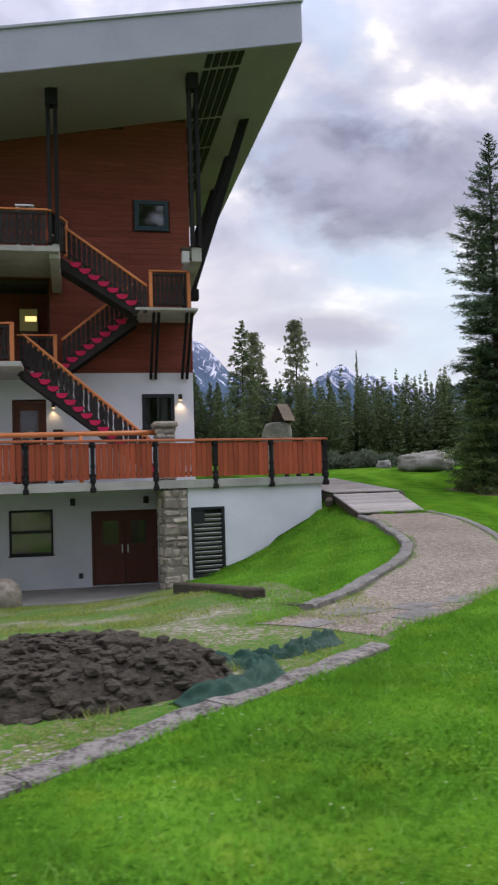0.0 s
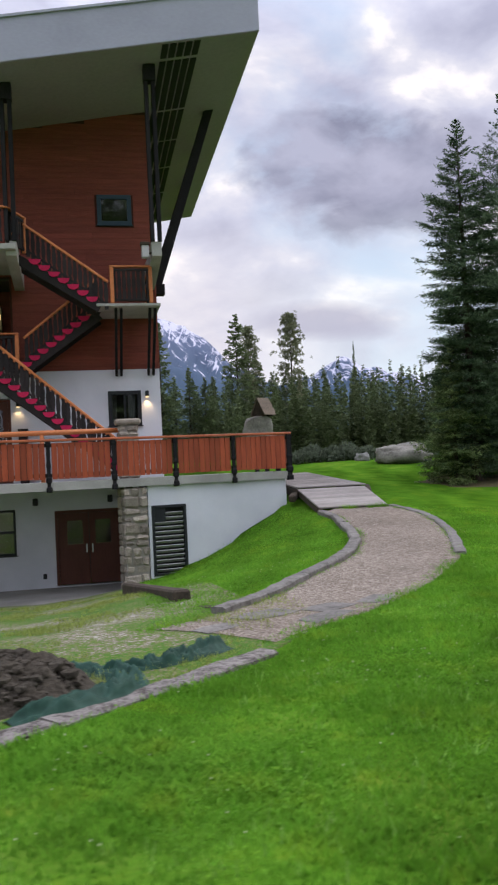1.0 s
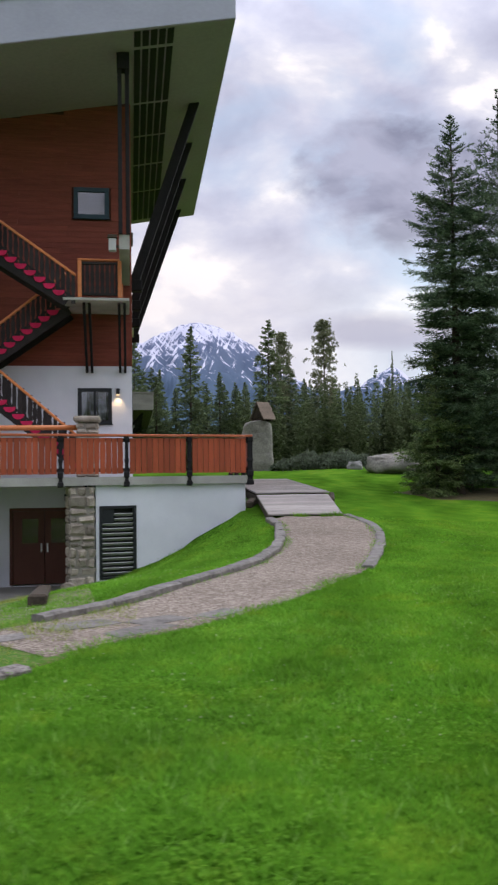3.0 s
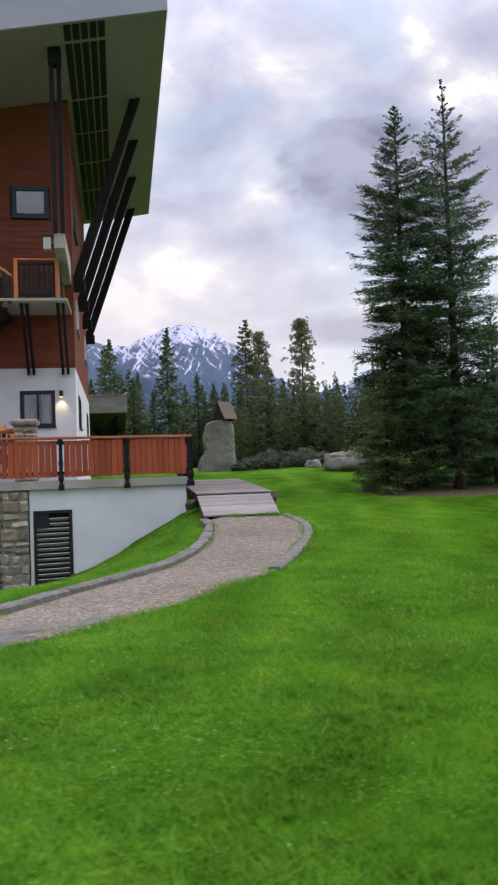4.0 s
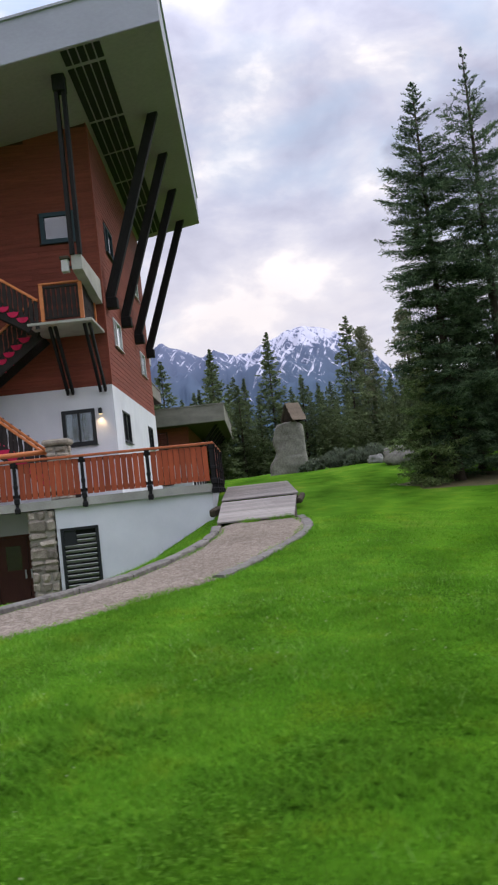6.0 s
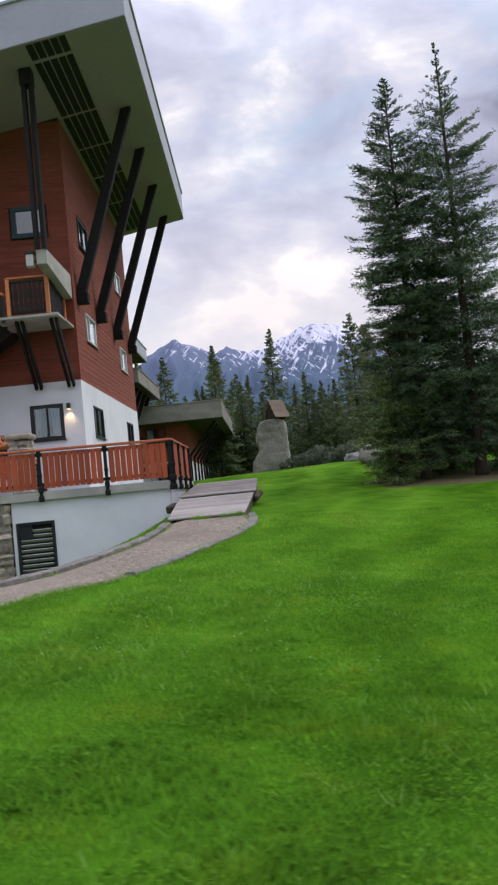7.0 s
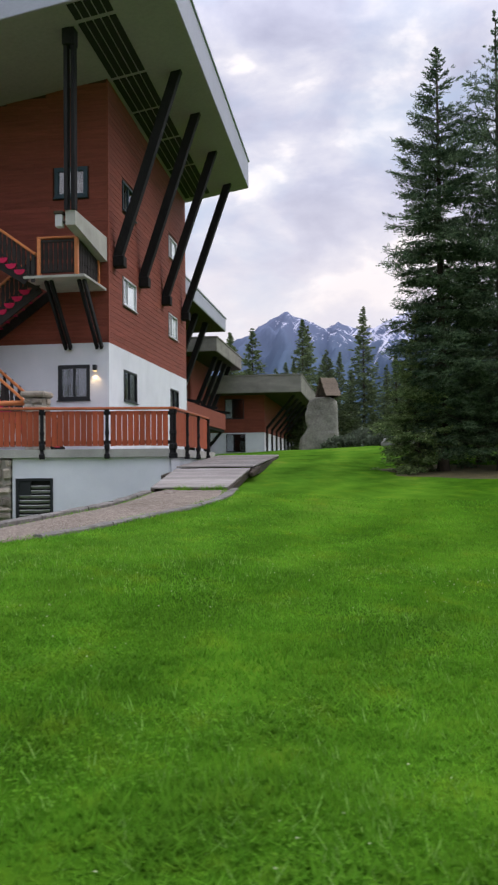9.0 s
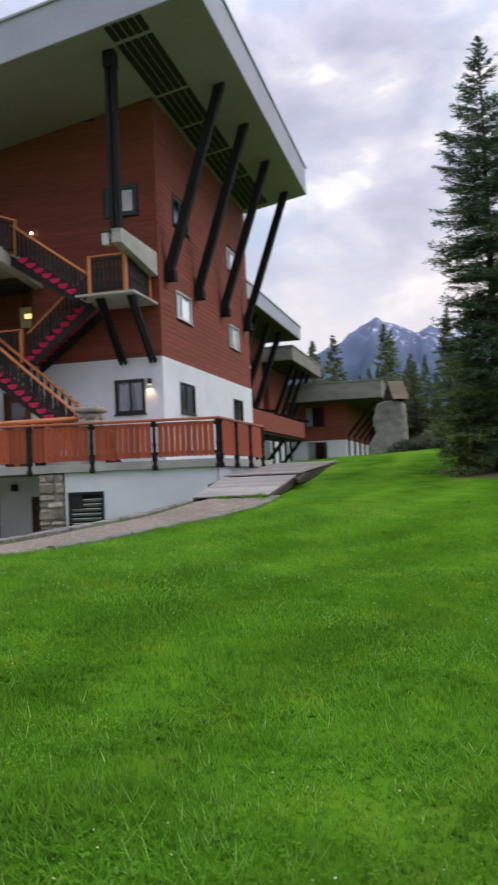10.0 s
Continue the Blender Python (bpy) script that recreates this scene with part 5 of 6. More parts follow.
ico_v, ico_f = np.array([v.co for v in ico.verts]), np.array([[v.index for v in f.verts] for f in ico.faces])
ico.free()
cv, cf = [], []
rc = np.random.RandomState(21)
for k in range(1500):
    a, r = rc.uniform(0, 6.283), rc.rand() ** 0.55
    x, y = HX + 1.5 * r * math.cos(a), HY + 0.95 * r * math.sin(a)
    s = 0.010 + 0.045 * rc.rand() ** 2.2 + (0.03 * rc.rand() + 0.02 if rc.rand() < 0.07 else 0.0)
    c = np.array([x - HX, y - HY, heap(x, y) + 1.6 + s * 0.25])
    cf.append(ico_f + 12 * k if len(ico_v) == 12 else ico_f + len(ico_v) * k)
    cv.append(c + ico_v * rc.uniform(0.65, 1.25, (len(ico_v), 1)) * s * np.array([1.2, 1.0, 0.8]))
cv, cf = np.concatenate(cv), np.concatenate(cf)
clods = tagged(new("loose_soil", raw_mesh("loose_soil", cv, cf, M_SOIL)), kind="stuff")
clods.parent = heap_ob


def crumpled(name, line, wide, lift, seed, label):
    """A bunched sheet along a plan line."""
    pts = smooth_line(line, 70)
    V, n = [], 26
    for i, (x, y) in enumerate(pts):
        d = pts[min(i + 1, 69)] - pts[max(i - 1, 0)]
        d = d / np.hypot(*d)
        w = wide * (0.55 + 0.6 * i / 69 + 0.3 * noise.noise((i * 0.09, seed, 0)))
        for j in range(n):
            u = j / (n - 1) - 0.5
            px, py = x - d[1] * u * w, y + d[0] * u * w
            sway = 2.2 * noise.noise((i * 0.11, seed, 1.7)) + 1.1 * noise.noise((i * 0.3, u * 3, seed))
            fold = 0.075 * (1 - abs(math.sin(u * 5.0 + sway + i * 0.05))) ** 1.4 + 0.03 * (1 - abs(math.sin(u * 9 - 1.6 * sway + i * 0.09))) + 0.05 * noise.noise((px * 3, py * 3, seed + 7)) + 0.012 * noise.noise((px * 22, py * 22, seed))
            edge_fade = min(1.0, (0.5 - abs(u)) * 5)
            rest = max(float(height(px, py)), heap(px, py) if (-6 < px < -2 and -20.6 < py < -18.1) else -9)
            V.append((px, py, rest + 0.02 + (lift + fold) * max(edge_fade, 0) * min(1, i / 6 + 0.2, (69 - i) / 6 + 0.2)))
    idx = np.arange(70 * n).reshape(70, n)
    F = np.stack([idx[:-1, :-1], idx[:-1, 1:], idx[1:, 1:], idx[1:, :-1]], -1).reshape(-1, 4)
    bm = bmesh.new()
    me = raw_mesh(name, V, F, M_TARP, True)
    bm.from_mesh(me)
    return bm


tarp = thing("tarpaulin", (-2.2, -19.3, -1.55), "crumpled dark green tarpaulin pulled off the soil heap", "tarpaulin")
part("sheet", crumpled("sheet", [(-2.95, -20.30), (-2.60, -20.10), (-2.22, -19.75), (-2.15, -19.3), (-2.35, -18.9), (-2.75, -18.65)], 0.34, 0.015, 2.2, "part over the heap"), M_TARP, tarp, "folded part against the heap", True)
part("tail", crumpled("tail", [(-2.35, -19.0), (-1.95, -18.95), (-1.6, -18.7), (-1.25, -18.35)], 0.23, 0.03, 6.4, "tail"), M_TARP, tarp, "bunched tail on the gravel", True)


# ---- boulders and the standing stone ----
def rock_mesh(size, seed, cuts=3, rough=0.22, shape=None):
    bm = bmesh.new()
    bmesh.ops.create_icosphere(bm, subdivisions=cuts, radius=1.0)
    for v in bm.verts:
        p = v.co.copy()
        k = 1 + rough * noise.noise(p * 1.3 + Vector((seed, 0, 0))) + rough * 0.5 * noise.noise(p * 3.1 + Vector((0, seed, 0))) + rough * 0.2 * noise.noise(p * 7 + Vector((0, 0, seed)))
        q = p * k
        if shape:
            q = shape(q)
        v.co = Vector((q.x * size[0], q.y * size[1], q.z * size[2]))
    return bm


def boulder(x, y, size, seed, label, sink=0.3, mat=M_BOULDER):
    bm = rock_mesh(size, seed, 4, 0.42, lambda q: Vector((math.copysign(abs(q.x) ** 0.7, q.x), math.copysign(abs(q.y) ** 0.8, q.y), math.copysign(abs(q.z) ** 0.75, q.z))))
    bmesh.ops.translate(bm, vec=(x, y, float(height(x, y)) + size[2] * (1 - sink)), verts=bm.verts)
    return alone("boulder", bm, mat, label, "boulder", smooth=True)


boulder(9.85, 5.0, (1.12, 0.7, 0.46), 11.0, "broad grey boulder at the lawn's edge beside the spruces", 0.55)
boulder(8.55, 6.2, (0.30, 0.25, 0.20), 5.0, "small pale stone among the shrubs", 0.5, M_CURTAIN)
boulder(-5.35, -6.3, (0.42, 0.4, 0.40), 8.0, "pale boulder beside the patio", 0.4, M_STONE)
boulder(-1.45, -6.1, (0.16, 0.14, 0.12), 13.0, "loose stone at the foot of the pier", 0.4, M_STONE)

stone = thing("standing_stone", (5.75, 12.9, 0.35), "tall weathered grey standing stone under a small shingled roof", "monument")
bm = bmesh.new()
LEFT_Z, LEFT_X = [0, 0.5, 0.8, 1.05, 1.24, 1.6, 1.89, 2.3, 2.51, 2.6], [4.72, 4.73, 4.79, 4.97, 5.08, 5.02, 4.99, 5.10, 5.26, 5.6]
RIGHT_Z, RIGHT_X = [0, 1.2, 2.2, 2.45, 2.6], [6.50, 6.46, 6.45, 6.38, 6.1]
rings = []
for z in np.linspace(0.0, 2.6, 30):
    xl, xr = np.interp(z, LEFT_Z, LEFT_X), np.interp(z, RIGHT_Z, RIGHT_X)
    deep = 0.44 - 0.05 * z
    ring = []
    for a in np.linspace(0, 2 * math.pi, 40, endpoint=False):
        c, sn = math.cos(a), math.sin(a)
        px = (xl + xr) / 2 + (xr - xl) / 2 * math.copysign(abs(c) ** 0.55, c)
        py = 12.9 + deep * math.copysign(abs(sn) ** 0.6, sn)
        q = Vector((px, py, z))
        k = 0.07 * noise.noise(q * 1.7) + 0.035 * noise.noise(q * 4.5) + 0.015 * noise.noise(q * 11)
        ring.append(bm.verts.new((px + k * c * 0.7, py + k * sn * 1.6, z + 0.2 * k)))
    rings.append(ring)
for a, b in zip(rings, rings[1:]):
    for i in range(40):
        bm.faces.new((a[i], a[(i + 1) % 40], b[(i + 1) % 40], b[i]))
bm.faces.new(rings[0][::-1])
bm.faces.new(rings[-1])
bmesh.ops.recalc_face_normals(bm, faces=bm.faces)
part("stone", bm, M_BOULDER, stone, "streaked grey stone", True)
# its little gabled roof stands askew on the stone
CAP_M = Matrix.Translation((6.02, 12.9, 0)) @ Matrix.Rotation(radians(-58), 4, "Z")
for y in (-0.22, 0.22):
    part("beam", bar(CAP_M @ Vector((-0.42, y, 2.64)), CAP_M @ Vector((0.42, y, 2.64)), 0.12, 0.14), M_OLDLOG, stone)
for side in (-1, 1):
    for k in range(7):
        t0, t1 = k / 7, (k + 1) / 7 + 0.035
        p, q = Vector((side * 0.46 * t0, 0, 3.44 - 0.78 * t0 + 0.02)), Vector((side * 0.46 * t1, 0, 3.44 - 0.78 * t1))
        nrm = Vector((0.78 * side, 0, 0.46)).normalized() * 0.028
        bm = bmesh.new()
        vs = [bm.verts.new(CAP_M @ Vector((r.x, y, r.z))) for y in (-0.37 - 0.02 * (k % 2), 0.37 + 0.02 * (k % 3)) for r in (p, q, q + nrm, p + nrm)]
        for fc in ((0, 1, 2, 3), (7, 6, 5, 4), (0, 4, 5, 1), (1, 5, 6, 2), (2, 6, 7, 3), (3, 7, 4, 0)):
            bm.faces.new([vs[v] for v in fc])
        bmesh.ops.recalc_face_normals(bm, faces=bm.faces)
        part("shingle", bm, M_SHINGLE, stone)
for y in (-0.32, 0.27):
    bm = bmesh.new()
    vs = [bm.verts.new(CAP_M @ Vector((x, y + d, z))) for d in (0, 0.05) for x, z in ((-0.41, 2.70), (0.41, 2.70), (0.0, 3.41))]
    for fc in ((0, 1, 2), (5, 4, 3), (0, 3, 4, 1), (1, 4, 5, 2), (2, 5, 3, 0)):
        bm.faces.new([vs[v] for v in fc])
    bmesh.ops.recalc_face_normals(bm, faces=bm.faces)
    part("gable", bm, M_OLDLOG, stone, "dark boarded gable")

# ---- the rest of the lodge, farther back ----
def block(name, x0, x1, y0, y1, z0, zw, zt, over, fascia, mat, label, front=(), side=(), struts=(), stout=0.24):
    """A farther block: white storey, siding, flat roof with deep overhangs, windows on its front and its long side."""
    b = thing(name, ((x0 + x1) / 2, (y0 + y1) / 2, z0), label, "building")
    fh, sh = [w for w in front], [w for w in side]
    part("wall", wall_mesh(fh, x0, x1, z0 - 0.6, zw, front_cell(y0, y0 + 0.3)), M_STUCCO, b, "white stucco front")
    part("wall", wall_mesh(fh, x0, x1, zw, zt, front_cell(y0 - 0.02, y0 + 0.28)), M_SIDING, b, "red-brown siding front")
    part("wall", wall_mesh(sh, y0 + 0.3, y1, z0 - 0.6, zw, side_cell(x1 - 0.3, x1)), M_STUCCO, b, "white stucco long wall")
    part("wall", wall_mesh(sh, y0 + 0.3, y1, zw, zt, side_cell(x1 - 0.28, x1 + 0.02)), M_SIDING, b, "red-brown siding long wall")
    bm = bmesh.new()
    box(bm, (x0, y0 + 0.3, z0 - 0.6), (x0 + 0.3, y1, zt))
    box(bm, (x0 + 0.3, y1 - 0.3, z0 - 0.6), (x1 - 0.3, y1, zt))
    box(bm, (x0 + 0.35, y0 + 2.5, z0 - 0.5), (x1 - 0.35, y0 + 2.6, zt))
    part("wall", bm, M_CORE, b, "plain back walls")
    ox, oy = over
    r = part("roof", solid((x0 - ox, y0 - oy, zt), (x1 + ox, y1 + oy, zt + fascia), 0.03), mat, b, "deep flat fascia")
    part("drip_edge", solid((x0 - ox - 0.06, y0 - oy - 0.06, zt + fascia), (x1 + ox + 0.06, y1 + oy + 0.06, zt + fascia + 0.09)), mat, r)
    # the shade under these eaves is put into the soffit's dark colour
    part("soffit", solid((x0 - ox + 0.05, y0 - oy + 0.05, zt - 0.03), (x1 + ox - 0.05, y1 + oy - 0.05, zt - 0.002)), M_OLDLOG, r, "soffit coloured dark for the shade under the eaves")
    for q in front:
        window(b, pose(q[0], y0 - 0.05, q[1]), q[2] - q[0], q[3] - q[1], M_FRAME, "dark-framed window with a pale curtain", 0.42, False, False, 0.065, True)
    for q in side:
        window(b, Matrix.Translation((x1 + 0.05, q[0], q[1])) @ SIDE_M, q[2] - q[0], q[3] - q[1], M_FRAME, "dark-framed window", 0.5, True)
    for y in struts:
        part("strut", bar((x1 + 0.05, y, zw + 0.1 * (zt - zw)), (x1 + ox * 0.75, y, zt - 0.02), stout, stout), M_TIMBER, b, "black raking strut")
        part("post", solid((x1 + 0.03, y - 0.14, z0 - 0.3), (x1 + 0.20, y + 0.14, zw + 0.1 * (zt - zw) + 0.2), 0.02), M_TIMBER, b, "black timber post")
    return b


block("lodge_wing", -12.5, -1.6, 52.2, 86.0, 0.9, 2.75, 6.25, (3.6, 2.0), 1.55, M_BOARD_CONCRETE, "two-storey lodge wing, siding over white, deep grey flat roof",
      [(-5.2, 0.98, -3.4, 2.62), (-5.3, 4.05, -3.5, 5.9)], [], tuple(np.arange(53.2, 84, 4.2)))
block("lodge_block", -16.0, -5.8, 14.0, 37.5, 0.4, 3.6, 10.0, (2.9, 1.3), 0.95, M_FASCIA, "middle lodge block with raking struts behind the main one",
      [], [(17, 4.7, 18.6, 5.7), (22, 4.7, 23.6, 5.7), (28, 4.7, 29.6, 5.7), (33, 4.7, 34.6, 5.7), (28, 7.4, 29.6, 8.4), (33, 7.4, 34.6, 8.4)], (17, 20.5, 24, 27.5, 31, 34.5), 0.38)
block("lodge_block", -15.0, -6.6, 43.0, 51.0, 0.6, 3.4, 8.75, (2.7, 2.6), 1.1, M_BOARD_CONCRETE, "upper link block with a weathered concrete roof edge",
      [(-9.6, 6.3, -8.0, 7.8)], [], (43.6, 46, 48.4, 50.6), 0.34)
# timber balcony on the middle block, carried by raking props
bal = thing("timber_balcony", (-4.5, 33, 2.4), "long red-brown timber balcony on raking black props", "balcony")
part("floor", solid((-5.75, 24.0, 2.40), (-3.8, 43.0, 2.60), 0.01), M_TIMBER, bal)
part("parapet", solid((-5.75, 23.9, 2.60), (-3.8, 24.02, 3.85), 0.01), M_SIDING, bal, "red-brown boarded end parapet")
part("parapet", solid((-3.82, 24.02, 2.60), (-3.7, 43.0, 3.85), 0.01), M_SIDING, bal, "red-brown boarded parapet")
for y in np.arange(24.6, 43, 5.8):
    part("prop", bar((-5.5, y, 0.5), (-3.9, y, 2.4), 0.22, 0.24), M_TIMBER, bal, "black raking prop")
    part("rafter", bar((-5.7, y + 1.0, 4.35), (-3.3, y + 1.0, 3.98), 0.12, 0.2), M_TIMBER, bal, "dark rafter end")


# ---- trees ----
def needle_tree(seed, h, radius, base_clear, whorls, per, sprays, droop, thick, gaps=0.0, wild=0.15, spray_len=0.34, spray_w=0.06, taper=0.85, lean=(0, 0), lift=0.0):
    """Vertices and triangles of a conifer's crown about its foot: whorls of boughs, each a feather of short sprays."""
    rs = np.random.RandomState(seed)
    P, T = [], []
    limbs = []
    zs = base_clear + (h - base_clear) * (np.linspace(0, 1, whorls) ** 0.93)
    for wi, z in enumerate(zs):
        f = (z - base_clear) / (h - base_clear)
        full = radius * (1 - f) ** taper * (0.35 + 0.65 * min(1, f * 4.5 + 0.4)) + 0.10
        n = max(3, int(per * (0.5 + 0.5 * (1 - f)) + rs.uniform(-1, 1)))
        for b in range(n):
            if rs.rand() < gaps * (0.4 + f * 0.4):
                continue
            a = rs.uniform(0, 2 * np.pi)
            L = full * rs.uniform(0.62, 1.0 + wild)
            zz = z + rs.uniform(-0.5, 0.5) * (h - base_clear) / whorls
            up = 0.75 * f - 0.10 - droop * (1 - f) + rs.uniform(-0.10, 0.10) + lift
            d = np.array([np.cos(a), np.sin(a)])
            m = max(3, int(sprays * L / radius) + 2)
            t = np.sort(rs.uniform(0.10, 1.0, m))
            bz = zz + L * (up * t + droop * 0.55 * t ** 2 * (1 - f))
            cx, cy = lean[0] * (zz / h) ** 2 + d[0] * L * t, lean[1] * (zz / h) ** 2 + d[1] * L * t
            C = np.stack([cx, cy, bz], 1)
            limbs.append((C[0], C[-1], L))
            side = np.array([-d[1], d[0], 0.0])
            ahead = np.array([d[0], d[1], up])
            for s in (-1, 1):
                k = rs.uniform(0.6, 1.15, m)[:, None] * spray_len * (0.35 + 0.65 * (1 - f) ** 0.6) * (0.45 + 0.75 * (1 - t))[:, None] * (0.6 + 0.5 * min(1.0, L / 1.2))
                tip = C + (ahead * rs.uniform(0.35, 0.9, m)[:, None] + side * s * rs.uniform(0.55, 1.0, m)[:, None] + np.array([0, 0, 1.0]) * rs.uniform(-0.40, 0.22, m)[:, None]) * k
                wv = np.cross(tip - C, np.array([0, 0, 1.0]) + rs.uniform(-0.7, 0.7, (m, 3)))
                wv /= np.linalg.norm(wv, axis=1)[:, None] + 1e-6
                w = spray_w * rs.uniform(0.7, 1.3, m)[:, None]
                mid = C * 0.45 + tip * 0.55
                i0 = sum(len(p) for p in P)
                P.append(np.concatenate([C, mid + wv * w, tip, mid - wv * w]))
                q = np.arange(m) + i0
                T.append(np.stack([q, q + m, q + 2 * m], 1))
                T.append(np.stack([q, q + 2 * m, q + 3 * m], 1))
    # leader
    i0 = sum(len(p) for p in P)
    k = 40
    zz = h - rs.uniform(0, 1, k) ** 1.5 * h * 0.10
    a = rs.uniform(0, 2 * np.pi, k)
    C = np.stack([np.full(k, lean[0]) * (zz / h) ** 2, np.full(k, lean[1]) * (zz / h) ** 2, zz], 1)
    tip = C + np.stack([np.cos(a) * 0.12, np.sin(a) * 0.12, np.full(k, 0.14)], 1) * (0.4 + (h - zz) / (h * 0.10))[:, None]
    wv = np.stack([-np.sin(a), np.cos(a), a * 0], 1) * 0.022
    P.append(np.concatenate([C - wv, C + wv, tip]))
    q = np.arange(k) + i0
    T.append(np.stack([q, q + k, q + 2 * k], 1))
    return np.concatenate(P), np.concatenate(T), limbs


def fan_crown(seed, h, clear, profile, whorls, per, twigs, needles, rise=0.0, gaps=0.0, spray=0.15, wide=0.017, lobes=0.2, bare=0.02):
    """A spruce crown about its foot: boughs that sag and turn up, each a flat fan of side twigs set with short sprays of needles.
    profile gives the reach of the boughs as (height share, metres)."""
    rs = np.random.RandomState(seed)
    P, T, limbs, count = [], [], [], 0
    share, reach = np.array(profile).T
    most = reach.max()
    ph = rs.uniform(0, 6.28, 4)
    for z in clear + (h * 0.995 - clear) * np.linspace(0, 1, whorls) ** 0.95:
        f = z / h
        R = np.interp(f, share, reach)
        n = max(3, int(per * (0.55 + 0.45 * R / most) + rs.uniform(-0.5, 1.0)))
        for b in range(n):
            if rs.rand() < gaps:
                continue
            a = rs.uniform(0, 6.283)
            lobe = math.sin(2 * a + ph[0] + 7 * f) + math.sin(3 * a + ph[1] - 17 * f) + 0.7 * math.sin(a + ph[2] + 31 * f)
            L = R * (0.86 + lobes * 0.37 * lobe) * (rs.uniform(0.78, 1.12) if b % 3 else rs.uniform(0.35, 0.8))
            if L < 0.03:
                continue
            zz = z + rs.uniform(-0.32, 0.32) * h / whorls
            up = np.interp(f, [0, 0.25, 0.6, 0.85, 1], [-0.30, -0.16, 0.12, 0.45, 0.95]) + rise + rs.uniform(-0.16, 0.16)
            d = np.array([math.cos(a), math.sin(a), 0.0])
            side = np.array([-d[1], d[0], 0.0])
            sag = 0.22 * (1 - f)

            def along_bough(t):
                zc = L * (up * t - sag * np.sin(np.pi * np.minimum(t, 1.0) * 0.85))
                return d * (L * t)[..., None] + np.array([0, 0, 1.0]) * (zz + zc)[..., None]

            m = max(5, int(twigs * L / most))
            t = bare + (1 - bare) * rs.uniform(0, 1, m)
            t[-1] = 1.0
            s = np.where(np.arange(m) % 2, 1.0, -1.0)
            base = along_bough(t)
            limbs.append((along_bough(np.array([0.05]))[0], along_bough(np.array([1.0]))[0], L))
            tl = (0.42 * L * (1 - 0.72 * t) + 0.12 * min(1.0, L / 0.6)) * rs.uniform(0.6, 1.2, m)
            dirs = d * rs.uniform(0.55, 0.95, m)[:, None] + side * (s * rs.uniform(0.35, 0.95, m) * (t < 1))[:, None] + np.array([0, 0, 1.0]) * (up * 0.6 + rs.uniform(-0.26, 0.10, m))[:, None]
            dirs /= np.linalg.norm(dirs, axis=1)[:, None]
            u = np.linspace(0.05, 1.0, needles)[None, :] + rs.uniform(-0.06, 0.06, (m, needles))
            C = base[:, None, :] + dirs[:, None, :] * (tl[:, None] * u)[..., None]
            out = rs.normal(0, 1, (m, needles, 3)) * np.array([0.55, 0.55, 0.40]) + dirs[:, None, :] * 0.85
            out /= np.linalg.norm(out, axis=2)[..., None]
            k = spray * rs.uniform(0.55, 1.2, (m, needles, 1)) * min(1.0, 0.38 + 0.7 * L)
            tip = C + out * k
            wv = np.cross(out, rs.normal(0, 1, (m, needles, 3)))
            wv /= np.linalg.norm(wv, axis=2)[..., None] + 1e-6
            w = wide * rs.uniform(0.7, 1.3, (m, needles, 1))
            mid = C * 0.5 + tip * 0.5
            q4 = m * needles
            P.append(np.concatenate([v.reshape(-1, 3) for v in (C, mid + wv * w, tip, mid - wv * w)]))
            q = np.arange(q4) + count
            T.append(np.stack([q, q + q4, q + 2 * q4], 1))
            T.append(np.stack([q, q + 2 * q4, q + 3 * q4], 1))
            count += 4 * q4
    return np.concatenate(P), np.concatenate(T), limbs


def tuft_crown(seed, h, clear, radius, boughs, tufts, needles, spray, wide):
    """A pine crown about its foot: crooked rising boughs that end in round tufts of long needles."""
    rs = np.random.RandomState(seed)
    P, T, limbs, count = [], [], [], 0
    for b in range(boughs):
        f = rs.uniform(0, 1) ** 0.8
        z = clear + (h - clear) * f
        R = radius * min(1.0, 0.55 + 1.1 * f) * (1 - f ** 2.0) ** 0.75 + 0.30
        a, L = rs.uniform(0, 6.283), R * rs.uniform(0.45, 1.05)
        d = np.array([math.cos(a), math.sin(a), rs.uniform(-0.15, 0.35) + 0.35 * f])
        limbs.append((np.array([0, 0, z]), d * L + np.array([0, 0, z]), L))
        C0 = np.array([0, 0, z]) + d * L * rs.uniform(0.45, 1.05, (tufts, 1)) + rs.normal(0, 0.32, (tufts, 3)) * np.array([1, 1, 0.6])
        C = np.repeat(C0, needles, 0)
        out = rs.normal(0, 1, C.shape) + np.array([0, 0, 0.35])
        out /= np.linalg.norm(out, axis=1)[:, None]
        tip = C + out * spray * rs.uniform(0.6, 1.1, (len(C), 1))
        wv = np.cross(out, rs.normal(0, 1, C.shape))
        wv *= wide / (np.linalg.norm(wv, axis=1)[:, None] + 1e-6)
        mid = (C + tip) / 2
        m = len(C)
        P.append(np.concatenate([C, mid + wv, tip, mid - wv]))
        q = np.arange(m) + count
        T.append(np.stack([q, q + m, q + 2 * m], 1))
        T.append(np.stack([q, q + 2 * m, q + 3 * m], 1))
        count += 4 * m
    return np.concatenate(P), np.concatenate(T), limbs


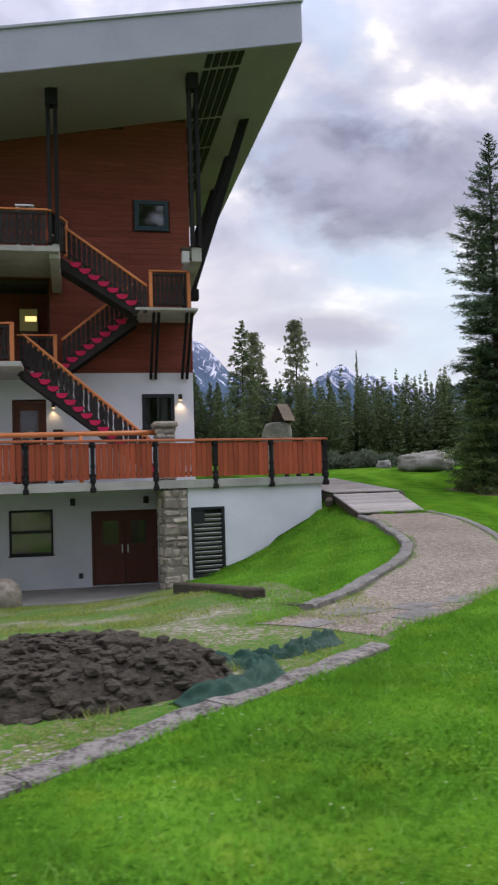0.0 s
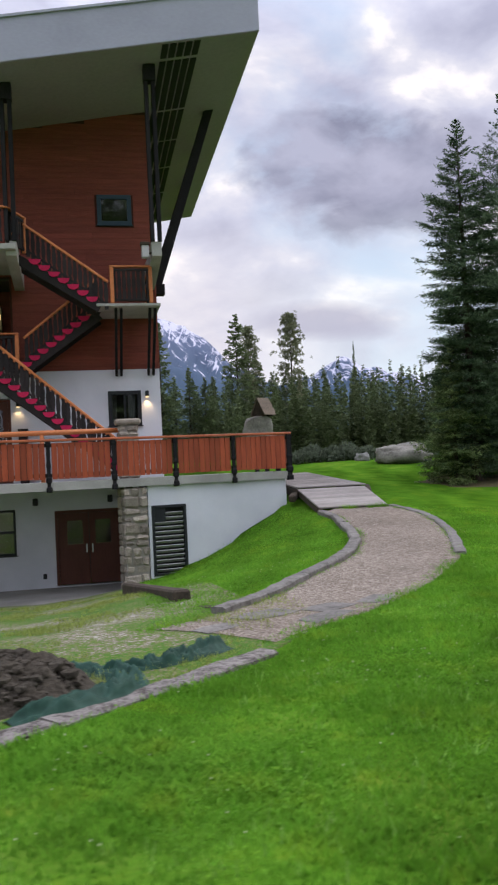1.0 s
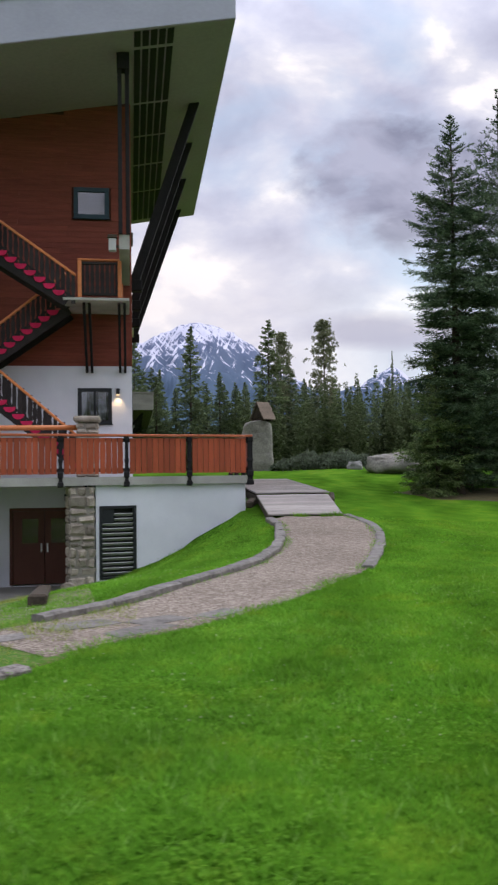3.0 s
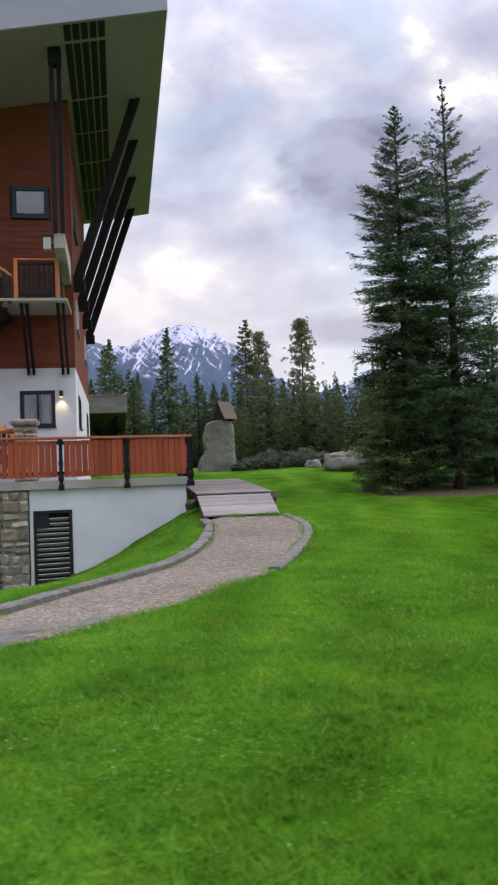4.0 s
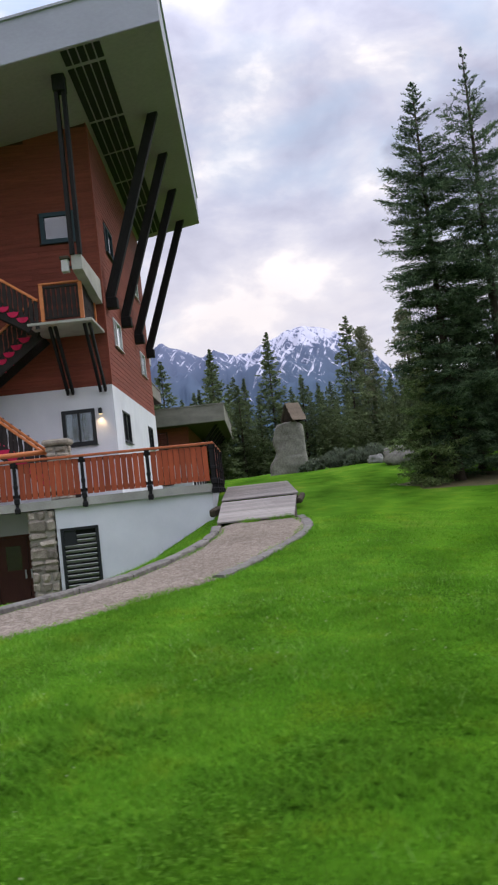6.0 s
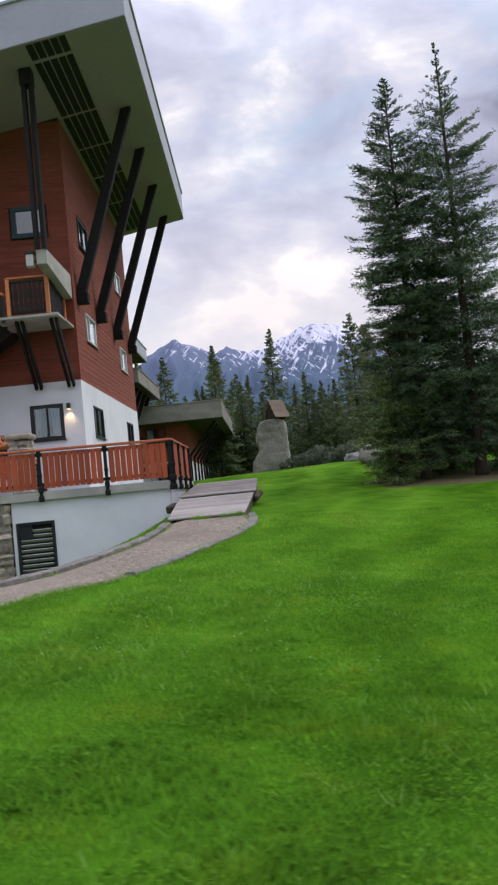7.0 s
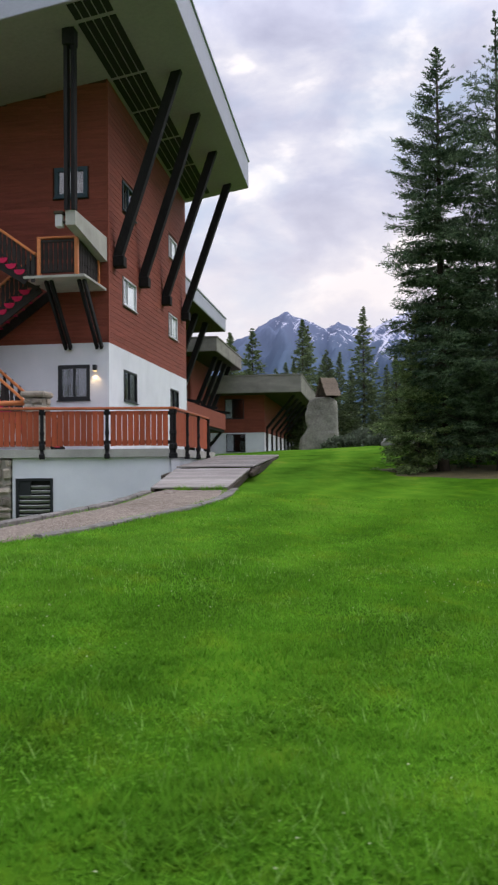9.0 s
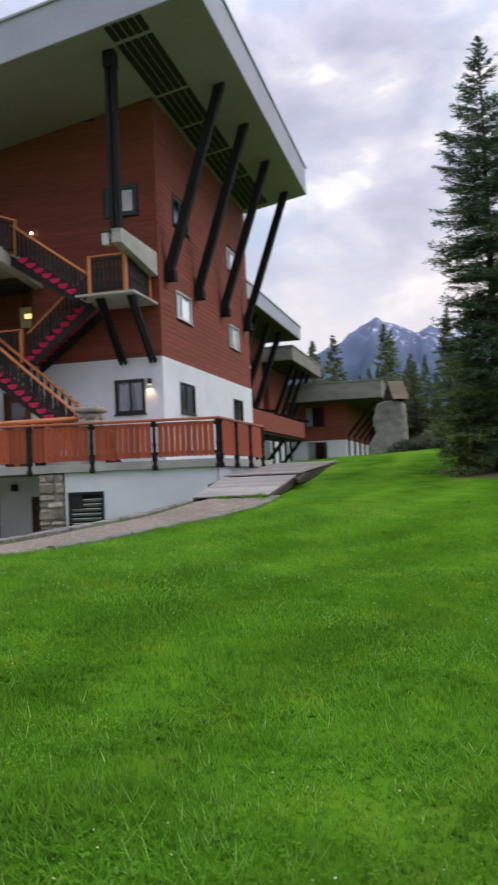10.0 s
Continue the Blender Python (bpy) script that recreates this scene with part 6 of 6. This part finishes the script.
def tree(name, x, y, h, crown, mat, trunk_r, label, z=None, lean=(0, 0), boughs=True):
    V, T, limbs = crown
    z = float(height(x, y)) - 0.05 if z is None else z
    t = thing(name, (x, y, z), label, "tree")
    pts = [(x + lean[0] * s * s, y + lean[1] * s * s, z + h * s) for s in (0, 0.03, 0.25, 0.5, 0.75, 0.985)]
    tr = part("trunk", tube(pts, [trunk_r * 1.35, trunk_r, trunk_r * 0.8, trunk_r * 0.55, trunk_r * 0.3, 0.015], 10), M_BARK, t, "brown bark", True)
    if boughs:
        # boughs as thin three-sided limbs
        bv, bf = [], []
        for a, b, L in limbs:
            d = (b - a) / (np.linalg.norm(b - a) + 1e-6)
            s = np.array([-d[1], d[0], 0]) * (0.010 + 0.008 * L)
            u = np.array([0, 0, 1.0]) * (0.010 + 0.008 * L)
            root = np.array([a[0] * 0.05, a[1] * 0.05, a[2]])
            i = len(bv)
            bv += [root + s, root - s, root + u, b]
            bf += [(i, i + 1, i + 3), (i + 1, i + 2, i + 3), (i + 2, i, i + 3)]
        bo = tagged(new("bough_wood", raw_mesh("bough_wood", bv, bf, M_BARK)), kind="stuff")
        bo.parent = t
    cr = tagged(new("crown", raw_mesh("crown", V, T, mat)), "layered dark green needle sprays")
    cr.parent = t
    return t


REACH_FULL = [(0.05, 1.05), (0.15, 1.25), (0.32, 1.40), (0.43, 1.58), (0.56, 1.36), (0.62, 1.28), (0.75, 1.02), (0.80, 0.76), (0.91, 0.42), (0.97, 0.18), (1.0, 0.05)]
REACH_OPEN = [(0.05, 1.45), (0.20, 1.75), (0.40, 1.82), (0.54, 1.62), (0.64, 1.26), (0.74, 1.02), (0.82, 0.68), (0.885, 0.36), (0.925, 0.17), (0.96, 0.10), (1.0, 0.04)]
REACH_YOUNG = [(0.05, 1.05), (0.25, 1.10), (0.5, 0.85), (0.75, 0.45), (0.92, 0.16), (1.0, 0.05)]


def scaled(profile, k):
    return [(a, b * k) for a, b in profile]


tree("spruce_tree", 9.75, -1.25, 11.65, fan_crown(1, 11.65, 0.85, scaled(REACH_FULL, 1.02), 61, 11, 40, 12, 0.02, 0.11, 0.125, 0.0110, 0.30), M_SPRUCE, 0.15, "tall blue-green spruce on the lawn with boughs to the ground")
tree("spruce_tree", 11.35, -1.15, 12.60, fan_crown(2, 12.60, 0.9, scaled(REACH_OPEN, 1.02), 61, 10, 42, 12, 0.20, 0.14, 0.125, 0.0110, 0.50), M_SPRUCE, 0.17, "tall open spruce with a long leader and gaps between boughs")
tree("spruce_tree", 12.95, -0.35, 5.4, fan_crown(3, 5.4, 0.5, scaled(REACH_YOUNG, 1.45), 26, 11, 32, 10, 0.0, 0.06, 0.13, 0.013), M_SPRUCE, 0.13, "smaller spruce growing close beside the others")
tree("spruce_tree", 9.05, -1.35, 4.3, fan_crown(5, 4.3, 0.42, scaled(REACH_YOUNG, 1.05), 24, 11, 32, 10, 0.02, 0.05, 0.12, 0.012), M_YOUNG, 0.08, "young bright green spruce tucked against a tall one")
tree("spruce_tree", 11.0, 0.9, 6.5, fan_crown(4, 6.5, 0.4, scaled(REACH_YOUNG, 1.55), 28, 11, 30, 9, 0.0, 0.05, 0.14, 0.015), M_SPRUCE, 0.11, "young dense spruce in the shade of the tall ones")

REACH_FAR = [(0.03, 2.3), (0.2, 2.2), (0.45, 1.75), (0.7, 1.1), (0.88, 0.5), (1.0, 0.08)]
FAR_KINDS = [fan_crown(20 + k, 15.0, 0.8, scaled(REACH_FAR, 0.80 + 0.12 * k), 50, 7, 12, 5, -0.05, 0.03, 0.40, 0.060, 0.14, 0.1) for k in range(3)]
PINE_KIND = tuft_crown(31, 18.0, 4.6, 2.35, 190, 6, 24, 0.30, 0.026)
for x, y, h, k, pine in ((7.5, 80, 18.0, 0, 0), (26.5, 87, 20.0, 1, 1), (18.2, 84, 19.6, 2, 0), (20.6, 88, 18.4, 1, 1), (22.0, 90, 15.5, 2, 0), (24.5, 91, 12.5, 1, 0), (28.6, 91, 12.0, 2, 0), (0.4, 74, 15.9, 0, 0), (-5.6, 74, 15.8, 1, 0),
                         (12.6, 88, 11.5, 2, 0), (10.6, 92, 12.0, 1, 0), (3.2, 82, 12.0, 2, 0), (-2.6, 84, 12.6, 0, 0), (-9.5, 82, 16.5, 2, 0), (16.4, 94, 12.5, 0, 0), (49.5, 128, 22.3, 0, 2), (-11.7, 95, 18.9, 0, 0), (-8.8, 95, 14.7, 1, 0), (-5.1, 95, 13.2, 2, 0), (-2.5, 95, 14.2, 0, 0), (-0.5, 95, 18.5, 1, 0), (1.8, 95, 13.9, 2, 0), (4.1, 95, 14.5, 0, 0), (2.7, 84, 13.4, 2, 0), (11.6, 84, 12.6, 2, 0), (-3.1, 84, 11.3, 1, 0), (5.8, 84, 10.7, 0, 0), (13.7, 84, 11.3, 1, 0)):
    base = PINE_KIND if pine == 1 else FAR_KINDS[k]
    s = h / (18.0 if pine == 1 else 15.0)
    wide = s * (0.30 if pine == 2 else 1.0 if pine == 1 else 1.22)
    turn = random.Random(int(x * 10)).uniform(0, 6.28)
    c, sn = math.cos(turn), math.sin(turn)
    V = base[0] @ np.array([[c, sn, 0], [-sn, c, 0], [0, 0, 1]]) * np.array([wide, wide, s])
    lb = ("tall pine with a bare lower trunk and an open crown" if pine == 1 else "thin half-bare spire of a dead conifer above the forest" if pine == 2 else "dark green conifer behind the lodge")
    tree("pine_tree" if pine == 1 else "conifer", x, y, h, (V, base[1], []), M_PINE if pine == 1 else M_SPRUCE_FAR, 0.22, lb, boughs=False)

# the forest wall: one mesh of many conifers
rs = np.random.RandomState(77)
cheap = [needle_tree(70 + k, 13.0, 1.5 + 0.3 * k, 0.2, 20, 6, 1, 0.25, 0.06, 0.0, 0.3, 0.95, 0.24, 1.0) for k in range(2)]
finer = [needle_tree(60 + k, 13.0, 1.25 + 0.3 * k, 0.3, 26, 6, 3, 0.25, 0.06, 0.0, 0.30, 0.70, 0.27, 0.9) for k in range(3)]
FV, FT, count = [], [], 0
for k in range(700):
    behind, front = k >= 600, 200 <= k < 600
    if behind:
        # unseen trees added behind the camera, cutting low light on the lodge front
        a, r = radians(rs.uniform(95, 275)), rs.uniform(42, 78)
        # a tall clump of them is added to darken the upper window's reflection
        if k % 3 == 0:
            a, r = radians(rs.uniform(166, 183)), rs.uniform(40, 52)
    else:
        a, r = radians(rs.uniform(-20, 40)), rs.uniform(112, 155)
    if front:
        a, r = radians(rs.uniform(6, 35)), rs.uniform(97, 122)
    x, y = 2 + r * math.sin(a), -24 + r * math.cos(a)
    if not behind and x < 3.5 and y < 92:
        # keep clear of the wing
        r += 26
        x, y = 2 + r * math.sin(a), -24 + r * math.cos(a)
    V, T, _ = finer[rs.randint(3)] if front else cheap[rs.randint(2)]
    tall = behind and radians(166) < a < radians(186)
    h = rs.uniform(2.3, 2.9) if tall else rs.uniform(0.75, 1.1) if behind else (r * math.tan(radians(rs.triangular(4.0, 5.6, 7.3) if a > radians(13) else rs.triangular(3.4, 4.9, 6.8))) - 1.0) / 13
    t = rs.uniform(0, 6.28)
    R = np.array([[math.cos(t), math.sin(t), 0], [-math.sin(t), math.cos(t), 0], [0, 0, 1]])
    FV.append(V @ R * np.array([h * rs.uniform(0.8, 1.2)] * 2 + [h]) + np.array([x, y, float(height(x, y)) - 0.2]))
    FT.append(T + count)
    count += len(V)
tagged(new("forest", raw_mesh("forest", np.concatenate(FV), np.concatenate(FT), M_SPRUCE_FAR)), "dense dark conifer forest closing the valley floor, with unseen trees added behind the lawn", "forest", kind="stuff")


# ---- shrubs ----
def shrub(x, y, rx, ry, h, seed, mat=M_SHRUB, label="low grey-green shrub at the edge of the lawn"):
    rs = np.random.RandomState(seed)
    n = 1500
    a, q = rs.uniform(0, 6.283, n), rs.uniform(0, 1, n) ** 0.5
    px, py = rx * q * np.cos(a), ry * q * np.sin(a)
    lobes = 0.75 + 0.25 * np.sin(px * 4.1 + seed) * np.cos(py * 3.7 + seed)
    pz = h * np.sqrt(np.clip(1 - q ** 2, 0.02, 1)) * lobes * rs.uniform(0.5, 1.0, n)
    C = np.stack([px, py, pz], 1)
    d = rs.normal(0, 1, (n, 3)) + np.array([0, 0, 0.6])
    d /= np.linalg.norm(d, axis=1)[:, None]
    s = rs.uniform(0.05, 0.11, n)[:, None]
    w = np.cross(d, rs.normal(0, 1, (n, 3)))
    w /= np.linalg.norm(w, axis=1)[:, None]
    V = np.concatenate([C, C + d * s + w * s * 0.45, C + d * s * 2, C + d * s - w * s * 0.45])
    i = np.arange(n)
    F = np.stack([i, i + n, i + 2 * n, i + 3 * n], 1)
    z = float(height(x, y))
    sh = thing("shrub", (x, y, z), label, "shrub", group="shrubs at the lawn's edge")
    lv = new("leaves", raw_mesh("leaves", V, F, mat))
    lv.parent = sh
    st = new("stems", raw_mesh("stems", [(0.02, 0, -0.1), (-0.02, 0.02, -0.1), (0, -0.02, -0.1), (rx * 0.5, 0, h * 0.7), (-rx * 0.5, ry * 0.3, h * 0.7), (0, -ry * 0.4, h * 0.7)], [(0, 1, 3), (1, 2, 4), (2, 0, 5)], M_BARK))
    st.parent = sh


for k, (x, y, rx, h) in enumerate([(6.9, 8.4, 0.8, 0.62), (7.7, 8.2, 0.7, 0.66), (8.3, 7.4, 0.75, 0.60), (9.0, 7.6, 0.7, 0.7), (7.3, 10.0, 1.0, 0.8), (8.9, 9.6, 1.1, 0.85), (10.9, 6.4, 0.9, 0.7), (6.4, 9.9, 0.5, 0.5), (12.4, 7.5, 1.2, 0.9)]):
    shrub(x, y, rx, rx * 0.7, h, 100 + k)

# ---- grass, weeds and clover ----
def in_path(x, y):
    """True on the gravel path or the forecourt."""
    def side(line, px, py):
        d = np.full(px.shape, 1e9)
        s = np.zeros(px.shape)
        for (ax, ay), (bx, by) in zip(line[:-1], line[1:]):
            t = np.clip(((px - ax) * (bx - ax) + (py - ay) * (by - ay)) / ((bx - ax) ** 2 + (by - ay) ** 2 + 1e-9), 0, 1)
            q = np.hypot(px - ax - t * (bx - ax), py - ay - t * (by - ay))
            near = q < d
            d = np.where(near, q, d)
            s = np.where(near, (bx - ax) * (py - ay) - (by - ay) * (px - ax), s)
        return np.where(s > 0, d, -d)
    so, si = side(np.concatenate([edge[::3], outer[outer[:, 1] > -17.75][1::3]]), x, y), side(inner[::3], x, y)
    bank = (si > 0.08) & (x > -1.45 + 0.02 * (y + 9)) & (y < deck_edge(x) - 0.02)
    return (so > 0.05) & ~bank


def blades(name, n, area, hmin, hmax, mat, label, keep, seed, wide=0.007, tuft=5, dense=None, spread=0.022):
    rs = np.random.RandomState(seed)
    x, y = rs.uniform(area[0], area[2], n), rs.uniform(area[1], area[3], n)
    ok = keep(x, y)
    if dense is not None:
        ok &= rs.uniform(0, 1, n) < dense(x, y)
    x, y = x[ok], y[ok]
    z = height(x, y)
    lean = 0.5 + 0.9 * np.abs(np.sin(x * 1.7 + np.sin(y * 1.1) * 2) * np.cos(y * 1.3 + x * 0.4))
    Vs, count = [], len(x)
    for k in range(tuft):
        a = rs.uniform(0, 6.283, count)
        h = rs.uniform(hmin, hmax, count) * (0.65 + 0.5 * np.abs(np.sin(x * 0.9 + 1.3 * y)))
        ox, oy = rs.normal(0, spread, (2, count))
        b = rs.uniform(0.5, 1.5, count) * h * lean
        w = wide * rs.uniform(0.7, 1.4, count)
        r = np.stack([x + ox, y + oy, z - 0.005], 1)
        sd = np.stack([-np.sin(a) * w, np.cos(a) * w, a * 0], 1)
        tip = r + np.stack([np.cos(a) * b, np.sin(a) * b, h], 1)
        Vs.append(np.concatenate([r - sd, r + sd, tip]))
    V = np.concatenate(Vs)
    i = np.arange(count)
    T = np.concatenate([np.stack([i, i + count, i + 2 * count], 1) + 3 * count * k for k in range(tuft)])
    return tagged(new(name, raw_mesh(name, V, T, mat)), label, "grass", kind="stuff")


def off_timber(x, y):
    """False on top of the sunken edging timbers."""
    e = np.full(np.shape(x), 9.0)
    for px, py in edge[:86]:
        e = np.minimum(e, np.hypot(x - px, y - py))
    return e > 0.125


lawn_only = lambda x, y: ~in_path(x, y) & off_timber(x, y) & (y < deck_edge(x) - 0.05)
near_first = lambda x, y: np.clip(1.25 - (y + 23) / 14, 0.18, 1) * np.clip((y + 27.5) / 4.5, 0, 1)
blades("grass", 150000, (-5.5, -27.5, 13.5, -7.0), 0.022, 0.056, M_BLADE, "short bright green mown grass", lawn_only, 5, 0.0055, 6, near_first, 0.07)
blades("grass", 14000, (-2.5, -16.5, 5.5, -4.8), 0.025, 0.065, M_BLADE, "longer grass on the bank", lambda x, y: ~in_path(x, y) & off_timber(x, y) & (y < deck_edge(x) - 0.03) & (x < 3.0), 6, 0.006, 6, None, 0.06)
blades("weeds", 22000, (-6.0, -21.5, 0.0, -6.0), 0.025, 0.09, M_WEED, "thin yellow-green weeds in the gravel", lambda x, y: in_path(x, y) & off_timber(x, y) & (np.sin(x * 1.9 + 0.6 * y) * np.cos(y * 1.2 - x) + 0.4 * np.sin(x * 6.1) * np.sin(y * 5.3) > 0.08), 7, 0.006, 4)
line_pts = np.concatenate([edge, outer, inner])


def along_edges(x, y):
    d = np.full(x.shape, 9.0)
    for px, py in line_pts:
        d = np.minimum(d, np.hypot(x - px, y - py))
    e = np.full(x.shape, 9.0)
    for px, py in edge[:86]:
        e = np.minimum(e, np.hypot(x - px, y - py))
    return (d < 0.19) & (e > 0.13)


blades("edge_grass", 60000, (-5.5, -22.5, 6.0, -6.5), 0.03, 0.075, M_BLADE, "uncut grass along the timber edging", along_edges, 8, 0.006, 4)
blades("grass_tips", 5200, (-4.5, -23.2, 12.5, -14.0), 0.04, 0.095, M_TIP, "scattered paler taller grass stems on the lawn", lawn_only, 17, 0.0042, 3, lambda x, y: np.clip(0.5 + 0.8 * np.sin(x * 0.9 + 0.4 * y) * np.sin(y * 1.3), 0, 1))
# coarse tufts that the mower left standing, in uneven patches
tufty = lambda x, y: np.clip(0.15 + 1.1 * np.sin(x * 2.7 + 1.3 * np.sin(y * 1.9)) * np.sin(y * 3.1 + 0.9 * np.sin(x * 1.3)), 0, 1) * np.clip(1.4 - (y + 23) / 6, 0, 1)
blades("grass_tufts", 34000, (-4.5, -23.2, 12.5, -15.0), 0.035, 0.085, M_BLADE, "coarse tufts of longer grass in the lawn", lawn_only, 19, 0.0085, 6, tufty, 0.028)
rs = np.random.RandomState(12)
n = 2600
x, y = rs.uniform(-5, 12, n), rs.uniform(-23, -11, n)
ok = lawn_only(x, y) & (np.sin(x * 0.8 + 1) * np.sin(y * 0.9 + x * 0.3) + rs.normal(0, 0.35, n) > 0.35)
x, y = x[ok], y[ok]
z = height(x, y) + rs.uniform(0.035, 0.07, len(x))
k = len(x)
s = rs.uniform(0.004, 0.0075, k)
C = np.stack([x, y, z], 1)
V = np.concatenate([C + np.stack([dx * s, dy * s, dz * s], 1) for dx, dy, dz in ((1, 0, 0), (-1, 0, 0), (0, 1, 0), (0, -1, 0), (0, 0, 1.0), (0, 0, -1.0))])
i = np.arange(k)
T = np.concatenate([np.stack([i + a * k, i + b * k, i + c * k], 1) for a, b, c in ((0, 2, 4), (2, 1, 4), (1, 3, 4), (3, 0, 4), (2, 0, 5), (1, 2, 5), (3, 1, 5), (0, 3, 5))])
tagged(new("clover_flowers", raw_mesh("clover_flowers", V, T, M_FLOWER)), "tiny white clover flowers scattered over the lawn", "flowers", kind="stuff")

blades("weeds", 260, (2.95, -6.85, 4.9, -6.66), 0.04, 0.15, M_BLADE, "weeds sprouting along the foot of the ramp", lambda x, y: np.sin(x * 7.3) + np.sin(x * 3.1 + 1) > 0.3, 31, 0.007, 4)

# clover: small round leaflets in patches just above the turf
rs = np.random.RandomState(63)
n = 190000
x, y = rs.uniform(-5, 12.5, n), rs.uniform(-23.2, -12, n)
patch = np.sin(x * 1.9 + 0.7 * y + 1.2 * np.sin(y * 1.1)) * np.sin(y * 2.3 - 0.8 * x) + 0.5 * np.sin(x * 5.1 + 2 * y) * np.sin(y * 4.7)
ok = lawn_only(x, y) & (patch + rs.normal(0, 0.30, n) > 0.30) & (rs.uniform(0, 1, n) < np.clip(1.3 - (y + 23) / 9, 0.2, 1))
x, y = x[ok], y[ok]
k = len(x)
C = np.stack([x, y, height(x, y) + rs.uniform(0.025, 0.06, k)], 1)
a, s = rs.uniform(0, 6.283, k), rs.uniform(0.007, 0.014, k)
e1 = np.stack([np.cos(a) * s, np.sin(a) * s, rs.uniform(-0.4, 0.4, k) * s], 1)
e2 = np.stack([-np.sin(a) * s, np.cos(a) * s, rs.uniform(-0.4, 0.4, k) * s], 1)
V = np.concatenate([C - e1, C - e2, C + e1, C + e2])
i = np.arange(k)
tagged(new("clover_leaves", raw_mesh("clover_leaves", V, np.stack([i, i + k, i + 2 * k, i + 3 * k], 1), M_CLOVER)), "patches of low clover leaves in the turf", "clover", kind="stuff")

# broken grey slabs across the foot of the path
rng = random.Random(41)
for k, (x, y, w, d) in enumerate([(-0.55, -16.95, 0.75, 0.42), (0.22, -16.80, 0.62, 0.40), (0.02, -17.32, 0.70, 0.34), (0.86, -16.55, 0.55, 0.36), (-1.15, -17.5, 0.5, 0.3)]):
    m = pose(x, y, 0, 0, 0, rng.uniform(20, 48))
    pts = [m @ Vector((sx * w / 2 * rng.uniform(0.8, 1.1), sy * d / 2 * rng.uniform(0.8, 1.1), 0)) for sx, sy in ((-1, -1), (0.1, -1.1), (1, -0.8), (1, 0.9), (-0.2, 1.05), (-1, 0.8))]
    z = float(height(x, y))
    alone("paving_slab", prism([(p.x, p.y) for p in pts], z - 0.05, lambda px, py: float(height(px, py)) + 0.03), M_KERB, "broken grey paving slab sunk in the gravel", "paving", group="broken slabs")
# bed of fallen needles under the spruces
a = np.linspace(0, 2 * math.pi, 48, endpoint=False)
V, F = [], []
for ring, q in enumerate(np.linspace(0, 1, 7)):
    for t in a:
        r = q * (1 + 0.10 * math.sin(3 * t + 1) + 0.06 * math.sin(7 * t))
        x, y = 10.75 + 2.75 * r * math.cos(t), -1.25 + 1.75 * r * math.sin(t)
        V.append((x, y, float(height(x, y)) + 0.03 - 0.028 * q))
F = [(r * 48 + i, r * 48 + (i + 1) % 48, (r + 1) * 48 + (i + 1) % 48, (r + 1) * 48 + i) for r in range(6) for i in range(48)]
tagged(new("needle_bed", raw_mesh("needle_bed", V, F, M_NEEDLES, True)), "brown bed of fallen needles under the spruces", "ground litter", kind="structure")

# ---- siding boards, last ----
side_boards(-6.4, -0.03, front_holes, front_wood, lambda a, z: pose(a, 0.03, z), lambda u: soffit(u, 0))
side_boards(0.0, BACK, side_holes, side_wood, lambda a, z: Matrix.Translation((-0.03, a, z)) @ Matrix(((0, -1, 0, 0), (1, 0, 0, 0), (0, 0, 1, 0), (0, 0, 0, 1))), lambda u: soffit(0, u))
part("corner_board", solid((-0.035, -0.005, WOOD_Z), (0.012, 0.05, 11.4), 0.004), M_SIDING, lodge, "red-brown corner board")
